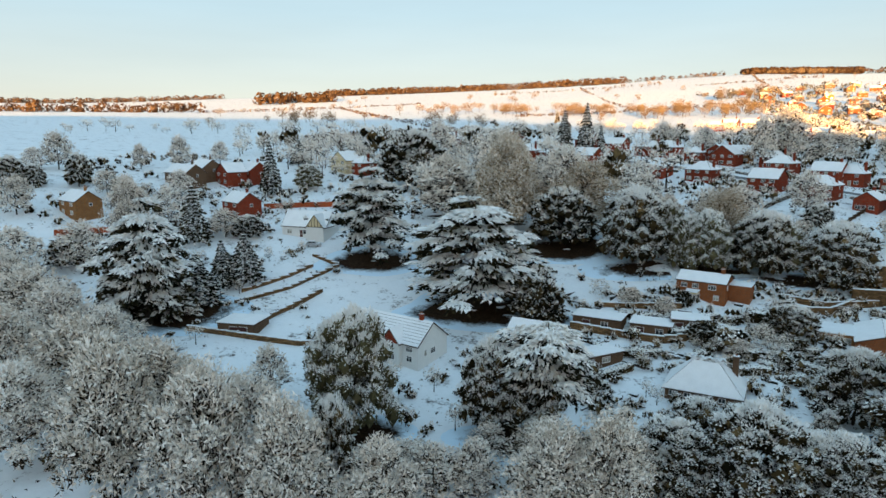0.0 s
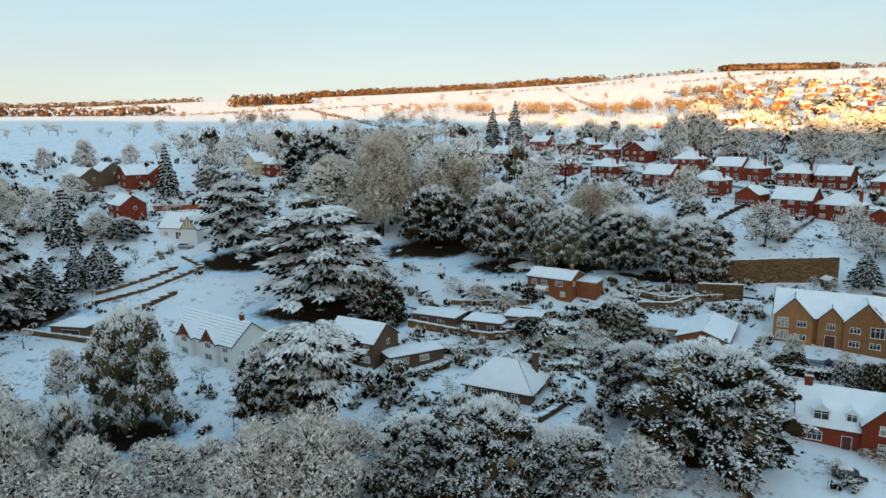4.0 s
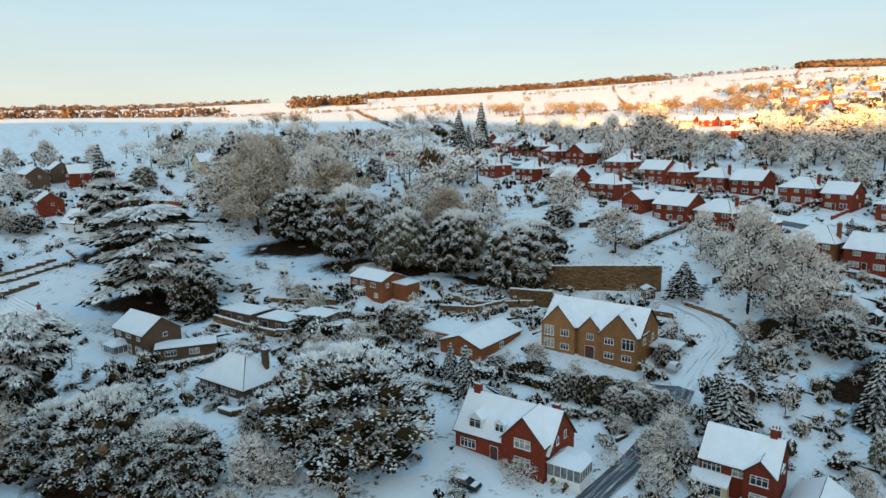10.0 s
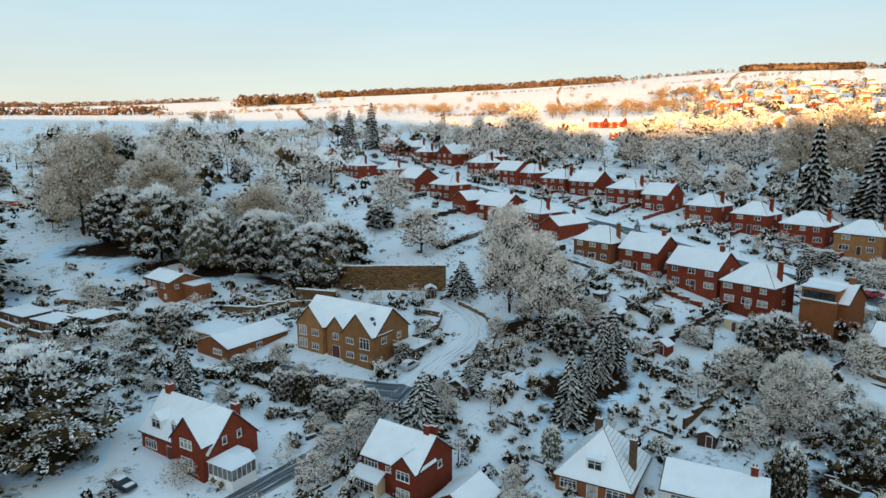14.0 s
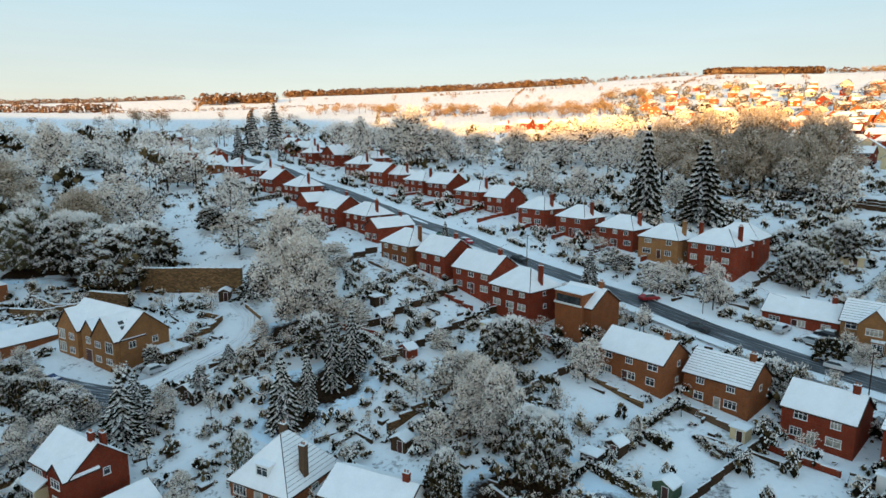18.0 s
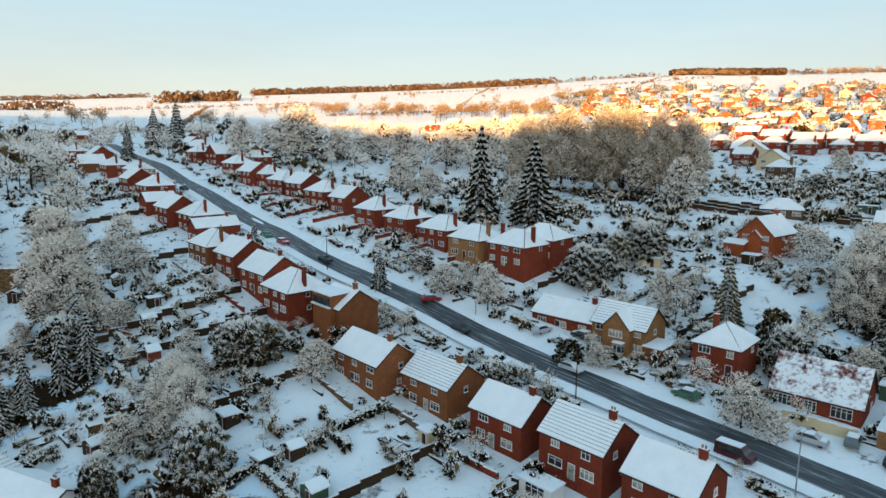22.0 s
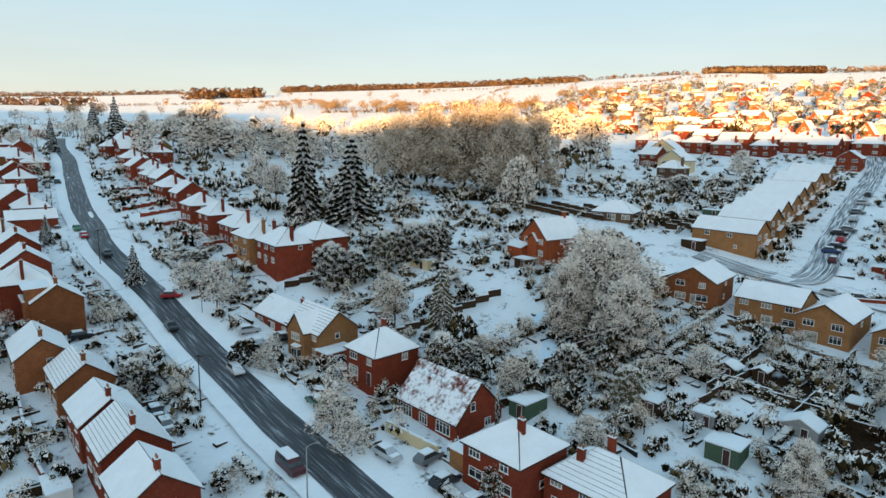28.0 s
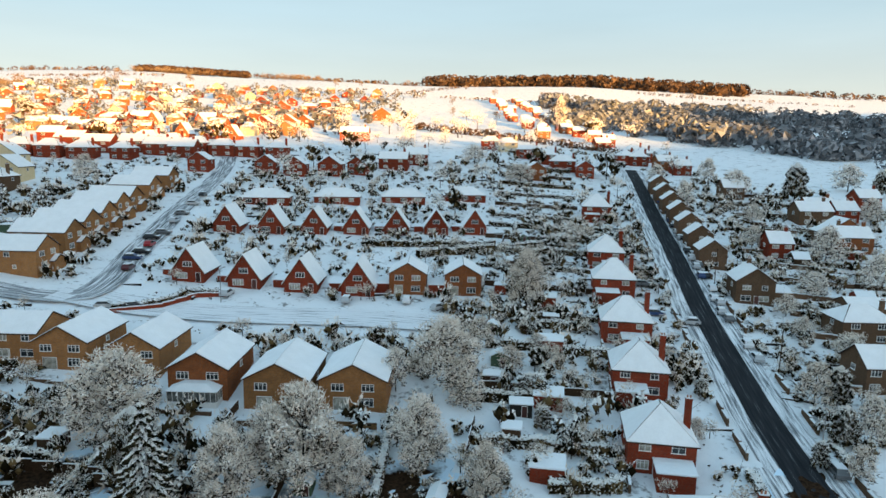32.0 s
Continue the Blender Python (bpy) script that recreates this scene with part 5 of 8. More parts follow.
# buff gabled houses of the close
for i, (hx, hy, hw) in enumerate(((344.9, 130.5, 8.8), (353.9, 123.0, 8.6), (360.0, 110.8, 9.2), (368.3, 101.2, 9.8), (377.6, 94.6, 10.2))):
    yh = house(hx, hy, -41, hw, 12.5, 4.9, "G", ORANGE if i == 2 else BUFF, "buff brick house with a shallow front gable and deep snowy roof", rise=2.5, stacks=0, group="gabled houses of the close", doors=False,
               plan={"f": [(-2.3, 3.1, 1.9, 1.2, 3, False), (2.3, 3.1, 1.9, 1.2, 3, i == 3), (2.2, 0.7, 2.0, 1.4, 3, False)], "r": [(0, 3.2, 1.0, 1.0, 1, True)], "l": [(1, 3.2, 1.0, 1.0, 1, False)]})
    if i == 2:
        sunroom(yh, 0, 0, 7.5, 2.6, 2.2, 0.8)
    else:
        door(yh, pose(-1.8, 0, 0), 2.2, 2.1, True)
house(337.8, 137.1, -41, 11.5, 9.0, 4.9, "g", BUFF, "buff brick house with a long snowy roof", rise=2.4, stacks=0, group="gabled houses of the close")
house(325.8, 142.9, -35, 9.0, 11.0, 4.9, "G", ORANGE, "brown brick house with a shallow gable and timber porch", rise=2.5, stacks=0, group="gabled houses of the close")
house(314.5, 144.1, -41, 9.0, 9.0, 4.2, "h", BUFF, "buff brick house with a hipped snowy roof", rise=2.6, stacks=0, group="gabled houses of the close")
# terrace on the far side of the right-hand road
for i in range(1, 8):
    house(484 + 11.6 * i + 2, 90 + 10.3 * i, 41, 8.0, 7.0, 5.2, "g", STONE, "brown stone terrace house with slate roof in snow", rise=2.6, stacks=1, group="terrace by the right-hand road", dz=-0.3)
EH = house(477.6, 81.7, -49, 8.5, 9.0, 5.6, "G", STONE, "tall brown brick end house with a snowy roof", rise=3.0, stacks=1)
annex(EH, 6.5, 3, 4.5, 4.5, 2.6, STONE)
house(494.0, 62.0, -44, 11.0, 8.0, 2.8, "g", STONE, "low outbuilding with a broad snowy roof", rise=1.6, stacks=0, name="outbuilding")
# last red house at the edge of the walk
house(392.0, 42.5, -49, 9.2, 9, 5.0, "h", RED, "red brick house with a hipped snowy roof", stacks=1)

# ---------------------------------------------------------------- the sunlit town beyond
rng_town = random.Random(21)
for k, r in enumerate((470, 520, 565, 615, 670, 730, 795, 870, 950)):
    a0, a1 = (16, 40) if k < 3 else (13, 41)
    a = a0 + (k % 2) * 0.6
    while a < a1:
        rr = r + rng_town.uniform(-10, 10)
        px, py = 200 + rr * math.sin(radians(a)), rr * math.cos(radians(a))
        small_house(px, py, rng_town.uniform(8.5, 12.5), rng_town.choice("ghGh"), rng_town.choice("BOYYCR"), rot=-a + rng_town.uniform(-18, 18), sides=r < 500, snow=TOWN_SNOW if rng_town.random() < 0.85 else None)
        a += math.degrees((17 + k * 1.5) / r) * rng_town.uniform(0.85, 1.35)
for i in range(22):
    f = i / 30
    for side in (-1, 1):
        px, py = 600 + 520 * f - side * 11 + rng_town.uniform(-5, 5), 215 + 640 * f + side * 9 + rng_town.uniform(-5, 5)
        if side < 0 or i > 3:
            small_house(px, py, rng_town.uniform(7.5, 9.5), rng_town.choice("ghg"), rng_town.choice("RROB"), rot=-38 + rng_town.uniform(-6, 6), sides=i < 5)


# ---------------------------------------------------------------- houses along the roads
house(239.6, 84.5, -46, 9.6, 8.0, 5.0, "g", RED, "red brick two-storey house with a gabled roof under snow", rise=2.9, dz=1.41, tiles=10)
house(230.8, 93.5, -45, 9.4, 8.0, 5.0, "g", RED, "red brick two-storey house with a gabled roof under snow", rise=2.9, dz=0.07)
house(220.5, 103.7, -46, 10.4, 8.0, 5.0, "g", ORANGE, "orange-brown brick two-storey house with a gabled roof under snow", rise=2.9, dz=-0.3, tiles=10)
house(208.8, 110.3, -47, 12.2, 8.0, 5.0, "g", ORANGE, "orange-brown brick two-storey house with a gabled roof under snow", rise=2.9, dz=-0.15)
house(190.2, 131.0, -47, 10.5, 9.0, 5.0, "h", RED, "red brick two-storey house with a hipped roof under snow", rise=3.4, dz=1.7)
house(182.7, 141.1, -47, 11.5, 9.0, 5.0, "g", RED, "red brick two-storey house with a gabled roof under snow", rise=3.2, dz=0.54)
house(173.6, 150.6, -47, 10.0, 9.0, 5.0, "g", RED, "red brick two-storey house with a gabled roof under snow", rise=3.2, dz=-0.01)
house(164.6, 158.6, -47, 10.8, 9.0, 5.0, "h", ORANGE, "orange-brown brick two-storey house with a hipped roof under snow", rise=3.2, dz=-0.57)
house(156.3, 176.4, -48, 6.2, 12.0, 4.0, "G", RED, "red brick two-storey house with a front-gabled roof under snow")
house(150.4, 186.6, -48, 11.5, 9.0, 5.0, "h", RED, "red brick two-storey house with a hipped roof under snow")
house(140.7, 193.6, -48, 11.5, 9.0, 5.0, "g", RED, "red brick two-storey house with a gabled roof under snow")
house(131.4, 202.4, -48, 7.1, 9.0, 4.0, "G", RED, "red brick two-storey house with a front-gabled roof under snow")
house(124.2, 217.1, -48, 10.5, 9.0, 5.0, "h", RED, "red brick two-storey house with a hipped roof under snow")
house(112.1, 230.0, -48, 10.5, 9.0, 5.0, "g", RED, "red brick two-storey house with a gabled roof under snow")
house(99.7, 257.2, -48, 10.5, 9.0, 5.0, "h", RED, "red brick two-storey house with a hipped roof under snow")
house(84.7, 268.4, -48, 10.5, 9.0, 5.0, "h", RED, "red brick two-storey house with a hipped roof under snow")
house(68.2, 279.5, -48, 10.5, 10.0, 4.0, "G", ORANGE, "orange-brown brick two-storey house with a front-gabled roof under snow")
house(63.1, 297.6, -48, 10.5, 9.0, 5.0, "g", RED, "red brick two-storey house with a gabled roof under snow")
house(48.2, 304.7, -48, 10.5, 9.0, 5.0, "h", RED, "red brick two-storey house with a hipped roof under snow")
house(37.4, 309.9, -48, 10.5, 9.0, 5.0, "h", RED, "red brick two-storey house with a hipped roof under snow")
house(227.2, 161.7, -47, 10.4, 9.0, 5.0, "h", BUFF, "buff brick two-storey house with a hipped roof under snow", rise=3.0, dz=1.0)
house(219.2, 172.4, -47, 11.0, 9.0, 5.0, "h", RED, "red brick two-storey house with a hipped roof under snow", rise=3.0, dz=0.19)
house(209.2, 180.9, -47, 9.6, 9.0, 5.0, "h", RED, "red brick two-storey house with a hipped roof under snow", rise=3.0, dz=0.55)
house(199.7, 190.4, -47, 9.6, 9.0, 5.0, "h", RED, "red brick two-storey house with a hipped roof under snow", rise=3.0, dz=0.12)
house(189.8, 202.8, -47, 8.6, 9.0, 5.0, "g", RED, "red brick two-storey house with a gabled roof under snow", rise=3.2, dz=-0.06)
house(181.4, 209.9, -47, 10.9, 9.0, 5.0, "h", RED, "red brick two-storey house with a hipped roof under snow")
house(171.4, 224.8, -47, 11.0, 9.0, 5.0, "g", RED, "red brick two-storey house with a gabled roof under snow")
house(162.7, 234.0, -47, 11.0, 9.0, 5.0, "h", RED, "red brick two-storey house with a hipped roof under snow")
house(153.4, 248.0, -47, 10.3, 9.0, 5.0, "h", RED, "red brick two-storey house with a hipped roof under snow")
house(146.6, 251.8, -47, 11.0, 9.0, 5.0, "g", RED, "red brick two-storey house with a gabled roof under snow")
house(135.6, 266.4, -47, 11.0, 9.0, 5.0, "h", RED, "red brick two-storey house with a hipped roof under snow")
house(121.4, 287.2, -47, 11.0, 9.0, 5.0, "G", RED, "red brick two-storey house with a front-gabled roof under snow")
house(104.2, 311.8, -47, 11.0, 9.0, 5.0, "h", RED, "red brick two-storey house with a hipped roof under snow")
annex(house(403.7, 58.3, -49, 8.9, 9.0, 5.0, "h", RED, "red brick two-storey house with a hipped roof under snow", rise=3.9, ridge=1.4), 1.4, -3.8, 4.8, 3.8, 2.5, RED, "flat")
annex(house(418.6, 72.0, -49, 8.9, 9.0, 5.0, "h", RED, "red brick two-storey house with a hipped roof under snow", rise=3.9, ridge=1.4), -1.6, -3.8, 4.8, 3.8, 2.5, RED, "flat")
annex(house(433.2, 85.2, -49, 9.5, 9.0, 5.0, "h", RED, "red brick two-storey house with a hipped roof under snow", rise=3.9, ridge=1.4), 1.4, -3.8, 4.8, 3.8, 2.5, RED, "flat")
annex(house(450.4, 101.0, -49, 9.3, 9.0, 5.0, "h", RED, "red brick two-storey house with a hipped roof under snow", rise=3.9, ridge=1.4), -1.6, -3.8, 4.8, 3.8, 2.5, RED, "flat")
annex(house(465.7, 114.9, -49, 8.9, 9.0, 5.0, "h", RED, "red brick two-storey house with a hipped roof under snow", rise=3.9, ridge=1.4), 1.4, -3.8, 4.8, 3.8, 2.5, RED, "flat")
annex(house(511.5, 153.8, -49, 9.5, 9.0, 5.0, "h", RED, "red brick two-storey house with a hipped roof under snow", rise=3.9, ridge=1.4), -1.6, -3.8, 4.8, 3.8, 2.5, RED, "flat")


# ---------------------------------------------------------------- smaller houses further off
small_house(205, 503, 11.8, "h", "R")
small_house(223, 519, 12.1, "g", "R")
small_house(236, 511, 11.9, "g", "R")
small_house(249, 504, 11.7, "g", "R")
small_house(264, 506, 11.7, "g", "R")
small_house(216, 399, 9.3, "h", "R")
small_house(231, 408, 9.5, "g", "R")
small_house(241, 381, 11.4, "g", "S")
small_house(276, 308, 13.9, "g", "R")
small_house(77, 364, 10.6, "g", "R")
small_house(88, 342, 10.5, "g", "R")
small_house(99, 322, 11.6, "h", "R")
small_house(111.0, 292.9, 7.5, "h", "R")
small_house(48, 457, 9.4, "h", "R")
small_house(91, 515, 9.6, "g", "S")
small_house(123.0, 298.2, 7.7, "G", "R")
small_house(132.0, 293.5, 10.1, "g", "Y")
small_house(139.9, 279.8, 10.2, "h", "R")
small_house(2, 370, 9.6, "h", "R")
small_house(3, 392, 7.5, "G", "R")
small_house(-115, 199, 12.1, "g", "Y")
small_house(-68, 208, 10.9, "g", "R")
small_house(-83, 246, 9.6, "G", "R")
small_house(-76, 251, 9.7, "g", "R")
small_house(-98, 240, 14.5, "g", "S")
small_house(-44, 277, 10.7, "G", "C")
small_house(-36, 273, 8.2, "h", "R")
small_house(-94, 250, 10.8, "g", "S")
small_house(353, 304, 10.1, "g", "R")
small_house(353, 276, 11.4, "G", "C")
small_house(381, 365, 12.7, "g", "R")
small_house(384, 341, 12.7, "g", "R")
small_house(391, 323, 13.4, "g", "R")
small_house(404, 318, 11.1, "g", "R")
small_house(411, 308, 10.7, "g", "R")
small_house(419, 300, 11.1, "g", "R")
small_house(348, 260, 8.6, "h", "S")
small_house(393, 444, 11.1, "g", "S")
small_house(400, 433, 10.8, "g", "S")
small_house(429, 457, 16.0, "g", "R")
small_house(448, 465, 15.4, "g", "R")
small_house(354, 331, 9.1, "h", "R")
small_house(363, 323, 10.0, "h", "R")
small_house(372, 316, 10.1, "h", "R")
small_house(382, 309, 10.1, "h", "R")
small_house(396, 304, 8.4, "h", "R")
small_house(414, 334, 11.8, "h", "R")
small_house(420, 318, 10.2, "h", "R")
small_house(427, 306, 10.0, "h", "R")
small_house(435, 297, 11.2, "h", "R")
small_house(444, 291, 10.0, "h", "R")
small_house(455, 285, 9.1, "h", "R")
small_house(439, 261, 8.2, "G", "R")
small_house(448, 254, 8.7, "G", "R")
small_house(461, 249, 9.3, "G", "R")
small_house(472, 246, 7.6, "G", "R")
small_house(491, 247, 12.4, "g", "R")
small_house(506, 250, 10.3, "g", "R")
small_house(417, 274, 8.1, "G", "R")
small_house(355, 301, 12.6, "G", "C")
small_house(401, 418, 15.5, "g", "R")
small_house(414, 418, 14.0, "g", "R")
small_house(488, 373, 14.7, "G", "R")
small_house(450, 450, 7.9, "A", "B")
small_house(463, 445, 7.9, "A", "B")
small_house(471, 428, 7.8, "A", "B")
small_house(483, 421, 7.8, "A", "B")
small_house(487, 405, 6.9, "A", "B")
small_house(444, 377, 7.7, "A", "B")
small_house(453, 359, 7.5, "A", "B")
small_house(459, 346, 7.3, "A", "B")
small_house(507, 382, 13.7, "G", "B")
small_house(522, 329, 15.8, "g", "B")
small_house(618, 445, 15.9, "G", "B")
small_house(347, 290, 7.9, "g", "R")
small_house(574, 274, 10.5, "h", "R")
small_house(579, 266, 10.4, "h", "C")
small_house(572, 245, 11.0, "h", "R")
small_house(567, 228, 11.0, "h", "R")
small_house(561, 212, 11.5, "h", "R")
small_house(561, 199, 7.6, "G", "R")
small_house(536, 205, 8.8, "G", "O")
small_house(610, 212, 8.0, "h", "R")
small_house(626, 213, 8.9, "h", "R")
small_house(615, 193, 8.3, "g", "O")
small_house(612, 182, 8.1, "g", "R")
small_house(570, 104, 9.8, "g", "O")
small_house(573, 97, 7.7, "g", "R")
small_house(551, 89, 8.9, "G", "O")
small_house(577, 139, 8.0, "g", "S")
small_house(563, 103, 11.4, "g", "S")
small_house(544, 84, 10.0, "g", "O")
small_house(543, 90, 6.8, "h", "S")
small_house(477, 58, 10.4, "h", "S")
small_house(455, 48, 6.5, "g", "S")
small_house(599, 99, 8.2, "g", "R")
small_house(518, 94, 6.5, "g", "R")


# ---------------------------------------------------------------- trees
tree("cedar", -65.4, 140.5, 26.6, 22.7)
tree("spruce", -58.6, 151.3, 12.4, 13.5, False)
tree("spruce", -50.5, 163.2, 12.4, 11.6, False)
tree("spruce", -55.3, 160.2, 12.2, 8.5, False)
tree("spruce", -62.2, 236.5, 19.2, 9.2, False)
tree("spruce", -63.5, 291.0, 10.4, 10.0, False)
tree("spruce", -71.8, 186.5, 16.3, 11.4, False)
tree("ever", -126.9, 228.1, 11.7, 10.8, False)
tree("frost", -84.0, 128.4, 17.7, 22.0)
tree("frost", -57.4, 98.0, 18.7, 20.8)
tree("frost", -40.0, 86.6, 19.4, 20.2)
tree("frost", -27.1, 81.6, 16.9, 18.4)
tree("frost", -60.2, 86.6, 16.1, 17.8)
tree("frost", -75.5, 123.7, 16.1, 16.8)
tree("frost", -91.6, 188.9, 18.1, 14.9)
tree("frost", -82.1, 194.0, 13.6, 13.6, False)
tree("frost", -30.1, 108.2, 10.3, 8.9, False)
tree("gold", -13.9, 98.0, 20.1, 17.2)
tree("pine", 16.0, 95.2, 19.2, 16.7)
tree("ever", 7.8, 98.0, 15.1, 13.6)
tree("cedar", -19.4, 177.5, 23.3, 22.7)
tree("cedar", 7.5, 149.8, 25.1, 34.1)
tree("frost", 2.9, 205.2, 17.8, 32.2, False)
tree("ever", -10.8, 254.4, 21.6, 30.8, False)
tree("goldfrost", 20.2, 199.8, 28.3, 19.2)
tree("goldfrost", 41.9, 194.8, 21.1, 30.7)
tree("frost", 36.0, 205.2, 21.2, 23.3)
tree("ever", 51.2, 172.9, 20.5, 22.9)
tree("gold", 65.0, 169.0, 14.2, 14.9, False)
tree("ever", 81.5, 164.4, 16.8, 18.9)
tree("ever", 97.1, 157.3, 16.1, 20.9)
tree("ever", 20.7, 143.5, 12.4, 14.1, False)
tree("frost", 22.8, 80.4, 10.5, 13.6)
tree("ever", 40.9, 79.3, 13.9, 17.2)
tree("ever", 51.5, 78.3, 10.3, 14.8)
tree("ever", 65.9, 98.5, 12.8, 15.4)
tree("frost", -5.0, 84.0, 5.9, 11.8, False)
tree("gold", -50.9, 246.6, 9.5, 12.8, False)
tree("frost", -145.3, 248.7, 14.3, 15.0, False)
tree("frost", -106.1, 266.0, 13.5, 11.4, False)
tree("frost", 14.6, 82.1, 9.9, 14.8)
tree("ever", 31.1, 82.0, 9.9, 14.7)
tree("ever", 37.4, 90.2, 8.9, 10.9, False)
tree("ever", 48.3, 78.6, 9.9, 14.8)
tree("ever", 73.6, 87.6, 16.6, 28.5)
tree("spruce", 88.6, 105.6, 9.5, 5.7, False)
tree("frost", 61.1, 80.8, 7.3, 9.1, False)
tree("frost", 56.7, 91.1, 5.4, 5.9, False)
tree("ever", 34.2, 185.7, 16.3, 24.5, False)
tree("gold", 68.5, 166.8, 16.2, 16.2)
tree("gold", 84.5, 166.0, 16.1, 17.5)
tree("ever", 101.3, 163.7, 14.4, 21.5, False)
tree("goldfrost", 77.2, 178.3, 18.7, 17.2)
tree("frost", 144.4, 136.8, 22.8, 18.7)
tree("frost", 150.0, 127.6, 20.1, 16.4)
tree("ever", 73.3, 133.2, 6.5, 9.3, False)
tree("gold", 62.9, 180.4, 14.3, 12.7, False)
tree("spruce", 134.1, 146.9, 8.1, 9.3, False)
tree("spruce", 161.9, 115.2, 11.1, 4.9)
tree("spruce", 152.9, 103.0, 11.8, 6.2)
tree("spruce", 156.0, 106.6, 10.2, 3.8)
tree("spruce", 129.4, 97.8, 10.2, 7.9)
tree("spruce", 138.3, 119.2, 4.4, 4.2, False)
tree("ever", 189.9, 115.1, 8.6, 9.3, False)
tree("frost", 160.3, 129.3, 5.4, 8.1, False)
tree("ever", 17.7, 288.4, 8.7, 12.6, False)
tree("ever", 39.9, 263.9, 10.3, 10.4, False)
tree("frost", 67.0, 217.1, 12.3, 17.1, False)
tree("frost", 70.5, 252.9, 8.7, 13.2, False)
tree("spruce", 232.7, 195.0, 27.0, 10.5)
tree("spruce", 247.4, 190.9, 23.0, 14.0, label="broad pale conifer with snow on its branches")
tree("ever", 252.8, 147.0, 10.0, 9.5)
tree("ever", 257.5, 149.5, 7.5, 8.0, False)
tree("ever", 269.0, 159.4, 10.0, 10.5)
tree("gold", 262.5, 157.0, 8.5, 8.0, False)
tree("spruce", 101.4, 589.5, 14.6, 7.0, False)
tree("goldfrost", 262.5, 238.0, 27.5, 27.0)
tree("goldfrost", 276.0, 229.0, 28.5, 24.0)
tree("goldfrost", 289.5, 218.5, 28.0, 17.0)
tree("goldfrost", 299.0, 222.0, 25.5, 19.0)
tree("frost", 235.5, 307.2, 19.6, 35.9, False)
tree("frost", 284.8, 218.1, 14.5, 14.6, False)
tree("frost", 243.0, 200.8, 11.6, 9.9, False)
tree("frost", 155.7, 301.8, 24.0, 30.9, False)
tree("frost", 186.5, 314.1, 13.0, 21.1, False)
tree("frost", 138.6, 349.8, 13.1, 17.7, False)
tree("ever", 187.0, 114.8, 8.1, 8.3, False)
tree("frost", 179.7, 108.0, 6.6, 9.7, False)
tree("frost", 177.6, 94.8, 6.2, 7.5, False)
tree("frost", 186.9, 95.5, 11.6, 9.4)
tree("ever", 192.4, 86.0, 10.6, 8.4)
tree("gold", 179.3, 85.2, 7.2, 5.2, False)
tree("spruce", 74.2, 311.1, 16.4, 6.9, False)
tree("spruce", 65.6, 357.8, 20.8, 10.9, False)
tree("spruce", 77.6, 358.7, 24.7, 11.0, False)
tree("frost", 202.7, 112.0, 6.8, 6.0, False)
tree("frost", 183.7, 98.3, 10.1, 7.9)
tree("spruce", 159.2, 111.4, 13.2, 4.0)
tree("spruce", 208.9, 147.4, 8.8, 4.7, False)
tree("goldspruce", 277.8, 131.2, 12.9, 6.0, label="golden conifer dusted with snow on a lawn")
tree("frost", 310.2, 137.6, 13.7, 20.9)
tree("frost", 309.5, 121.1, 13.9, 12.5)
tree("frost", 184.1, 97.8, 11.7, 9.5)
tree("ever", 190.7, 89.1, 9.2, 8.6)
tree("ever", 272.6, 164.2, 8.3, 10.4, False)
tree("frost", 232.0, 137.3, 10.1, 7.4, False)
tree("frost", 268.8, 133.3, 9.0, 8.2, False)
tree("frost", 266.3, 96.7, 7.1, 7.6, False)
tree("frost", 222.9, 144.7, 6.7, 9.2, False)
tree("frost", 201.7, 110.0, 7.1, 6.9, False)
tree("spruce", 176.4, 164.7, 7.4, 4.1, False)
tree("frost", 136.3, 283.2, 21.4, 14.6, False)
tree("frost", 154.4, 299.2, 22.4, 20.4, False)
tree("goldfrost", 283.5, 236.0, 28.0, 24.0)
tree("frost", 347.1, 105.9, 13.1, 14.8)
tree("spruce", 346.2, 87.9, 13.7, 8.0)
tree("frost", 335.0, 81.6, 10.7, 10.7)
tree("frost", 360.4, 85.7, 10.7, 9.4)
tree("gold", 307.4, 106.4, 6.3, 6.0, False)
tree("frost", 305.6, 132.5, 17.5, 16.7)
tree("frost", 300.4, 127.7, 14.0, 10.5)
tree("frost", 312.0, 130.0, 10.0, 9.8, False)
tree("frost", 323.2, 86.2, 8.3, 6.3)
tree("ever", 279.8, 112.4, 8.4, 7.1, False)
tree("frost", 266.4, 136.2, 9.0, 6.6, False)
tree("frost", 376.3, 267.9, 10.0, 11.2, False)
tree("ever", 308.0, 119.2, 7.6, 6.8, False)
tree("frost", 363.0, 82.0, 14.3, 12.6)
tree("frost", 353.7, 83.5, 11.2, 8.6)
tree("frost", 377.4, 77.8, 10.3, 9.0)
tree("frost", 393.4, 91.4, 12.4, 12.9)
tree("frost", 428.2, 107.2, 13.5, 9.7)
tree("ever", 595.7, 124.3, 14.2, 11.0, False)
tree("frost", 526.4, 205.3, 8.2, 16.5, False)
tree("frost", 582.1, 141.2, 11.1, 13.5, False)
tree("frost", 379.8, 67.2, 8.9, 6.2)
tree("frost", 441.2, 53.8, 7.8, 6.5, False)
tree("ever", 432.0, 46.1, 6.2, 5.0, False)
tree("frost", 525.6, 85.1, 11.2, 11.1, False)
tree("frost", 513.9, 68.5, 10.1, 9.9, False)
tree("frost", 714.1, 347.5, 27.1, 12.8, False)
tree("frost", 533.7, 241.9, 9.1, 13.2, False)
tree("frost", -74.3, 106.0, 18.1, 15.6)
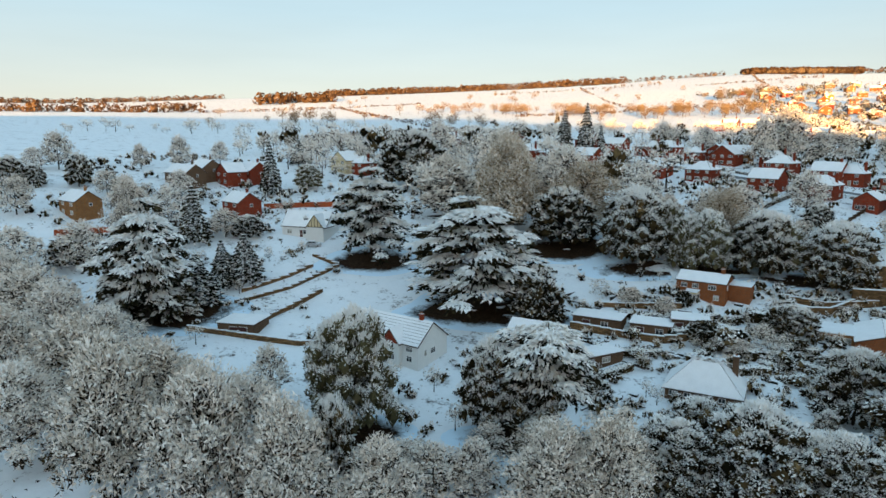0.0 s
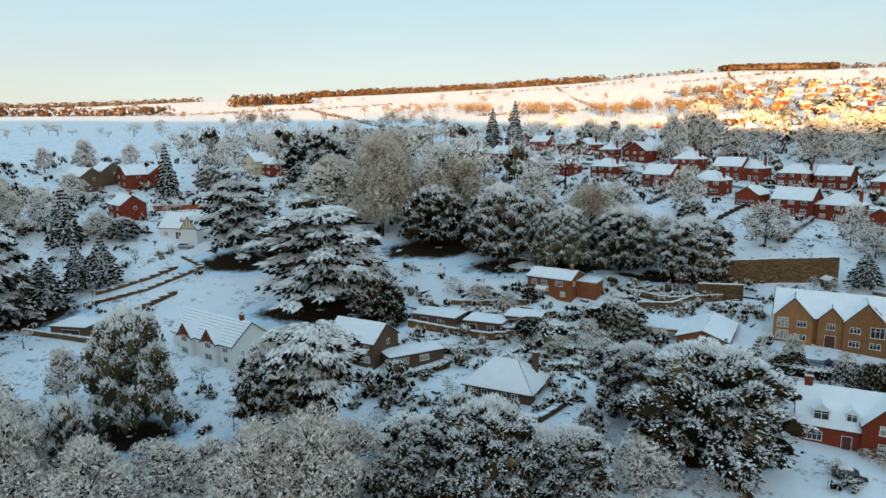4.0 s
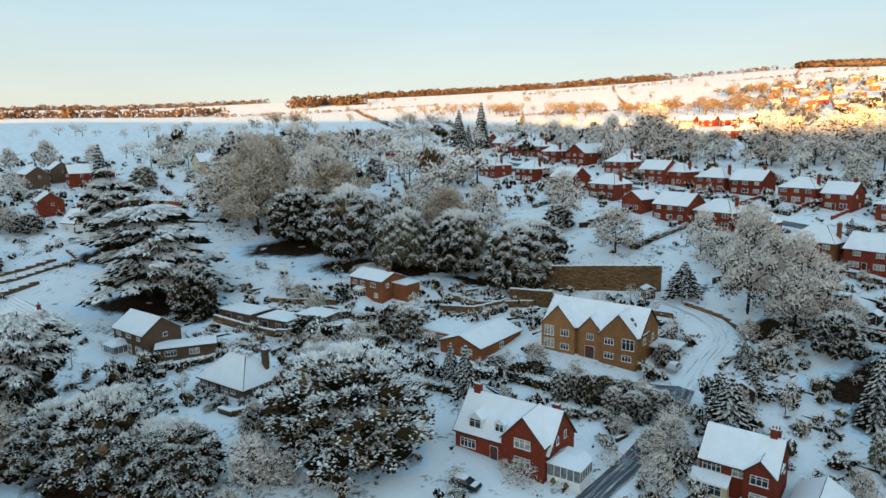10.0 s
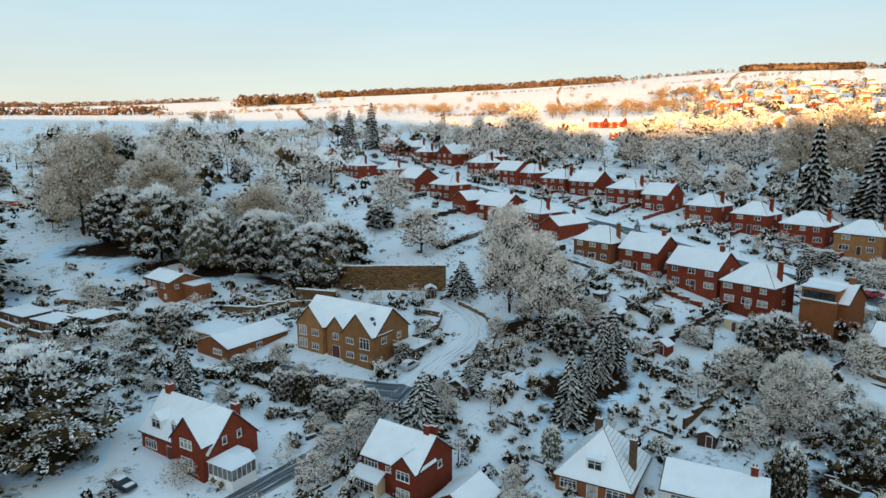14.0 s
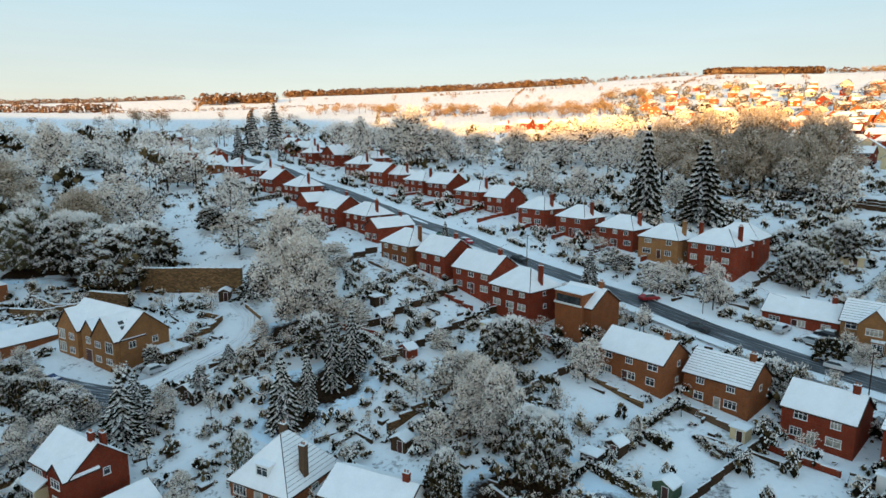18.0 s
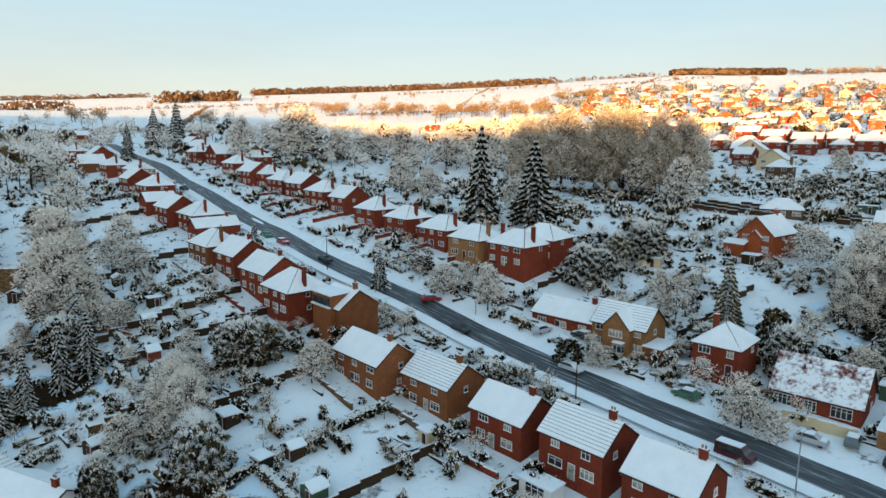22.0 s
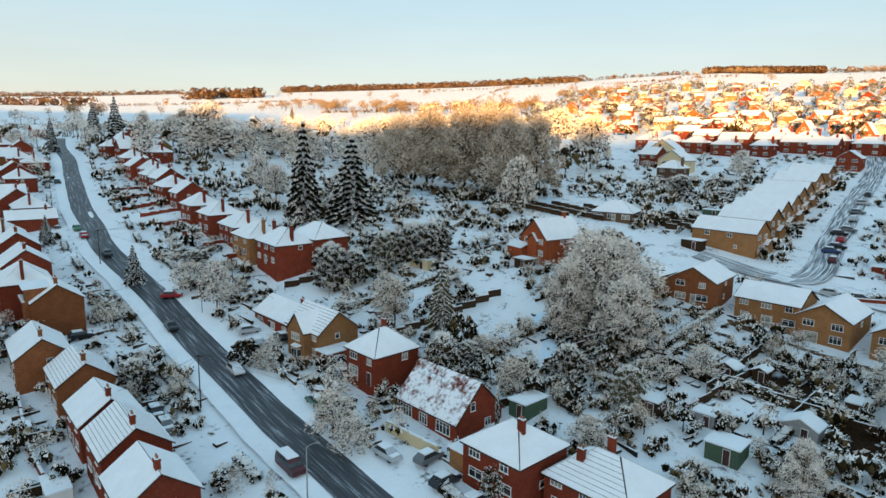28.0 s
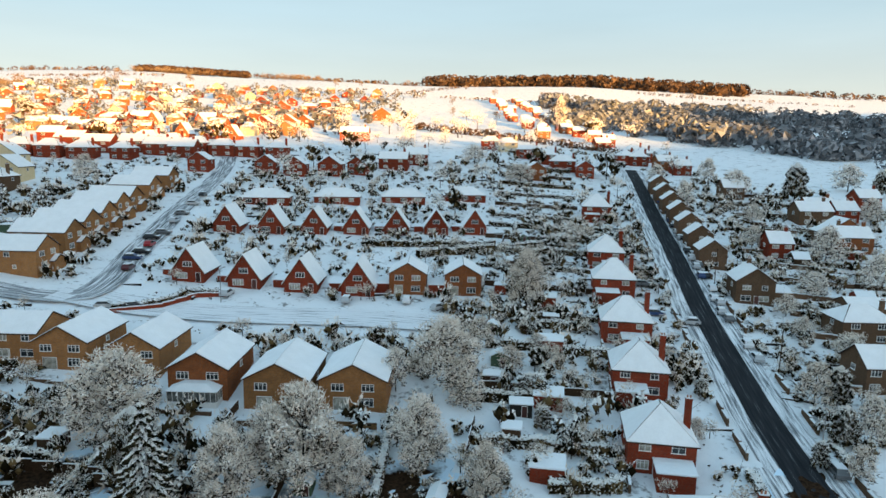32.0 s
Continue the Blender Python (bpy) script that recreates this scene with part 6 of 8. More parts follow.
tree("frost", -63.3, 119.2, 13.4, 15.2)
tree("frost", -42.6, 101.9, 9.8, 12.2, False)
tree("frost", -100.4, 144.9, 15.8, 15.6)
tree("frost", -18.5, 80.4, 11.3, 11.4)
tree("frost", -10.9, 80.4, 7.3, 9.1, False)
tree("frost", 3.5, 81.6, 5.8, 8.4, False)
tree("frost", 13.3, 80.4, 6.5, 9.8, False)
tree("ever", -14.9, 81.6, 13.8, 7.7)
tree("spruce", -62.8, 145.0, 21.0, 14.3)
tree("spruce", -73.8, 145.0, 18.4, 11.7)
tree("frost", -94.6, 168.8, 13.5, 16.4, False)
tree("frost", -107.9, 161.4, 14.4, 17.2, False)
tree("ever", -100.3, 171.2, 7.6, 13.6, False)
tree("frost", -64.1, 190.5, 8.4, 13.3, False)
tree("ever", -57.4, 190.5, 6.7, 11.7, False)
tree("ever", -144.8, 219.3, 10.3, 11.4, False)
tree("ever", -139.1, 222.3, 7.6, 9.6, False)
tree("frost", -128.7, 196.0, 11.9, 13.7, False)
tree("frost", -114.2, 222.0, 8.6, 11.5, False)
tree("frost", -90.9, 226.2, 9.7, 11.8, False)
tree("frost", -119.7, 260.7, 10.0, 9.0, False)
tree("frost", -95.6, 282.5, 9.6, 9.7, False)
tree("frost", -152.5, 244.9, 8.3, 10.5, False)
tree("frost", 21.1, 254.4, 21.6, 19.8, False)
tree("frost", -1.0, 287.8, 20.7, 19.8, False)
tree("frost", -35.1, 283.8, 10.8, 12.2, False)
tree("frost", 77.4, 189.7, 14.9, 14.9, False)
tree("frost", 65.8, 189.8, 13.3, 11.6, False)
tree("frost", 87.4, 189.7, 14.9, 14.9, False)
tree("frost", 110.9, 198.4, 13.9, 14.0, False)
tree("frost", 76.0, 254.4, 9.8, 13.2, False)
tree("ever", 28.6, 79.7, 7.3, 9.8, False)
tree("frost", -1.3, 79.8, 8.1, 12.2, False)
tree("frost", 4.2, 80.9, 8.2, 9.2, False)
tree("frost", 6.7, 90.4, 5.0, 6.8, False)
tree("gold", -17.2, 103.5, 16.9, 14.5)
tree("ever", 13.5, 97.2, 15.1, 12.7)
tree("goldfrost", 18.7, 190.1, 30.4, 25.1)
tree("frost", 36.3, 198.8, 24.9, 22.6)
tree("frost", 1.9, 211.5, 19.2, 24.0)
tree("frost", 53.8, 188.7, 13.2, 13.2, False)
tree("frost", 96.4, 173.6, 10.7, 12.2, False)
tree("frost", 101.1, 116.4, 5.4, 5.2, False)
tree("ever", 106.3, 106.9, 4.6, 4.8, False)
tree("ever", 112.2, 107.2, 4.1, 5.3, False)
tree("ever", 118.3, 102.7, 4.9, 6.5, False)
tree("ever", 115.2, 105.7, 4.5, 4.8, False)
tree("frost", 142.7, 167.1, 11.3, 10.5, False)
tree("ever", 109.0, 188.2, 7.4, 10.7, False)
tree("ever", 124.1, 118.8, 4.4, 4.2, False)
tree("frost", 132.2, 105.6, 5.0, 5.7, False)
tree("frost", 120.0, 94.6, 5.5, 6.9, False)
tree("frost", 116.2, 84.2, 5.8, 6.2, False)
tree("frost", 182.8, 109.4, 5.6, 7.9, False)
tree("frost", 182.6, 96.1, 7.2, 7.7, False)
tree("ever", 179.3, 85.0, 7.5, 5.2, False)
tree("frost", 143.3, 86.6, 5.0, 4.7, False)
tree("gold", 149.2, 93.7, 6.2, 4.1, False)
tree("frost", 106.0, 108.3, 4.1, 4.9, False)
tree("ever", 108.8, 106.0, 5.0, 4.8, False)
tree("ever", 115.7, 101.1, 4.8, 5.5, False)
tree("frost", 252.9, 305.2, 17.5, 22.9, False)
tree("frost", 315.8, 356.9, 18.8, 29.6, False)
tree("frost", 204.2, 293.3, 14.5, 17.2, False)
tree("frost", 169.9, 325.8, 13.5, 16.4, False)
tree("frost", 124.4, 362.0, 12.0, 15.3, False)
tree("frost", 115.2, 348.2, 15.9, 17.7, False)
tree("frost", 207.1, 228.1, 12.2, 12.3, False)
tree("frost", 217.2, 215.1, 11.6, 11.6, False)
tree("frost", 150.4, 156.5, 7.0, 11.1, False)
tree("ever", 158.9, 133.4, 3.7, 5.9, False)
tree("frost", 156.5, 134.5, 3.6, 5.9, False)
tree("ever", 154.3, 120.2, 8.6, 10.5, False)
tree("frost", 143.9, 158.7, 8.4, 11.1, False)
tree("frost", 122.5, 171.4, 11.8, 16.2, False)
tree("ever", 218.0, 156.6, 4.3, 7.1, False)
tree("frost", 201.7, 292.2, 19.2, 19.6, False)
tree("frost", 225.0, 326.3, 17.4, 24.5, False)
tree("frost", 254.8, 322.5, 19.8, 26.9, False)
tree("goldfrost", 252.0, 247.0, 24.0, 24.0)
tree("frost", 293.0, 205.4, 15.8, 14.1, False)
tree("frost", 323.5, 284.7, 22.0, 21.3, False)
tree("ever", 343.4, 223.0, 7.4, 9.3, False)
tree("frost", 285.8, 120.3, 4.3, 5.2, False)
tree("ever", 283.7, 116.3, 5.2, 6.0, False)
tree("frost", 301.0, 131.9, 4.8, 7.0, False)
tree("ever", 289.3, 86.3, 4.8, 6.0, False)
tree("frost", 283.0, 238.8, 16.9, 15.2, False)
tree("frost", 294.3, 229.6, 22.6, 14.7)
tree("frost", 320.0, 114.6, 5.9, 6.6, False)
tree("ever", 288.6, 97.3, 8.1, 0.8, False)
tree("frost", 255.3, 291.6, 20.3, 18.4, False)
tree("frost", 237.6, 271.0, 20.8, 19.0, False)
tree("frost", 221.6, 293.7, 15.7, 18.3, False)
tree("frost", 172.5, 302.8, 14.8, 16.2, False)
tree("frost", 367.1, 78.0, 8.2, 6.3)
tree("frost", 407.5, 98.8, 6.5, 6.3, False)
tree("frost", 386.4, 95.8, 7.6, 5.5, False)
tree("frost", 416.7, 93.1, 3.3, 5.3, False)
tree("ever", 398.5, 75.0, 3.6, 3.4, False)
tree("frost", 400.2, 68.9, 3.5, 3.3, False)
tree("ever", 346.6, 94.1, 10.2, 7.6)
tree("frost", 549.3, 143.5, 10.4, 8.3, False)
tree("frost", 521.3, 104.0, 6.8, 8.4, False)
tree("frost", 477.5, 74.5, 5.2, 6.3, False)
tree("frost", 636.6, 119.9, 11.9, 14.4, False)
tree("frost", 578.7, 91.8, 9.5, 9.5, False)
tree("ever", 428.7, 66.8, 3.0, 2.9, False)
tree("frost", 462.5, 56.4, 6.6, 7.5, False)
tree("ever", 444.2, 51.5, 6.9, 5.6, False)
tree("frost", 435.4, 43.5, 7.9, 5.9, False)
tree("frost", 423.3, 40.8, 5.7, 4.5, False)
tree("ever", 423.1, 45.7, 4.2, 3.1, False)
tree("frost", 468.4, 67.1, 4.8, 5.8, False)
tree("frost", 494.7, 75.6, 6.9, 8.2, False)
tree("frost", 609.8, 168.9, 10.2, 10.3, False)
tree("frost", 575.6, 172.9, 9.6, 9.7, False)
tree("frost", 545.0, 115.9, 7.6, 7.5, False)
tree("ever", 632.5, 105.9, 11.3, 9.1, False)
tree("frost", 415.7, 60.2, 3.6, 3.4, False)
tree("frost", -42.6, 78.1, 23.3, 16.9)
tree("frost", -29.6, 75.0, 21.9, 15.6)
tree("frost", -18.7, 72.1, 19.2, 13.7)
tree("frost", -7.7, 72.0, 13.9, 12.3)
tree("frost", 12.8, 71.9, 15.7, 13.7)
tree("frost", 19.7, 71.8, 17.1, 13.7)
tree("spruce", 85.6, 110.5, 7.9, 4.8, False)
tree("spruce", 129.4, 102.3, 8.3, 7.2, False)
tree("spruce", 136.7, 109.7, 6.1, 5.9, False)
shrub(26.7, 112.6, 5.5, 6.2, label="clipped evergreen dome capped with snow")
shrub(22.9, 109.3, 5.1, 5.2, label="clipped evergreen dome capped with snow")
shrub(22.5, 142.5, 9.0, 12.8, kind="ever", label="dense evergreen garden bush loaded with snow")
shrub(38.6, 156.0, 5.0, 7.6, kind="frost", label="leafless garden shrub white with frost")
shrub(44.5, 150.6, 4.8, 7.4, kind="frost", label="leafless garden shrub white with frost")
shrub(50.7, 144.2, 4.6, 6.4, kind="frost", label="leafless garden shrub white with frost")
shrub(55.9, 147.5, 4.1, 5.5, kind="ever", label="dense evergreen garden bush loaded with snow")
shrub(71.3, 133.5, 6.9, 8.9, kind="ever", label="dense evergreen garden bush loaded with snow")
shrub(64.3, 126.7, 6.6, 9.7, kind="frost", label="leafless garden shrub white with frost")
shrub(54.0, 129.2, 5.5, 11.0, kind="ever", label="dense evergreen garden bush loaded with snow")
shrub(57.9, 122.1, 4.0, 6.8, kind="frost", label="leafless garden shrub white with frost")
shrub(74.2, 142.2, 5.7, 6.3, kind="frost", label="leafless garden shrub white with frost")
shrub(40.4, 106.7, 2.4, 2.6, label="clipped evergreen dome capped with snow")
shrub(43.6, 104.3, 2.4, 2.6, label="clipped evergreen dome capped with snow")
shrub(47.1, 101.8, 2.3, 2.5, label="clipped evergreen dome capped with snow")
shrub(57.2, 91.1, 7.1, 5.2, kind="ever", label="dense evergreen garden bush loaded with snow")
shrub(61.7, 79.6, 8.4, 9.7, kind="frost", label="leafless garden shrub white with frost")
shrub(107.3, 110.4, 5.0, 5.2, kind="frost", label="leafless garden shrub white with frost")
shrub(111.7, 106.2, 5.4, 5.6, kind="ever", label="dense evergreen garden bush loaded with snow")
shrub(117.6, 104.9, 5.3, 5.9, kind="frost", label="leafless garden shrub white with frost")
shrub(120.6, 103.2, 4.7, 4.9, kind="ever", label="dense evergreen garden bush loaded with snow")
shrub(100.3, 114.1, 3.7, 6.4, kind="ever", label="dense evergreen garden bush loaded with snow")
shrub(95.7, 86.3, 1.8, 2.5, kind="frost", label="leafless garden shrub white with frost")
shrub(97.5, 83.5, 3.6, 7.3, kind="frost", label="leafless garden shrub white with frost")
shrub(113.7, 97.6, 3.5, 3.7, kind="frost", label="leafless garden shrub white with frost")
shrub(57.2, 125.1, 4.9, 8.6, label="clipped evergreen dome capped with snow")
shrub(65.7, 118.9, 3.9, 6.0, label="clipped evergreen dome capped with snow")
shrub(72.1, 116.2, 4.3, 6.6, kind="ever", label="dense evergreen garden bush loaded with snow")
shrub(80.3, 113.3, 4.9, 6.4, label="clipped evergreen dome capped with snow")
shrub(70.6, 124.4, 3.6, 5.9, kind="ever", label="dense evergreen garden bush loaded with snow")
shrub(66.3, 123.6, 5.3, 8.1, kind="frost", label="leafless garden shrub white with frost")
shrub(74.5, 130.8, 7.7, 8.9, kind="ever", label="dense evergreen garden bush loaded with snow")
shrub(104.4, 106.2, 6.3, 4.0, kind="ever", label="dense evergreen garden bush loaded with snow")
shrub(108.5, 104.9, 6.2, 4.4, kind="ever", label="dense evergreen garden bush loaded with snow")
shrub(112.8, 102.2, 5.4, 4.8, kind="ever", label="dense evergreen garden bush loaded with snow")
shrub(116.6, 101.1, 5.1, 5.1, kind="ever", label="dense evergreen garden bush loaded with snow")
shrub(97.7, 113.2, 3.7, 6.3, kind="ever", label="dense evergreen garden bush loaded with snow")
shrub(93.5, 117.1, 3.3, 5.5, kind="ever", label="dense evergreen garden bush loaded with snow")
shrub(120.6, 97.3, 6.1, 6.3, kind="frost", label="leafless garden shrub white with frost")
shrub(123.0, 101.6, 4.3, 5.7, kind="frost", label="leafless garden shrub white with frost")
shrub(116.9, 91.4, 5.8, 6.0, kind="frost", label="leafless garden shrub white with frost")
shrub(110.7, 88.8, 3.7, 4.9, kind="frost", label="leafless garden shrub white with frost")
shrub(167.8, 117.2, 3.8, 5.5, kind="frost", label="leafless garden shrub white with frost")
shrub(177.4, 119.7, 4.3, 6.7, kind="frost", label="leafless garden shrub white with frost")
shrub(191.2, 116.8, 8.5, 10.3, kind="ever", label="dense evergreen garden bush loaded with snow")
shrub(181.8, 109.3, 6.8, 9.0, kind="frost", label="leafless garden shrub white with frost")
shrub(160.3, 127.2, 7.1, 7.1, kind="frost", label="leafless garden shrub white with frost")
shrub(174.3, 106.1, 4.0, 7.7, kind="frost", label="leafless garden shrub white with frost")
shrub(178.9, 84.9, 7.9, 6.3, kind="ever", label="dense evergreen garden bush loaded with snow")
shrub(59.4, 91.3, 3.9, 4.3, kind="frost", label="leafless garden shrub white with frost")
shrub(64.3, 80.9, 5.2, 7.0, kind="frost", label="leafless garden shrub white with frost")
shrub(70.9, 79.5, 4.3, 6.1, kind="frost", label="leafless garden shrub white with frost")
shrub(89.2, 82.3, 3.0, 4.6, kind="frost", label="leafless garden shrub white with frost")
shrub(98.1, 84.2, 3.5, 6.3, kind="frost", label="leafless garden shrub white with frost")
shrub(282.2, 121.1, 8.9, 8.5, kind="ever", label="dense evergreen garden bush loaded with snow")
shrub(265.8, 98.1, 9.0, 7.9, kind="frost", label="leafless garden shrub white with frost")
shrub(269.3, 94.6, 5.3, 6.7, kind="frost", label="leafless garden shrub white with frost")
shrub(245.3, 118.3, 4.6, 7.2, kind="ever", label="dense evergreen garden bush loaded with snow")
shrub(249.9, 115.7, 4.5, 6.0, kind="frost", label="leafless garden shrub white with frost")
shrub(231.2, 108.2, 6.5, 8.7, kind="ever", label="dense evergreen garden bush loaded with snow")
shrub(259.2, 136.3, 5.3, 7.1, kind="frost", label="leafless garden shrub white with frost")
shrub(289.6, 123.5, 5.6, 9.0, kind="frost", label="leafless garden shrub white with frost")
shrub(302.6, 129.6, 7.0, 6.3, kind="frost", label="leafless garden shrub white with frost")
shrub(299.4, 113.4, 7.0, 7.2, kind="ever", label="dense evergreen garden bush loaded with snow")
shrub(306.8, 157.6, 9.0, 12.0, kind="frost", label="leafless garden shrub white with frost")
shrub(280.7, 105.4, 6.8, 6.9, kind="ever", label="dense evergreen garden bush loaded with snow")
shrub(291.0, 108.9, 6.9, 8.0, kind="frost", label="leafless garden shrub white with frost")
shrub(300.4, 95.3, 6.0, 6.8, kind="frost", label="leafless garden shrub white with frost")
shrub(269.6, 118.7, 6.7, 9.0, kind="ever", label="dense evergreen garden bush loaded with snow")
shrub(264.3, 107.9, 6.1, 7.3, kind="frost", label="leafless garden shrub white with frost")
shrub(396.9, 100.4, 8.9, 11.0, kind="frost", label="leafless garden shrub white with frost")
shrub(392.5, 86.1, 5.9, 7.9, kind="frost", label="leafless garden shrub white with frost")
shrub(379.6, 80.8, 6.1, 7.0, kind="frost", label="leafless garden shrub white with frost")
shrub(404.0, 82.6, 4.1, 7.4, kind="ever", label="dense evergreen garden bush loaded with snow")
shrub(407.5, 91.3, 4.5, 7.0, kind="frost", label="leafless garden shrub white with frost")
shrub(390.9, 69.0, 4.3, 6.1, kind="frost", label="leafless garden shrub white with frost")
shrub(383.3, 69.9, 4.1, 5.8, kind="ever", label="dense evergreen garden bush loaded with snow")
shrub(403.7, 75.1, 3.9, 5.2, kind="frost", label="leafless garden shrub white with frost")
shrub(404.8, 100.4, 7.0, 9.4, kind="frost", label="leafless garden shrub white with frost")


# ---------------------------------------------------------------- walls, hedges, fences, sheds
def along(pts, step):
    """Points and directions at even steps along a line on the ground."""
    out = []
    for (x0, y0), (x1, y1) in zip(pts, pts[1:]):
        ln = math.hypot(x1 - x0, y1 - y0)
        n = max(1, int(ln / step))
        out += [(x0 + (x1 - x0) * i / n, y0 + (y1 - y0) * i / n, math.degrees(math.atan2(y1 - y0, x1 - x0)), ln / n) for i in range(n)]
    return out


def stone_wall(pts, h, t=0.4, mat=None, label="old stone garden wall capped with snow", cap=True):
    """A wall of short lengths that step with the ground."""
    ob = thing("garden_wall", pose(*pts[0], ground(*pts[0])), label, "wall", "garden walls")
    base = Vector((*pts[0], ground(*pts[0])))
    g, c = Geo(), Geo()
    for x, y, a, ln in along(pts, 2.2):
        u = Vector((math.cos(radians(a)), math.sin(radians(a)), 0))
        v = Vector((-u.y, u.x, 0)) * t / 2
        p = Vector((x, y, ground(x, y))) - base
        q = p + u * (ln + 0.05)
        z1 = max(ground(x, y), ground(x + u.x * ln, y + u.y * ln)) - base.z + h
        for lo, hi, gg, e in ((p.z - 2, z1, g, 0), (z1, z1 + 0.16, c, 0.05)):
            vv = v * (1 + e)
            n = len(gg.v)
            gg.v += [(*(p - vv).xy, lo), (*(q - vv).xy, lo), (*(q + vv).xy, lo), (*(p + vv).xy, lo), (*(p - vv).xy, hi), (*(q - vv).xy, hi), (*(q + vv).xy, hi), (*(p + vv).xy, hi)]
            for k in ((3, 2, 1, 0), (4, 5, 6, 7), (0, 1, 5, 4), (1, 2, 6, 5), (2, 3, 7, 6), (3, 0, 4, 7)):
                gg.f.append(tuple(n + i for i in k))
                gg.m.append(0)
    part("masonry", g, mat or WALLSTONE, ob)
    if cap:
        part("snow_cap", c, SNOW, ob)
    return ob


def hedge(pts, h=1.4, w=1.1, seed=0, label="clipped evergreen hedge with a thick snow top"):
    """A hedge of leafy pieces with snow on top."""
    rng, g = random.Random(seed + int(pts[0][0] * 3)), Geo()
    base = Vector((*pts[0], ground(*pts[0])))
    for x, y, a, ln in along(pts, 0.8):
        u = Vector((math.cos(radians(a)), math.sin(radians(a)), 0))
        v = Vector((-u.y, u.x, 0))
        hh = h * (0.95 + 0.4 * noise.noise(Vector((x * 0.4, y * 0.4, 7))))
        for i in range(70):
            s, r, z = rng.random(), rng.uniform(-1, 1), rng.random()
            top = rng.random() < 0.42
            if top:
                off = Vector((0, 0, hh)) + v * r * w * 0.5 - Vector((0, 0, abs(r) * 0.18))
                nn = (Vector((0, 0, 1.4)) + rand_dir(rng) * 0.6).normalized()
            else:
                off = v * w * 0.5 * (1 if r > 0 else -1) + Vector((0, 0, z * hh))
                nn = (v * (1 if r > 0 else -1) + rand_dir(rng) * 0.7).normalized()
            p = Vector((x, y, ground(x, y))) - base + u * s * ln + off
            leaf(g, p + rand_dir(rng) * 0.12, nn, 0.26, rng, 0 if top or rng.random() < 0.25 else 1)
        p = Vector((x, y, ground(x, y) - 0.3)) - base
        q = p + u * ln
        vv = v * w * 0.34
        zt = Vector((0, 0, hh * 0.8 + 0.3))
        g.face([p - vv, q - vv, q - vv + zt, p - vv + zt], 1)
        g.face([q + vv, p + vv, p + vv + zt, q + vv + zt], 1)
        g.face([p - vv + zt, q - vv + zt, q + vv + zt, p + vv + zt], 0)
    ob = new("hedge", g.mesh("hedge", [LEAFSNOW, GREEN]))
    ob.location = base
    return tagged(ob, label, "hedge", "garden hedges")


FENCE_MESH = {}


def fence(pts, h=1.6, mat=None, label="weathered timber panel fence topped with snow"):
    """Panels between posts, stepping with the ground."""
    mat = mat or WOODWORK
    ob = thing("fence", pose(*pts[0], ground(*pts[0])), label, "fence", "garden fences")
    for x, y, a, ln in along(pts, 3.2):
        key = (round(ln, 1), h, mat.name)
        if key not in FENCE_MESH:
            g = Geo()
            g.box(0, -0.06, -0.6, 0.12, 0.06, h + 0.12)
            g.box(0.12, -0.03, 0.05, ln, 0.03, h + 0.02)
            g.box(0.0, -0.07, h + 0.02, ln, 0.07, h + 0.13, 1)
            FENCE_MESH[key] = g.mesh("panel", [mat, SNOW])
        part("panel", FENCE_MESH[key], None, ob, at=pose(x - pts[0][0], y - pts[0][1], max(ground(x, y), ground(x + ln * math.cos(radians(a)), y + ln * math.sin(radians(a)))) - ground(*pts[0]) - 0.1, 0, 0, a))
    return ob


GREENWOOD = mat_plain("green_painted_timber", (0.05, 0.09, 0.06), (0.1, 0.14, 0.09), 3.0, 0.8, 0.2)


def shed(x, y, rot, w=2.6, d=2.2, h=2.0, wall=None, label="small timber garden shed with a snowy roof", flat=False):
    wall = wall or WOODWORK
    ob = thing("shed", pose(x, y, ground(x, y), 0, 0, rot), label, "shed", "garden sheds")
    g = Geo()
    g.box(-w / 2, 0, -0.8, w / 2, d, h)
    if not flat:
        for s in (-1, 1):
            g.face([(-w / 2, 0 if s > 0 else d, h), (w / 2, 0 if s > 0 else d, h), (0, 0 if s > 0 else d, h + w * 0.25)][::s])
    part("shed_wall", g, wall, ob)
    g = Geo()
    for p in roof_planes("f" if flat else "G", w, d, h, w * 0.25, 0.2, 1):
        g.slab([(a, b, c + 0.1) for a, b, c in p], 0.2)
    part("shed_roof", g, SNOW, ob)
    door(ob, pose(w * 0.15, -0.03, 0), 0.8, h * 0.88)
    HOUSES.append((x, y, max(w, d) * 0.7))
    return ob


def back(rot):
    """Unit vector that points out of a front wall laid at rot."""
    return Vector((math.sin(radians(rot)), -math.cos(radians(rot)), 0))


# plots behind the houses on the near side of the main road
o = back(-48)
for i, (x, y) in enumerate(((248.1, 80.9), (236.4, 87.0), (226.0, 95.9), (215.6, 104.4), (205.0, 117.7), (196.7, 123.8), (189.4, 134.9), (180.6, 143.4), (171.0, 153.2), (160.1, 166.8), (145.2, 188.9), (133.9, 204.4), (120.0, 223.0))):
    ln = (22, 26, 30, 28, 33, 36, 30, 34, 20, 26, 24, 26, 24)[i]
    p, q = (x + o.x * 1.0, y + o.y * 1.0), (x + o.x * ln, y + o.y * ln)
    if i in (0, 3, 8, 10, 12):
        hedge([p, q], 1.5, 1.2, i)
    elif i == 5:
        stone_wall([p, q], 1.0)
    else:
        fence([p, q], 1.5)
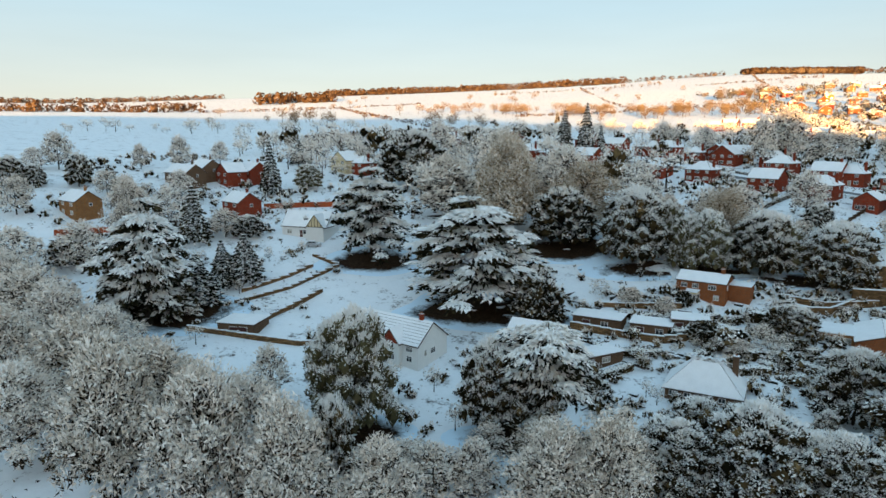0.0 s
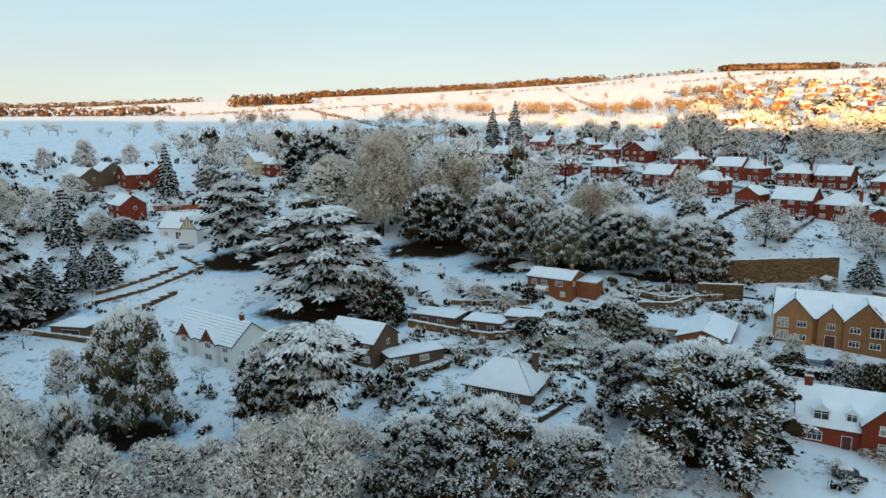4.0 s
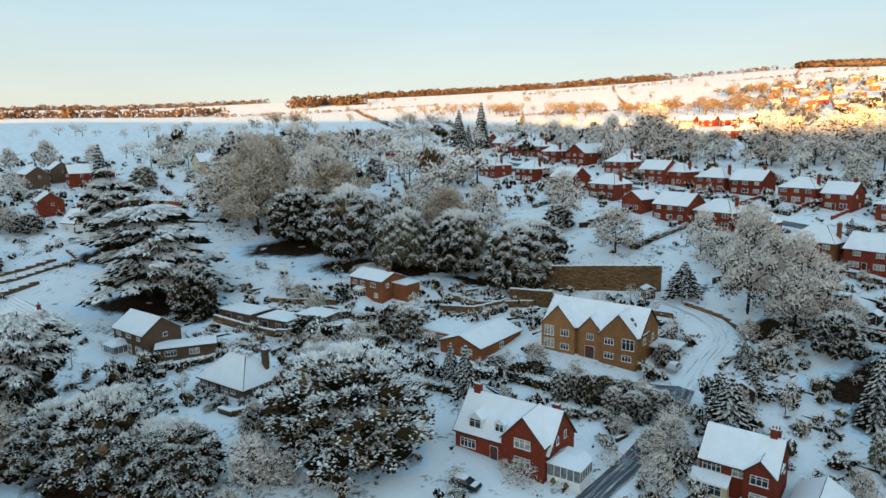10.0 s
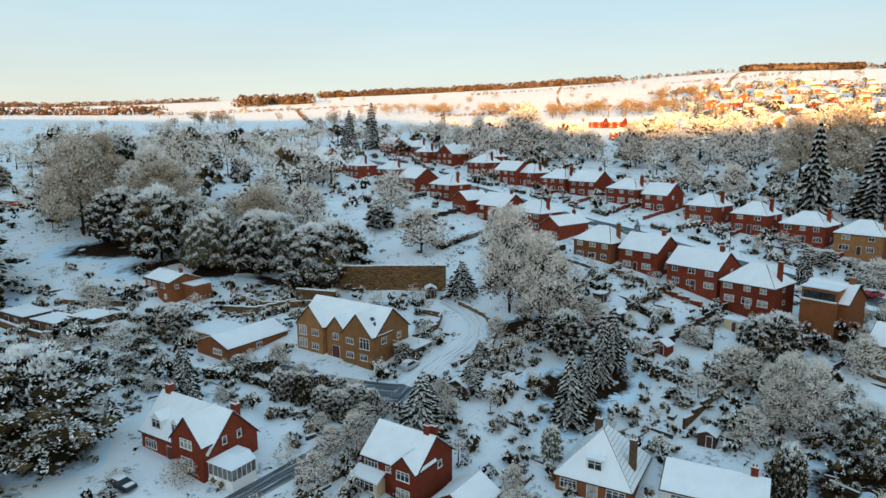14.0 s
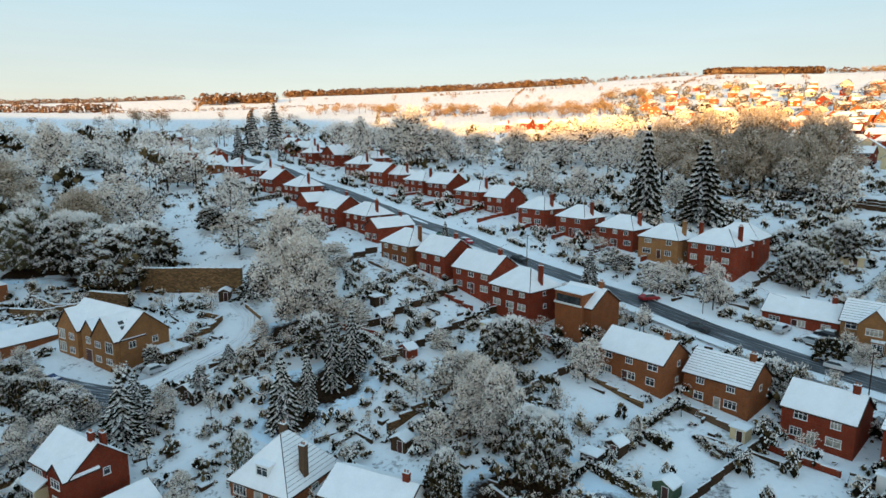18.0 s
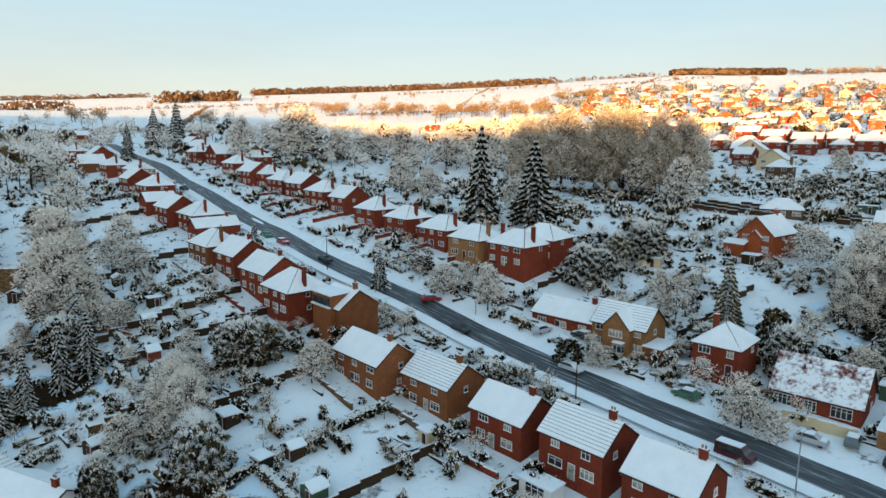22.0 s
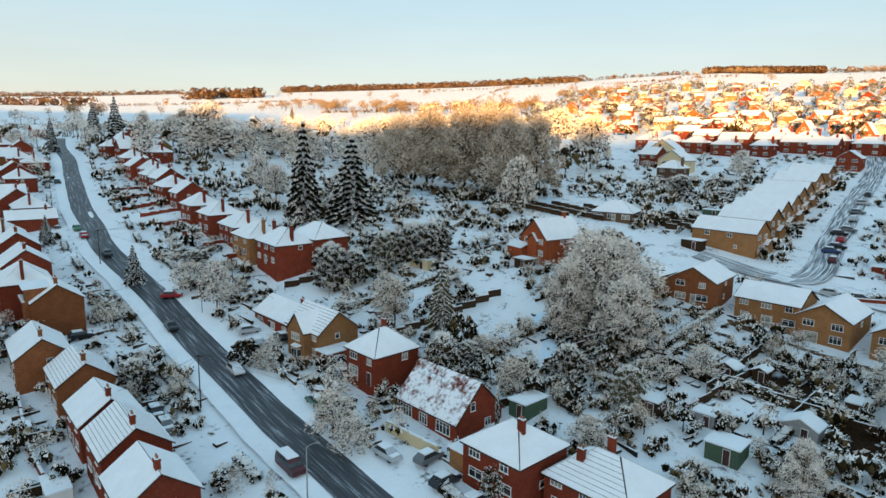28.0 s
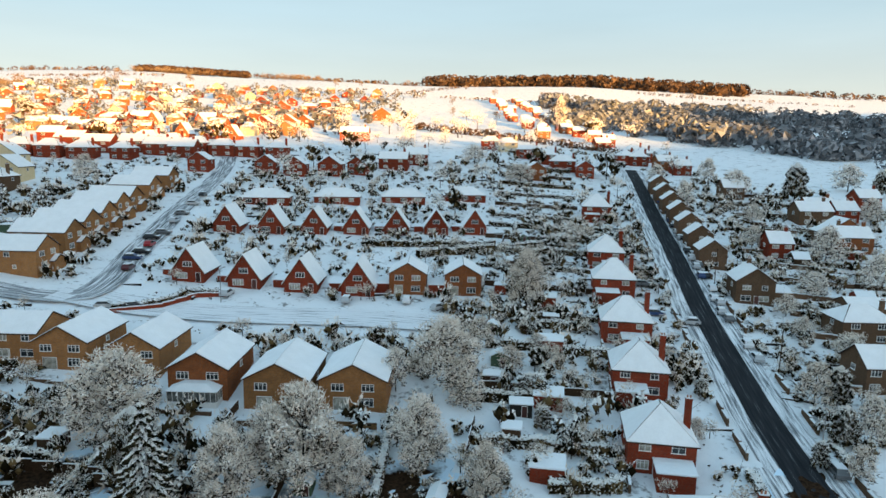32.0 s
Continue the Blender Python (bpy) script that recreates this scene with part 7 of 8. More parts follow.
# back gardens of the close, down towards the camera
o = back(-41)
for i, (x, y) in enumerate(((331.7, 141.8), (339.5, 133.5), (349.3, 127.0), (356.1, 115.7), (364.5, 105.5), (373.0, 98.0), (382.5, 91.0))):
    ln = (30, 30, 30, 28, 24, 24, 26)[i]
    (fence if i % 3 else hedge)([(x + o.x, y + o.y), (x + o.x * ln, y + o.y * ln)], 1.5)
for i in range(5):
    x, y = 296 + 9.5 * i, 117 - 6.5 * i
    (hedge if i % 2 else fence)([(x, y), (x + 17, y + 17)], 1.4)
fence([(303.1, 128.3), (316.8, 119.0), (328.5, 110.1), (340, 101), (352, 90)], 1.6)
for x, y, r, w, d in ((324.8, 116.6, -41, 2.6, 2.4), (328.7, 100.2, -41, 4.6, 3.4), (316.8, 102.0, -38, 3.0, 2.6), (369.0, 88.5, -41, 3.0, 2.4)):
    shed(x, y, r, w, d, 1.7 + 0.3 * (int(x) % 2), (RED, GREENWOOD, None, LEAD, BLACKWOOD)[int(x + y) % 5], ("small brick garden store with a snowy roof", "green painted garden shed with a snowy roof", "small timber garden shed with a snowy roof", "grey panelled garden shed with a snowy roof", "black timber garden shed with a snowy roof")[int(x + y) % 5], flat=int(y) % 3 == 0)
# plots of the houses across the main road
for i, (x, y) in enumerate(((261.0, 119.0), (272.6, 109.0), (283.5, 98.8), (251.1, 130.1), (237.8, 139.7))):
    u = -back(-42)
    q = (x + u.x * 34 + 5, y + u.y * 34)
    (hedge if i % 2 else fence)([(x + u.x * 8, y + u.y * 8), q], 1.4)
for x, y in ((234.6, 172.4), (225.0, 180.3), (215.2, 189.2), (205.3, 195.3), (195.6, 203.4), (186.4, 209.7), (176.5, 220.8), (166.7, 235.2)):
    u = back(-47)
    stone_wall([(x + u.x * 2, y + u.y * 2), (x + u.x * 15, y + u.y * 15)], 0.9, 0.3, RED, "low brick front garden wall with snow on it")
# long thin plots of the right-hand road
for i in range(16):
    x, y = 398 + 11.2 * i, 48.0 + 10.4 * i
    u = Vector((-0.7, 0.72, 0)) if i > 4 else Vector((-0.74, 0.67, 0))
    ln = 36 if i > 3 else 30
    if i % 3 == 2:
        fence([(x + u.x * 6, y + u.y * 6), (x + u.x * ln, y + u.y * ln)], 1.4)
    else:
        hedge([(x + u.x * 6, y + u.y * 6), (x + u.x * ln, y + u.y * ln)], 1.3 + 0.5 * (i % 2), 1.2, i)
hedge([(432, 151), (470, 139)], 2.4, 2.2, 3, "tall broad hedge under deep snow")
# rows of boundary hedges on the estate
hedge([(357, 151), (366, 150), (372, 153), (378, 150)], 1.5, 1.4, 5)
stone_wall([(356.5, 150), (366, 148.5), (374, 151), (379, 148.5)], 0.9, 0.3, RED, "curved brick wall round a corner garden")
for i in range(6):
    x, y = 352 - 9 * i, 182 + 3 * i
    fence([(x, y), (x - 22, y + 19)], 1.5)
# hedges along the pavements of the main road
for off, sgn in ((8.2, 1), (8.2, -1)):
    run = along(MAIN, 9.0)
    for i, (x, y, a, ln) in enumerate(run):
        if y < 70 or y > 300 or i % 3 == (1 if sgn > 0 else 2):
            continue
        nx, ny = -math.sin(radians(a)) * off * sgn, math.cos(radians(a)) * off * sgn
        ux, uy = math.cos(radians(a)), math.sin(radians(a))
        hedge([(x + nx, y + ny), (x + nx + ux * 6.0, y + ny + uy * 6.0)], 1.0 + 0.5 * (i % 2), 1.3, i, "roadside hedge rounded with snow")
# walls and hedges beside the right-hand road
for i, (x, y, a, ln) in enumerate(along(RIGHT, 8.0)):
    if 40 < y < 150:
        for sgn in (1, -1):
            nx, ny = math.sin(radians(a)) * 6.6 * sgn, -math.cos(radians(a)) * 6.6 * sgn
            ux, uy = math.cos(radians(a)), math.sin(radians(a))
            if (i + sgn) % 3:
                stone_wall([(x + nx, y + ny), (x + nx + ux * 6.4, y + ny + uy * 6.4)], 0.9, 0.35, STONE, "low stone wall beside the road")
            else:
                hedge([(x + nx * 1.1, y + ny * 1.1), (x + nx * 1.1 + ux * 6, y + ny * 1.1 + uy * 6)], 1.2, 1.3, i)
for i in range(10):
    x, y = 452 + 9 * i, 52 + 7.4 * i
    stone_wall([(x, y), (x + 15, y - 16)], 1.1, 0.35, STONE, "stone wall between gardens")
    shrub(x + 6, y - 2, 2.4, 3.2, kind="frost", label="leafless garden shrub white with frost")
    shrub(x + 10, y - 6, 2.2, 2.8)
# old retaining walls and garden terraces
ow = stone_wall([(103.5, 156.5), (117.0, 154.4), (130.0, 151.1)], 5.8, 0.9, label="tall old stone retaining wall with an arched recess")
# flat arch before the wall; its black stands for the shade inside a recess
g = Geo()
n = 10
arch = [(-1.5, -0.02, -1), (1.5, -0.02, -1)] + [(1.5 * math.cos(math.pi * k / n), -0.02, 1.2 + 1.3 * math.sin(math.pi * k / n)) for k in range(n + 1)]
g.face(arch)
part("arched_recess", g, BLACKWOOD, ow, "flat dark arch painted as the shade of an opening", pose(3.6, -0.85, 0, 0, 0, -7))
stone_wall([(95.6, 148.4), (105.2, 146.2)], 3.8, 0.8)
stone_wall([(95.6, 147.6), (88.0, 143.0), (80.0, 143.5)], 1.6, 0.6)
stone_wall([(101.0, 147.0), (88.0, 146.5), (80.0, 151.0)], 1.4, 0.5)
stone_wall([(28.0, 139.0), (46.0, 130.5), (54.0, 130.5)], 1.4, 0.6)
stone_wall([(36.0, 150.5), (55.0, 146.0)], 1.2, 0.5)
stone_wall([(57.0, 104.0), (50.5, 98.0), (47.5, 99.5)], 0.8, 0.9, label="low garden wall buried in snow")
stone_wall([(125.0, 127.4), (129.5, 132.7), (130.0, 138.0), (124.0, 141.3)], 1.0, 0.4)
stone_wall([(140.0, 120.6), (141.4, 128.3), (139.4, 135.9), (133.5, 143.2)], 0.8, 0.4)
stone_wall([(126.0, 96.0), (121.0, 90.0), (113.0, 80.0)], 0.7, 0.4)
fence([(141.0, 120.1), (146.9, 124.4), (156.8, 128.5)], 1.6)
fence([(156.8, 129.0), (165.2, 124.3)], 1.5, RED, "low red brick boundary topped with snow")
stone_wall([(-56, 138.0), (-44, 134.5), (-30, 130.5), (-24, 131.0)], 1.0, 0.6)
stone_wall([(-44, 134.5), (-38.0, 146.0), (-30.0, 158.0)], 0.9, 0.4)
stone_wall([(-50, 152), (-38, 160), (-28, 172), (-36, 178)], 0.6, 0.5)
stone_wall([(-50, 158), (-40, 166), (-35, 172)], 0.6, 0.5)
fence([(-112, 186), (-98, 191), (-86, 197)], 1.8, BRIGHT, "red timber fence round a snowy garden")
fence([(-60, 218), (-45, 221), (-32, 222), (-20, 220)], 1.8, BRIGHT, "red timber fence round a snowy garden")
gar = house(-44.5, 135.0, -12, 8.5, 7.0, 2.6, "f", STONE, "flat-roofed stone garage with a dark door", stacks=0, name="garage", doors=False, plan={})
door(gar, pose(0.6, 0, 0), 4.2, 2.0)
# half-timbered house behind the cedars
HT = house(-41.0, 190.5, -18, 14.5, 8.0, 3.4, "g", RENDER, "half-timbered house with a broad snowy roof", rise=4.0, stacks=0)
gable_front(HT, 5.6, 4.5, 3.4, 3.6, RENDER, 4.6, 1.8, timber=True)
dormer(HT, 0.0, 1.4, 4.6, 1.7, 1.1)
hedge([(66, 126), (74, 123)], 1.8, 2.4, 6)
for pts, hh, ww in (([(67.5, 140), (72.5, 138.5), (76, 141)], 2.6, 3.6), ([(40, 144), (47, 141.5), (53, 142)], 1.6, 2.0), ([(47.5, 133.0), (55.5, 130.0), (63.0, 129.5)], 2.4, 3.2), ([(63, 124), (68, 119), (72, 113)], 2.0, 2.4), ([(57.5, 122.5), (62.5, 118.5)], 1.8, 2.4),
                    ([(96, 113.5), (101, 110.5), (107, 107.5), (114, 104)], 2.0, 2.6), ([(88, 114.5), (94, 113.5)], 1.9, 2.4), ([(31, 128), (38, 125.5), (44, 126)], 1.7, 2.2), ([(76, 112), (82, 109.5), (88, 107)], 1.6, 2.0)):
    hedge(pts, hh, ww, int(pts[0][0]), "big dark rounded hedge under a thick cap of snow")
hedge([(48, 141), (58, 138), (66, 139)], 1.6, 2.2, 6)
# clipped hedges, box domes and paths by the thatched cottage
for pts, hh in (([(27, 115.5), (36.5, 120.5)], 1.5), ([(24.5, 111.5), (30, 113.5)], 1.8), ([(55, 116), (66, 113.5)], 1.4), ([(57, 124), (66, 120.5)], 1.5), ([(48, 122), (57, 127)], 1.4)):
    hedge(pts, hh, 1.7, 3)
for x, y in ((39.5, 104.3), (42.0, 102.8), (50.5, 101.5), (46.2, 101.2), (24.0, 109.5), (58.5, 112.3)):
    shrub(x, y, 1.5 if x > 30 else 2.6, 1.7 if x > 30 else 3.4, label="clipped box dome capped with snow")
# sheds and summerhouses
for x, y, r, w, d, h, fl in ((172.0, 95.5, -30, 2.6, 2.2, 2.0, False), (198.5, 88.8, -40, 2.4, 2.0, 2.0, True), (206.7, 82.8, -45, 2.8, 2.4, 2.0, False), (220.7, 95.0, -48, 2.2, 2.0, 1.8, True), (185.6, 125.0, -48, 3.2, 2.4, 2.1, True),
                             (309.8, 104.2, -40, 3.0, 3.0, 2.2, True), (316.7, 93.7, -38, 4.2, 3.8, 2.3, True), (309.9, 122.8, -35, 2.4, 2.0, 2.0, False),
                             (385.0, 72.0, -45, 2.6, 2.2, 1.9, False), (398.0, 79.0, -45, 3.4, 2.6, 2.0, True), (406.0, 92.0, -48, 3.2, 2.4, 2.2, False), (374.0, 70.0, -50, 2.0, 3.4, 1.8, False), (427.0, 99.0, -48, 3.0, 2.2, 2.0, True),
                             (134.5, 108.6, -30, 4.0, 3.6, 2.2, False), (154.3, 122.9, -25, 3.0, 2.2, 1.9, True), (291.4, 102.9, -42, 3.0, 5.0, 2.4, True), (127.0, 147.7, 10, 2.4, 2.4, 2.3, False),
                             (292.9, 156.4, -40, 3.6, 2.8, 2.2, True), (270.2, 157.2, -30, 5.0, 2.6, 2.1, True), (339.8, 186.3, -41, 6.0, 2.8, 2.2, True), (334.2, 175.5, -41, 5.0, 2.8, 2.2, True), (346.3, 201.0, -41, 5.0, 2.6, 2.2, True)):
    shed(x, y, r, w, d, h, (CREAM, GREENWOOD, None, BLACKWOOD, None)[int(x) % 5], ("pale rendered garden store with a snowy roof", "green painted garden shed with a snowy roof", "small timber garden shed with a snowy roof", "black timber garden shed with a snowy roof", "weathered timber garden shed with a snowy roof")[int(x) % 5], flat=fl)
for x, y in ((389.5, 66.0), (403.0, 78.0), (418.0, 91.0), (433.0, 106.0)):
    annex(thing("outhouse", pose(x, y, ground(x, y), 0, 0, -49), "low brick outhouse with a snowy lean-to roof", "outhouse"), 0, 0, 4.5, 4.0, 2.4, RED, "flat", "outhouse_wall")

def garden(x, y, rot, long, wide, seed):
    """What stands in one back garden: a hedge across its end, a patio wall, a shed, a pergola of posts and a few dark evergreens."""
    rng = random.Random(seed)
    o = back(rot)
    u = Vector((math.cos(radians(rot)), math.sin(radians(rot)), 0))

    def at(a, b):
        return (round(x + u.x * a + o.x * b, 1), round(y + u.y * a + o.y * b, 1))

    half = wide / 2
    stone_wall([at(-half + 0.5, 4.0 + rng.random()), at(half - 0.8, 4.5)], rng.uniform(0.5, 1.0), 0.35, rng.choice((STONE, WALLSTONE, RED)), "low patio wall with snow along its top")
    (hedge if rng.random() < 0.65 else fence)([at(-half + 0.6, long), at(half - 0.6, long)], rng.uniform(1.3, 2.2))
    if rng.random() < 0.7:
        hedge([at(-half + 0.6, long * 0.55), at(rng.uniform(-0.2, 0.5) * half, long * 0.58)], rng.uniform(0.9, 1.6), 1.3, seed, "low dark hedge across a garden")
    shed(*at(rng.choice((-1, 1)) * (half - 2.2), long - rng.uniform(3.0, 6.0)), rot + rng.choice((0, 90)), rng.uniform(2.0, 3.2), rng.uniform(1.8, 2.6), 1.9, rng.choice((None, None, BLACKWOOD, GREENWOOD, RED)), "garden shed with a thick lid of snow", flat=rng.random() < 0.4)
    for i in range(3):
        p = at(rng.uniform(-half, half) * 0.9, long * rng.uniform(0.3, 0.95))
        size = rng.uniform(1.6, 3.2)
        shrub(*p, size * 1.3, size, label="dark evergreen shrub with snow on its crown")


for i, (x, y, r, long, wide) in enumerate(((247.7, 75.4, -46, 20, 9), (239.6, 84.5, -46, 22, 10), (230.8, 93.5, -45, 24, 11), (220.5, 103.7, -46, 26, 12), (208.8, 110.3, -47, 26, 13), (201.7, 124.5, -47, 26, 10), (190.2, 131.0, -47, 28, 12), (182.7, 141.1, -47, 26, 12),
                                           (173.6, 150.6, -47, 22, 11), (164.6, 158.6, -47, 20, 11), (352.6, 124.0, -41, 24, 9), (360.0, 110.8, -41, 22, 9), (368.3, 101.2, -41, 22, 10), (377.6, 94.6, -41, 24, 10), (344.9, 130.5, -41, 26, 9), (337.8, 137.1, -41, 28, 11),
                                           (403.7, 58.3, -139, 26, 11), (418.6, 72.0, -139, 28, 11), (433.2, 85.2, -139, 30, 11), (450.4, 101.0, -139, 30, 11), (465.7, 114.9, -139, 30, 11), (480.5, 128.0, -139, 28, 11), (496.0, 141.0, -139, 26, 11))):
    garden(x, y, r, long, wide, 300 + i)

# ---------------------------------------------------------------- planting of the gardens
ROADS = []
for line, half in (([(100, 116), (108, 112.5), (118, 109.5), (125.0, 108.1)], 3.6), (MAIN, 6.4), (RIGHT, 6.2), (ESTATE, 5.5), (CUL, 6.5), (TRACK, 3.2)):
    ROADS += [(x, y, half) for x, y, a, ln in along(line, 3.0)]


def clear(x, y, pad=0.0):
    for hx, hy, r in HOUSES:
        if (x - hx) ** 2 + (y - hy) ** 2 < (r + pad) ** 2:
            return False
    for hx, hy, r in ROADS:
        if (x - hx) ** 2 + (y - hy) ** 2 < (r + pad) ** 2:
            return False
    return True


# open lawns that stay clear: middle, half sizes, turn
LAWNS = [(-8, 150, 26, 20, -20), (-38, 120, 16, 12, 0), (10, 170, 14, 8, 0), (52, 92, 10, 6, -30), (60, 157, 12, 3, -10), (100, 130, 5, 3, 0), (137.9, 136.2, 8, 9, 20), (118, 100, 6, 4, -30), (195.6, 89.0, 9, 5, -40), (209.0, 99.7, 8, 5, -48),
         (212.9, 86.5, 9, 5, -45), (225.4, 83.2, 7, 4, -48), (159.9, 108.9, 6, 4, -30), (181.6, 117.7, 8, 5, -30), (166.7, 134.2, 8, 4, -20), (283.5, 133.7, 11, 8, 20), (268.6, 143.7, 8, 4, 0), (287.6, 147.3, 8, 5, -30), (308.9, 209.8, 14, 10, -30), (392, 70, 9, 4, 45),
         (402, 84, 10, 3, -45), (414, 96, 9, 3, -45), (390, 130, 20, 8, -40), (149.8, 143.0, 8, 4, 10), (247.0, 144.9, 6, 4, 0), (152.0, 96.5, 5, 3, 0), (329.4, 102.9, 5, 3, -40), (298.8, 101.1, 6, 3, -42), (120.0, 156.9, 12, 4, -10),
         (280.0, 90.0, 6, 3, -42), (289.9, 83.5, 6, 3, -42), (262.1, 103.8, 4.5, 3, -42), (247.0, 125.0, 5, 3, -42), (104, 92, 5, 3, -30), (86, 104, 4, 5, 0)]


def lawn(x, y):
    for cx, cy, a, b, r in LAWNS:
        c, s = math.cos(radians(r)), math.sin(radians(r))
        u, v = (x - cx) * c + (y - cy) * s, -(x - cx) * s + (y - cy) * c
        if (u / a) ** 2 + (v / b) ** 2 < 1:
            return True
    return False


def planted(x, y):
    return noise.noise(Vector((x * 0.07, y * 0.07, 31))) + 0.6 * noise.noise(Vector((x * 0.21, y * 0.21, 5)))


rng_g = random.Random(99)


def spot(x0, x1, y0, y1, pad=0.4, least=-0.25):
    """A random planted place, clear of houses, roads and lawns."""
    while True:
        x, y = rng_g.uniform(x0, x1), rng_g.uniform(y0, y1)
        if planted(x, y) > least and not lawn(x, y) and clear(x, y, pad):
            return x, y


def some_shrub(x, y, s):
    pick = rng_g.random()
    if pick < 0.5:
        shrub(x, y, s * rng_g.uniform(0.7, 1.1), s * rng_g.uniform(1.0, 1.6))
    elif pick < 0.82:
        shrub(x, y, s * rng_g.uniform(1.1, 1.7), s * rng_g.uniform(1.2, 1.7), kind="frost", label="leafless garden shrub white with frost")
    else:
        shrub(x, y, s * rng_g.uniform(1.2, 1.8), s * rng_g.uniform(1.0, 1.4), kind="goldfrost", label="brown twiggy shrub dusted with frost")


while len(SHRUBS) < 290:
    x, y = spot(10, 420, 74, 128)
    some_shrub(x, y, rng_g.choice((1.0, 1.4, 1.8, 2.4, 3.0)))


BUSHES = [pattern(k, i, 160 if k else 110, 0.9) for i in range(5) for k in (0, 1)]
THIN_BUSHES = [pattern(k, i, 60, 1.3) for i in range(4) for k in (0, 1)]
YOUNG = [pattern(k, i, 330, 0.6) for i in range(4) for k in (2, 2, 3)]
PLANT_MATS = [LEAFSNOW, GREEN, FROST_W, FROST_B]


def shrubbery(n):
    """The many lesser bushes of the gardens, as one mass."""
    rng, items = random.Random(8), []
    beds = ((110, 250, 75, 150), (280, 352, 82, 150), (370, 480, 42, 140), (205, 300, 92, 175), (110, 205, 75, 130), (430, 560, 44, 150), (340, 520, 150, 300), (15, 110, 100, 158))
    for i in range(n):
        if i % 10 < 3:
            x, y = spot(-130, 590, 70 if i % 3 else 40, 240)
        else:
            x, y = spot(*beds[i % 8], 0.2, -0.36)
        s = rng.choice((0.6, 0.9, 1.2, 1.5, 1.9, 2.4))
        pats = BUSHES if y < 150 else THIN_BUSHES
        k = rng.randrange(len(pats) // 2) * 2 + (rng.random() < 0.62)
        items.append((pats[k], x, y, ground(x, y) - 0.15, s, s * rng.uniform(1.0, 1.7), rng.uniform(0, 6.3)))
    mass("shrubbery", PLANT_MATS, items, "low snow-covered bushes massed in the gardens", "shrubbery")


shrubbery(5000)


def garden_edging(n):
    """Bed edges, steps, low walls, cold frames and benches half buried in the snow."""
    rng, g = random.Random(28), Geo()
    zones = ((110, 255, 75, 150), (280, 352, 82, 150), (370, 480, 42, 140), (205, 300, 92, 175), (15, 110, 100, 158), (340, 520, 150, 300))
    for i in range(n):
        x, y = spot(*zones[i % 6], 0.3, -0.6)
        a = radians(-44 + 90 * rng.randrange(2) + rng.uniform(-14, 14))
        ln, w, h = rng.uniform(1.0, 5.0), rng.uniform(0.2, 0.45), rng.uniform(0.15, 0.5)
        if rng.random() < 0.25:
            ln, w = rng.uniform(1.0, 2.0), rng.uniform(0.7, 1.2)
        u, v = Vector((math.cos(a), math.sin(a), 0)) * ln / 2, Vector((-math.sin(a), math.cos(a), 0)) * w / 2
        c = Vector((x, y, ground(x, y) + lumps(x, y)))
        lo, hi = Vector((0, 0, -0.5)), Vector((0, 0, h))
        q = [c - u - v, c + u - v, c + u + v, c - u + v]
        for k in range(4):
            g.face([q[k] + lo, q[(k + 1) % 4] + lo, q[(k + 1) % 4] + hi, q[k] + hi], 1 + i % 3)
        g.slab([p + Vector((0, 0, h + 0.09)) for p in q], 0.1, 0)
    tagged(new("garden_edging", g.mesh("garden_edging", [SNOW, WOODWORK, BLACKWOOD, BLACKWOOD])), "low bed edges, walls and benches half buried in snow", "garden edging", kind="stuff")


garden_edging(800)


def thicket(n):
    """Bushes and young trees that fill the ground between the further houses."""
    rng, items = random.Random(18), []
    boxes = ((190, 350, 168, 262), (345, 470, 165, 262), (330, 440, 60, 125), (190, 350, 168, 262), (40, 170, 205, 330), (150, 350, 195, 330), (-140, 40, 190, 300), (-60, 340, 300, 430), (480, 600, 60, 160), (480, 620, 120, 260))
    for i in range(n):
        x, y = spot(*boxes[i % 10], 0.5, -0.5)
        s = rng.choice((1.2, 1.7, 2.3, 3.0, 4.0))
        k = rng.randrange(4) * 2 + (rng.random() < 0.65)
        items.append((THIN_BUSHES[k], x, y, ground(x, y) - 0.2, s * 0.75, s * rng.uniform(1.0, 1.4), rng.uniform(0, 6.3)))
    mass("thicket", PLANT_MATS, items, "frosted bushes and saplings between the houses", "bushes")


thicket(3000)


def saplings(n):
    """Fruit trees and tall frosted shrubs of the gardens, too many to count."""
    rng, items = random.Random(38), []
    beds = ((110, 250, 75, 150), (280, 352, 82, 150), (370, 480, 42, 140), (205, 300, 92, 175), (430, 560, 44, 150), (340, 520, 150, 300), (-120, 60, 90, 230))
    for i in range(n):
        x, y = spot(*beds[i % 7], 0.9, -0.1)
        s = rng.uniform(2.4, 5.2)
        items.append((YOUNG[rng.randrange(12)], x, y, ground(x, y), s * rng.uniform(0.4, 0.6), s, rng.uniform(0, 6.3)))
    mass("saplings", PLANT_MATS, items, "frosted fruit trees and tall shrubs in the gardens", "saplings")


saplings(640)


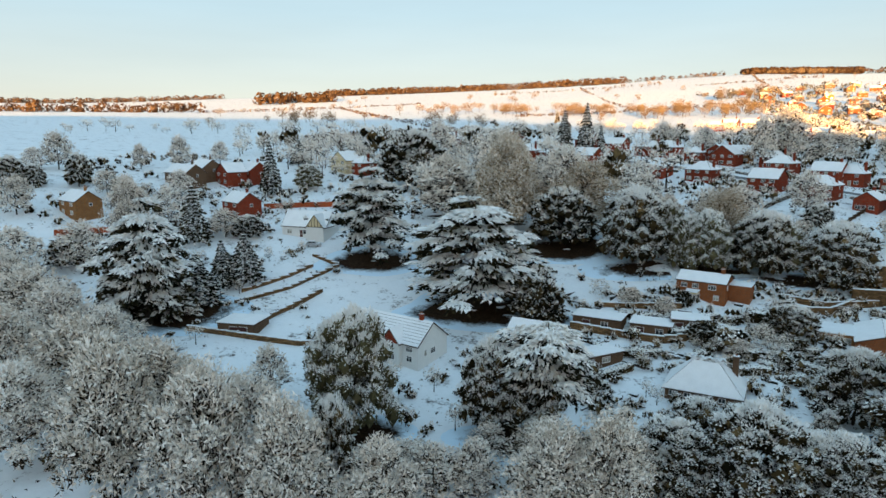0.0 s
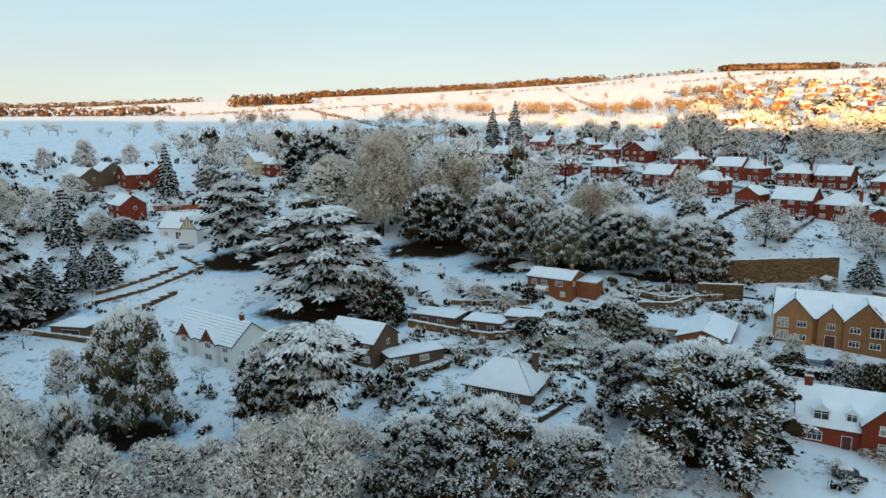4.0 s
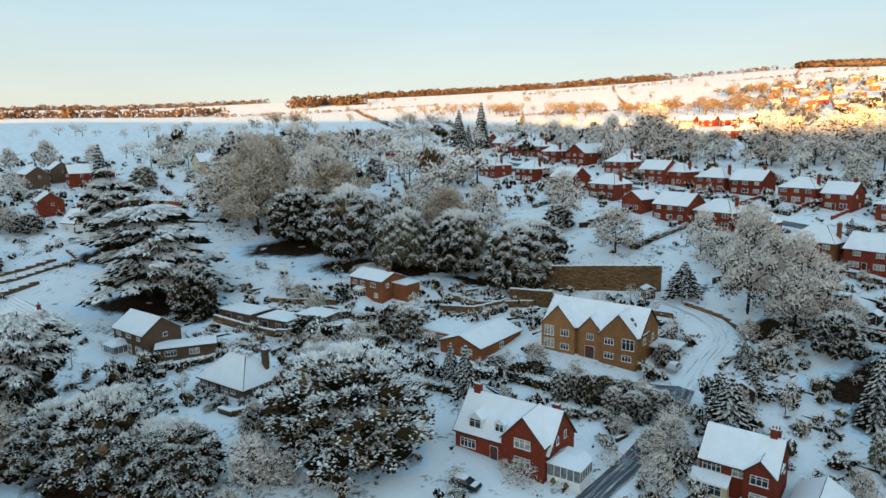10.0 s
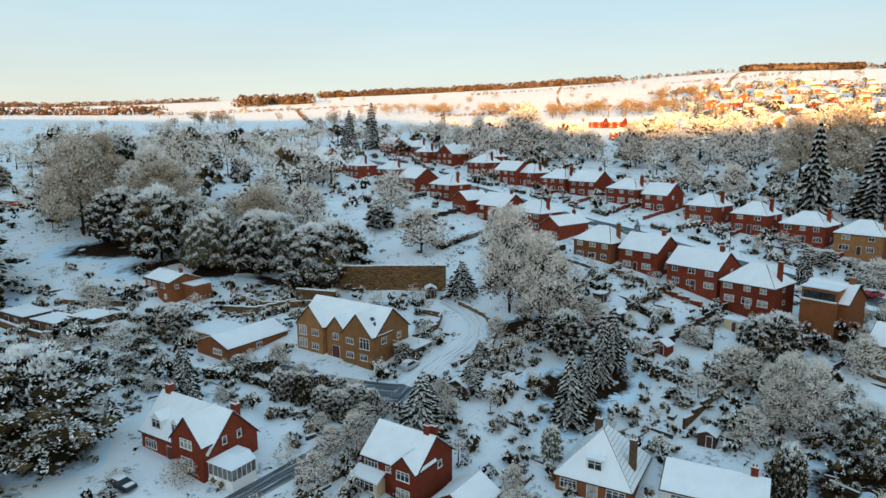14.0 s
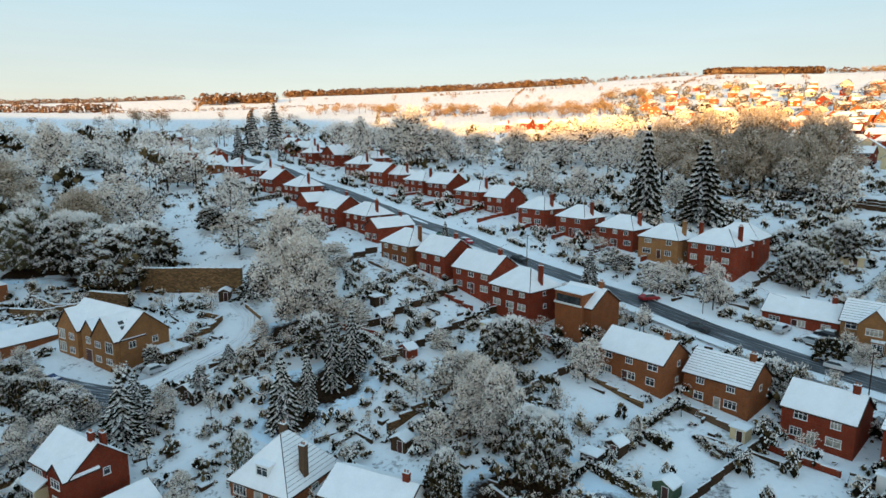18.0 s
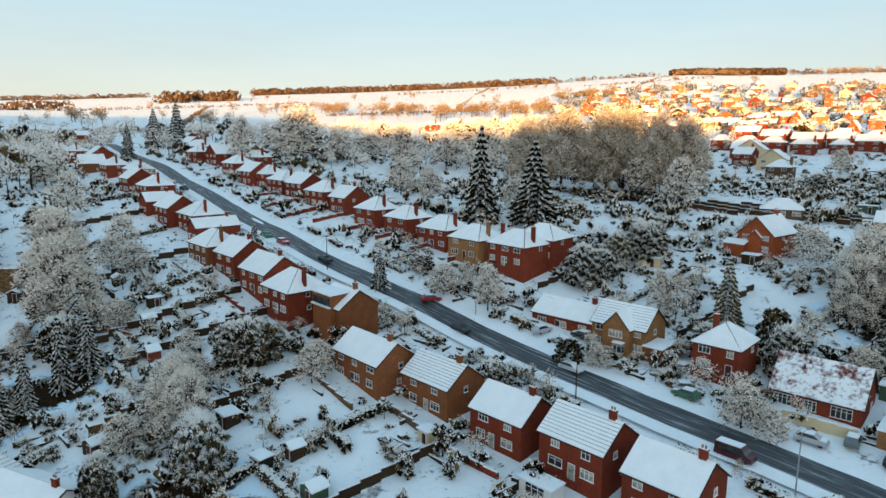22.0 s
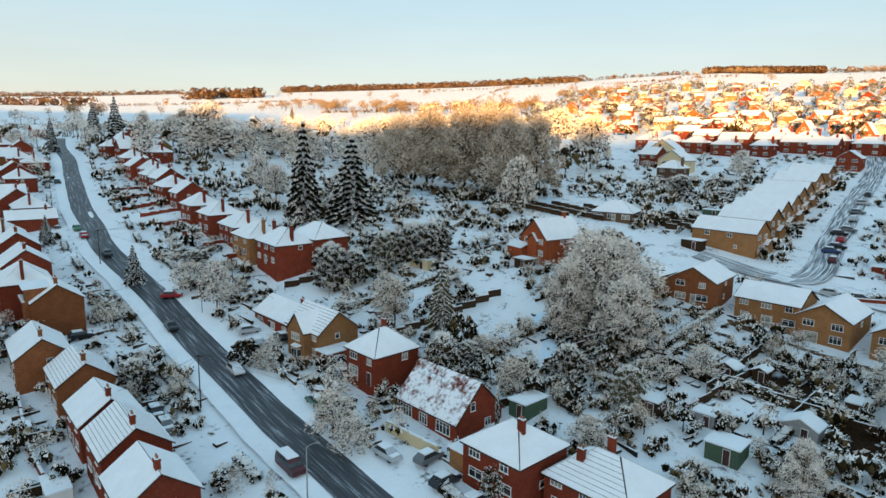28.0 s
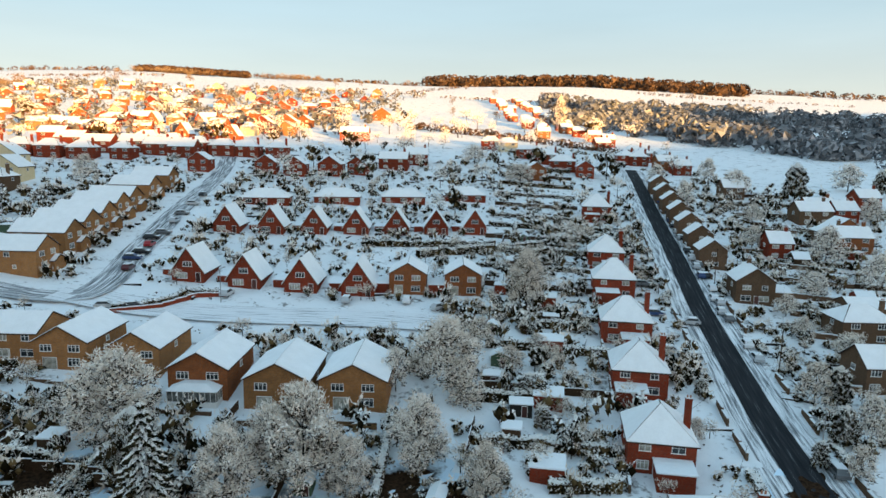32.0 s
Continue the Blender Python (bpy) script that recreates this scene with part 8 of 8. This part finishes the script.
def undergrowth():
    """Low tufts, stalks and beds that break the snow."""
    rng, g = random.Random(5), Geo()
    n = 0
    while n < 11500:
        x, y = rng.uniform(-120, 590), 40 + 210 * rng.random() ** 1.1
        if planted(x, y) < 0.0 or lawn(x, y) or not clear(x, y, -0.5):
            n += 0.15
            continue
        n += 1
        p = Vector((x, y, ground(x, y) + lumps(x, y)))
        for i in range(2):
            q = p + Vector((rng.uniform(-0.4, 0.4), rng.uniform(-0.4, 0.4), rng.uniform(0.02, 0.4)))
            leaf(g, q, rand_dir(rng) if i else (Vector((0, 0, 1)) + rand_dir(rng) * 0.5).normalized(), rng.uniform(0.25, 0.6), rng, (0, 1, 2, 1)[rng.randrange(4)])
    tagged(new("undergrowth", g.mesh("undergrowth", [LEAFSNOW, GREEN, FROST_B])), "dead stalks and low plants poking through the snow", "undergrowth", kind="stuff")


undergrowth()


def mat_bare_shade():
    """Leaf litter with painted tree shade, giving way to snow towards a patch's rim."""
    m, nt, bs = nodes_of("leaf_litter_and_shade", 0.95)
    uv = nt.nodes.new("ShaderNodeUVMap").outputs["UV"]
    far = nt.nodes.new("ShaderNodeVectorMath")
    far.operation = "LENGTH"
    link(nt, uv, far.inputs[0])
    p = position(nt)
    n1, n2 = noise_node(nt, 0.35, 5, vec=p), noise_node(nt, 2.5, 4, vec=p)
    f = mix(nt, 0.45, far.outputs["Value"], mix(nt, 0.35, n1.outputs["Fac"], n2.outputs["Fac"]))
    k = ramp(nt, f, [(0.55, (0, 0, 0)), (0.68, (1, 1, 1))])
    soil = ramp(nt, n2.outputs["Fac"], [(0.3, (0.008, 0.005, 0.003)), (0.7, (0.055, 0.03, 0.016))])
    # the snow at the rim has the blue of skylight in its colour
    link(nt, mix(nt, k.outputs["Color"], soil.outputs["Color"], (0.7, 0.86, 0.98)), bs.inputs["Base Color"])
    bump(nt, bs, n2.outputs["Fac"], 0.5, 0.1)
    return m


LITTER_SHADE = mat_bare_shade()


def bare_shade_patch(x, y, rx, ry, rot=0.0):
    """Earth kept free of snow by the branches above, their shade painted in."""
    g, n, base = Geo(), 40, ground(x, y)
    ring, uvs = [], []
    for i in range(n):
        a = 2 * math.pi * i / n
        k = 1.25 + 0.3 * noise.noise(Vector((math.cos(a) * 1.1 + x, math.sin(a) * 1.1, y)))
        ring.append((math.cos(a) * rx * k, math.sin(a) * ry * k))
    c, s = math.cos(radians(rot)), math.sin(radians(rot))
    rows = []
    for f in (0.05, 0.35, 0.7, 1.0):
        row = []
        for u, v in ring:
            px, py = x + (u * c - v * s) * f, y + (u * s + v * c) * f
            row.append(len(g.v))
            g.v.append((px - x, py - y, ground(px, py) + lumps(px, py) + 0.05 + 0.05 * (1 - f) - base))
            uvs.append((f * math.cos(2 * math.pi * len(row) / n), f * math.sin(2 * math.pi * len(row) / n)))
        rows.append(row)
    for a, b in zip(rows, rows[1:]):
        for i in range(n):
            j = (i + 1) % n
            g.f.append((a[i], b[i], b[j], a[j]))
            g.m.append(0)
    me = g.mesh("bare_earth", [LITTER_SHADE], True)
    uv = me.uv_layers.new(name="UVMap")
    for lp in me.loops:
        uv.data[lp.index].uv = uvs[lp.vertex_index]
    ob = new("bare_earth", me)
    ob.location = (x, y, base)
    tagged(ob, "dark bare earth with painted shade under spreading branches", "bare ground", kind="structure")


# bare soil at the cedars, and patches that darken the ground as shade does
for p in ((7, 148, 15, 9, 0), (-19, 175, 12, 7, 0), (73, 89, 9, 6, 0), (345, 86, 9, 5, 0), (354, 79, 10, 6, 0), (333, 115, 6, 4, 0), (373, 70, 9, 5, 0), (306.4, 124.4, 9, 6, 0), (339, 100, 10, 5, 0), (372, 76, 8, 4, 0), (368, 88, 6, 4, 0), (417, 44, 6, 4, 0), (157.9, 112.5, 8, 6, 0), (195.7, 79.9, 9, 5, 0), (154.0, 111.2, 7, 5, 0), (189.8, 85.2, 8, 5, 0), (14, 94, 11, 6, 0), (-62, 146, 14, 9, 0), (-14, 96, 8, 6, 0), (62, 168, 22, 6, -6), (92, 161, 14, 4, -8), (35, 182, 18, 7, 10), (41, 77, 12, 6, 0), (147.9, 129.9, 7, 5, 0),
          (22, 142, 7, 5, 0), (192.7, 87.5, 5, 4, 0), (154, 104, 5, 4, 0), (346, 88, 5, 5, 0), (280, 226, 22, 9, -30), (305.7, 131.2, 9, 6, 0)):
    bare_shade_patch(*p)
# ---------------------------------------------------------------- trees between the houses further off
rng_t = random.Random(12)
n = 0
far_spots = []
while n < 330:
    a, r = rng_t.uniform(-42, 66), rng_t.uniform(265, 640)
    x, y = 200 + r * math.sin(radians(a)), r * math.cos(radians(a))
    if -16 < a < 8 and r > 470 or (a < -18 and r > 480):
        continue
    if a > 18 and rng_t.random() < 0.62 or not clear(x, y, 2.0) or (340 < x < 440 and y < 300):
        continue
    n += 1
    hh = rng_t.uniform(7, 14) * (1.35 if 262 < r < 420 and a < -20 else 1.0)
    far_spots.append((x, y, hh, hh * rng_t.uniform(0.8, 1.3), rng_t.choice((0, 0, 0, 1, 2))))


def far_trees(spots):
    """Garden trees of the middle distance, too many to count."""
    rng = random.Random(44)
    items = [(YOUNG[rng.randrange(4) * 3 + (2 if kind == 2 else rng.randrange(2))], x, y, ground(x, y) - 0.3, w / 2, h * 1.05, rng.uniform(0, 6.3)) for x, y, h, w, kind in spots]
    mass("garden_trees", PLANT_MATS, items, "frosted garden trees between the houses of the slope", "trees")


far_trees(far_spots)

for i, (x, y, r, w, d, h) in enumerate(((520, 88, 41, 6, 4, 2.4), (533, 100, -49, 4, 3, 2.2), (512, 76, -49, 3, 3, 2.1), (503, 66, 41, 5, 4, 2.4), (545, 112, 41, 4, 3, 2.2), (538, 82, -49, 4, 3, 2.2), (470, 52, 41, 4, 3, 2.2), (458, 44, -49, 3.5, 3, 2.1))):
    shed(x, y, r, w, d, h, RED if i % 2 else None, "low garden outbuilding with a snowy roof", flat=bool(i % 3))
for i in range(9):
    x, y = 478 + 12.5 * i, 62 + 10.6 * i
    (hedge if i % 2 else fence)([(x, y), (x + 19, y - 20)], 1.3)
for i in range(5):
    x, y = 452 + 6 * i, 30 + 4 * i
    hedge([(x + 4 * i, y + 6 * i), (x + 14 + 4 * i, y - 10 + 6 * i)], 1.5, 1.3, i)


# tall clipped hedges between the long back gardens beside the right-hand road
for i, (a, b) in enumerate((((422.2, 101.7), (431.9, 93.4)), ((400.7, 83.0), (406.3, 78.7)), ((388.7, 65.0), (396.7, 59.5)), ((471.9, 144.8), (485.2, 135.2)), ((482.5, 154.0), (494.1, 146.3)), ((393.1, 88.4), (405.3, 78.2)), ((424.7, 166.7), (457.9, 147.8)), ((461.0, 135.4), (468.2, 129.8)))):
    hedge([a, b], 1.9, 1.5, i + 60)


# ---------------------------------------------------------------- far woods and hedgerows
def far_woods(name, spots, label, mats=None, fine=26):
    """Rounded clumps of bare trees far away, joined as one mass."""
    rng, g = random.Random(len(spots)), Geo()
    for x, y, h, w in spots:
        z = ground(x, y)
        for i in range(fine):
            d = rand_dir(rng)
            p = Vector((x, y, z + h * 0.42)) + Vector((d.x * w * 0.5, d.y * w * 0.5, d.z * h * 0.5))
            leaf(g, p, (d + rand_dir(rng) * 0.5).normalized(), w * (0.24 if fine < 40 else 0.2), rng, 0 if rng.random() < 0.92 else 1)
    return tagged(new(name, g.mesh(name, mats or [FARWOOD, FROST_W])), label, "woodland", kind="stuff")


rng_w = random.Random(3)


def polar(a, r):
    return 200 + r * math.sin(radians(a)), r * math.cos(radians(a))


def strip(a0, a1, r0, r1, n, h, depth=20):
    """A row of clumps from one bearing and range to another."""
    out = []
    for i in range(n):
        f = (i + rng_w.random()) / n
        a, r = a0 + (a1 - a0) * f, r0 + (r1 - r0) * f + rng_w.uniform(-depth, depth)
        hh = h * rng_w.uniform(0.6, 1.2)
        out.append((*polar(a, r), hh, hh * rng_w.uniform(0.9, 1.5)))
    return out


ridge = strip(-16, 9, 1850, 1880, 240, 17, 30) + strip(-23, -17, 1500, 1500, 40, 20, 40) + strip(9, 17, 1880, 1900, 24, 13, 20) + strip(27, 40, 1880, 1880, 60, 13, 40) + strip(-46, -24, 1850, 1900, 150, 13, 60)
ridge += strip(41, 65, 1650, 1560, 320, 23, 80) + strip(-46, -29, 1250, 1200, 70, 14, 40) + strip(58, 74, 1750, 1700, 60, 14, 60)
far_woods("ridge_woods", ridge, "bare brown woods along the skyline of the hills", [FARWOOD, FARWOOD], 44)
far_woods("hilltop_wood", strip(18.5, 26.5, 1860, 1840, 300, 15, 60), "dense brown wood on the hilltop", [FARWOOD, FARWOOD], 50)
hedges = []
for a0, a1, r0, r1, n in ((-34, -18, 520, 560, 50), (-30, -12, 1100, 1150, 50), (-20, -19, 560, 1100, 30), (-9, 12, 760, 800, 44), (2, 4, 800, 1500, 26), (-4, 8, 1400, 1420, 26),
                          (12, 22, 1250, 1300, 24), (16, 19, 1000, 1800, 22), (40, 46, 900, 1500, 30), (44, 60, 1000, 1050, 34), (46, 66, 560, 480, 60), (58, 72, 1350, 1300, 30)):
    hedges += strip(a0, a1, r0, r1, int(n * 1.5), 4.5, 4)
far_woods("hedgerows", hedges, "dark hedgerows and field trees between snowy fields")
lone = [(*polar(rng_w.uniform(-36, 70), rng_w.uniform(600, 1750)), h, h * 1.1) for h in [rng_w.uniform(8, 16) for i in range(110)]]
for a, r, n in ((-19, 640, 9), (-13, 900, 16), (-8, 820, 22), (-3, 760, 30), (3, 700, 30), (8, 690, 34), (13, 900, 30), (-27, 760, 10), (22, 1500, 26), (31, 1500, 26)):
    lone += [(*polar(a + rng_w.gauss(0, 1.3), r + rng_w.gauss(0, 28)), h, h * 1.2) for h in [rng_w.uniform(8, 17) for i in range(n)]]


def soft_trees(name, spots, label, mats):
    """Bare trees far off, each a haze of twigs."""
    rng = random.Random(len(spots))
    mass(name, mats, [(YOUNG[rng.randrange(4) * 3 + rng.randrange(2)], x, y, ground(x, y) - 0.5, w / 2, h, rng.uniform(0, 6.3)) for x, y, h, w in spots], label, "trees")


soft_trees("field_trees", lone, "scattered bare trees and copses in the fields", [LEAFSNOW, FARWOOD, TAN_TWIG, FARWOOD])
valley = strip(54, 76, 760, 640, 190, 14, 90) + strip(57, 78, 950, 880, 150, 15, 70) + strip(52, 57, 1000, 900, 40, 16, 50)
far_woods("valley_wood", valley, "frosty wood filling the valley", [FROSTWOOD, FROSTWOOD], 60)
townwood = [(*polar(rng_w.uniform(10, 43), rng_w.uniform(430, 1000)), h, h * 1.2) for h in [rng_w.uniform(5, 10) for i in range(400)]]
far_woods("town_trees", townwood, "bare garden trees between the far houses", [FROSTWOOD, FARWOOD])
west = strip(-46, -24, 640, 590, 26, 10, 30) + strip(-40, -20, 470, 500, 50, 8, 40) + strip(-44, -24, 400, 380, 80, 10, 40) + strip(-22, -4, 480, 540, 60, 9, 30)
soft_trees("meadow_trees", west, "frosted trees along the edge of the meadows", PLANT_MATS)


# ---------------------------------------------------------------- cars, poles and wires
PAINT = {}


def paint(name, col):
    if name not in PAINT:
        PAINT[name] = mat_plain("car_paint_" + name, tuple(c * 0.85 for c in col), col, 1.5, 0.3, 0.02, 0.2, spec=0.5)
    return PAINT[name]


CAR_MESH = {}


def car(x, y, rot, tone="silver", snowy=0.6, van=False):
    """A parked car with wheels, glass and a covering of snow."""
    col = {"silver": (0.5, 0.52, 0.54), "black": (0.02, 0.022, 0.026), "red": (0.35, 0.02, 0.025), "blue": (0.03, 0.06, 0.16), "white": (0.75, 0.76, 0.78), "maroon": (0.09, 0.02, 0.025), "green": (0.05, 0.16, 0.09), "grey": (0.16, 0.17, 0.18)}[tone]
    L, Wd, H = (5.0, 1.95, 2.0) if van else (4.2, 1.75, 1.45)
    word = "van" if van else "car"
    ob = thing(word, pose(x, y, ground(x, y) + 0.12, 0, 0, rot), f"{tone} {word} parked in the snow" + (" with snow on its roof" if snowy else ""), word, "parked cars")
    key = van
    if key not in CAR_MESH:
        def loft(prof, half, top_half):
            g, n = Geo(), len(prof)
            for s in (-1, 1):
                for px, pz, hi in prof:
                    g.v.append((px, s * (top_half if hi else half), pz))
            g.f.append(tuple(range(n - 1, -1, -1)))
            g.f.append(tuple(range(n, 2 * n)))
            for i in range(n):
                j = (i + 1) % n
                g.f.append((i, j, n + j, n + i))
            g.m = [0] * len(g.f)
            return g
        e = L / 2
        if van:
            body = loft([(-e, 0.3, 0), (-e, 1.0, 0), (-e + 0.1, H, 1), (e - 1.5, H, 1), (e - 0.75, 1.15, 0), (e - 0.05, 0.95, 0), (e, 0.35, 0)], Wd / 2, Wd / 2 - 0.14)
            glass = loft([(e - 1.62, H - 0.1, 1), (e - 1.5, H - 0.06, 1), (e - 0.72, 1.2, 0), (e - 0.9, 1.16, 0), (-e + 0.6, 1.16, 0), (-e + 0.6, H - 0.3, 1)], Wd / 2 + 0.012, Wd / 2 - 0.09)
            snow = [(-e + 0.15, e - 1.55, H)]
        else:
            body = loft([(-e, 0.3, 0), (-e + 0.03, 0.85, 0), (-e + 0.25, 0.95, 0), (-e + 0.75, H, 1), (0.35, H, 1), (1.05, 0.95, 0), (e - 0.15, 0.78, 0), (e, 0.55, 0), (e, 0.28, 0)], Wd / 2, Wd / 2 - 0.22)
            glass = loft([(-e + 0.3, 0.98, 0), (-e + 0.72, H - 0.06, 1), (0.33, H - 0.05, 1), (1.02, 0.97, 0)], Wd / 2 + 0.01, Wd / 2 - 0.19)
            snow = [(-e + 0.75, 0.35, H), (1.15, e - 0.2, 0.86)]
        sg = Geo()
        for a, b, z in snow:
            sg.slab([(a, -Wd / 2 + 0.2, z + 0.13), (b, -Wd / 2 + 0.2, z + 0.11), (b, Wd / 2 - 0.2, z + 0.11), (a, Wd / 2 - 0.2, z + 0.13)], 0.14)
        wh = Geo()
        wh.tube([(0, -0.11, 0), (0, 0.11, 0)], [0.33, 0.33], 12)
        hub = Geo()
        hub.tube([(0, -0.12, 0), (0, 0.12, 0)], [0.19, 0.19], 8)
        CAR_MESH[key] = (body.mesh("body", []), glass.mesh("car_glass", [GLASS]), sg.mesh("snow_cover", [SNOW]), wh.mesh("tyre", [TYRE]), hub.mesh("rim", [LEAD]))
    bm, gm, sm, wm, hm = CAR_MESH[key]
    bm = CAR_MESH.setdefault((key, tone), bm.copy())
    if not bm.materials:
        bm.materials.append(paint(tone, col))
    part("body", bm, None, ob)
    part("car_glass", gm, None, ob)
    if snowy:
        part("snow_cover", sm, None, ob)
    for sx in (-1, 1):
        for sy in (-1, 1):
            t = part("wheel", wm, None, ob, at=pose(sx * L * 0.31, sy * (Wd / 2 - 0.1), 0.32))
            part("rim", hm, None, t)
    return ob


for x, y, r, tone, sn, van in ((262.3, 107.2, -10, "silver", 1, 0), (274.5, 93.1, -42, "silver", 1, 0), (280.0, 92.7, 50, "grey", 1, 0), (282.5, 88.3, 50, "black", 1, 0), (286.4, 84.8, 48, "silver", 1, 0), (262.6, 89.6, -46, "maroon", 1, 1),
                               (263.8, 113.5, 48, "grey", 1, 0), (245.1, 114.6, -48, "white", 0, 0), (226.4, 129.2, -48, "black", 0, 0), (194.3, 161.1, -48, "black", 0, 0), (131.4, 233.2, -48, "black", 0, 0), (241.9, 128.5, 40, "silver", 1, 0),
                               (230.9, 107.5, 42, "blue", 1, 0), (238.1, 101.7, -48, "black", 1, 0), (241.5, 98.2, -48, "grey", 1, 0), (220.5, 116.1, 42, "silver", 1, 0), (211.6, 124.1, 42, "black", 1, 0), (181.5, 171.7, -48, "red", 1, 0),
                               (175.5, 177.9, -48, "green", 0, 0), (220.3, 141.5, 20, "red", 1, 0), (90.4, 81.6, -25, "black", 1, 0), (108.0, 113.5, -20, "blue", 1, 0), (-37.0, 184.0, 0, "silver", 1, 0), (125.5, 117.0, 60, "silver", 1, 0),
                               (379.5, 149.0, 45, "silver", 1, 0), (399.0, 132.0, 48, "silver", 1, 0), (409.5, 124.5, 48, "white", 1, 0), (413.0, 117.5, 0, "silver", 1, 0), (356.5, 152.5, -30, "silver", 1, 0), (361.0, 150.5, -10, "black", 1, 0),
                               (365.5, 171.5, 55, "maroon", 1, 0), (374.5, 187.0, 55, "red", 0, 0), (368.0, 178.0, -30, "blue", 1, 0), (371.0, 181.5, -30, "black", 1, 0), (376.5, 192.5, -30, "black", 1, 0), (380.5, 196.0, -30, "grey", 1, 0), (386.5, 206.0, 55, "silver", 1, 0),
                               (391.0, 213.0, -30, "grey", 1, 0), (398.0, 224.0, -30, "silver", 1, 0), (405.0, 235.0, 55, "black", 1, 0), (454.0, 71.7, 42, "white", 1, 0), (449.8, 67.6, 42, "silver", 1, 0), (423.5, 43.6, 42, "grey", 1, 0), (453.6, 83.8, 130, "silver", 1, 0), (438.9, 74.9, 130, "black", 1, 0), (434.6, 72.3, 130, "blue", 1, 0), (150.6, 80.6, 60, "blue", 1, 0)):
    car(x, y, r, tone, sn, bool(van))
for i in range(13):
    x, y = 463 + 6.9 * i, 80.3 + 5.8 * i
    car(x, y, 41, ("grey", "silver", "white", "black")[i % 4], 1)
for i in range(7):
    car(438 + 13.0 * i, 78.5 + 12.0 * i, -48, ("silver", "blue", "grey")[i % 3], 1)


def pole(x, y, h=8.0, lamp=False):
    ob = thing("street_lamp" if lamp else "utility_pole", pose(x, y, ground(x, y)), "slim grey street lamp by the road" if lamp else "wooden utility pole carrying wires", "street lamp" if lamp else "pole", "roadside poles")
    g = Geo()
    g.tube([(0, 0, -0.5), (0, 0, h)], [0.11, 0.07], 7)
    part("shaft", g, LEAD if lamp else WOODWORK, ob)
    g = Geo()
    if lamp:
        g.tube([(0, 0, h), (0.5, 0.3, h + 0.25), (1.1, 0.7, h + 0.3)], [0.05, 0.04, 0.04], 5)
        g.box(0.95, 0.55, h + 0.24, 1.4, 0.85, h + 0.34)
        part("lantern_arm", g, LEAD, ob)
    else:
        g.box(-0.5, -0.05, h - 0.4, 0.5, 0.05, h - 0.28)
        part("crossarm", g, WOODWORK, ob)
    return Vector((x, y, ground(x, y) + h - 0.2))


def wire(a, b, sag=0.8):
    ob = thing("overhead_wire", pose(*a), "thin dark overhead wire", "wire", "overhead wires")
    g = Geo()
    pts = [(b - a) * f - Vector((0, 0, sag * 4 * f * (1 - f))) for f in [i / 10 for i in range(11)]]
    g.tube([tuple(p) for p in pts], [0.018] * 11, 3)
    part("strand", g, BLACKWOOD, ob)


P1, P2, P3, P4, P5 = pole(446.5, 62.0, 9), pole(482, 94.0, 9), pole(244.0, 104.0, 8.5), pole(233.5, 141.8, 8.5), pole(195.7, 155.9, 8.5)
pole(424.0, 46.0, 8, True)
pole(377.0, 146.0, 7, True)
pole(229.5, 135.9, 8, True)
pole(267.0, 82.4, 8, True)
for tx, ty, tz in ((421, 73, 12), (406, 60, 9), (395, 45, 8), (437, 88, 14.5), (453, 103, 17.5), (488, 80, 17)):
    wire(P1, Vector((tx, ty, tz)))
for tx, ty, tz in ((455, 104, 17.5), (470, 118, 20), (497, 100, 20)):
    wire(P2, Vector((tx, ty, tz)))
for tx, ty, tz in ((241, 91, 8.5), (230, 97, 8.3), (268, 114, 11.0), (256, 121, 11.6), (277, 101, 8.4)):
    wire(P3, Vector((tx, ty, tz)))
for tx, ty, tz in ((245, 134, 14.1), (211, 128, 15.1), (231, 172, 22.2)):
    wire(P4, Vector((tx, ty, tz)))
for tx, ty, tz in ((182, 152, 19.4), (194, 135, 16.0), (220, 182, 23.8), (210, 188, 24.6)):
    wire(P5, Vector((tx, ty, tz)))
wire(P4, P5, 1.2)

# terrace wall before the red-tiled house, and cars standing in the drives
stone_wall([(273.3, 99.2), (277.0, 96.4), (281.0, 93.5)], 1.5, 0.35, CREAM, "pale stone terrace wall with a snowy coping")
car(261.4, 105.3, 131, "green", 0.6)
car(245.1, 124.0, 128, "silver", 0.6)
car(249.1, 126.1, 128, "black", 0.6)
# snow-covered cars along the kerb of the right-hand road
for i, (x, y, a, ln) in enumerate(along(RIGHT, 6.5)):
    if 84 < y < 160 and i % 5 != 3:
        sx, sy = math.sin(radians(a)), -math.cos(radians(a))
        car(x + sx * 3.9, y + sy * 3.9, a, ("silver", "white", "black", "blue")[i % 4], 0.6)
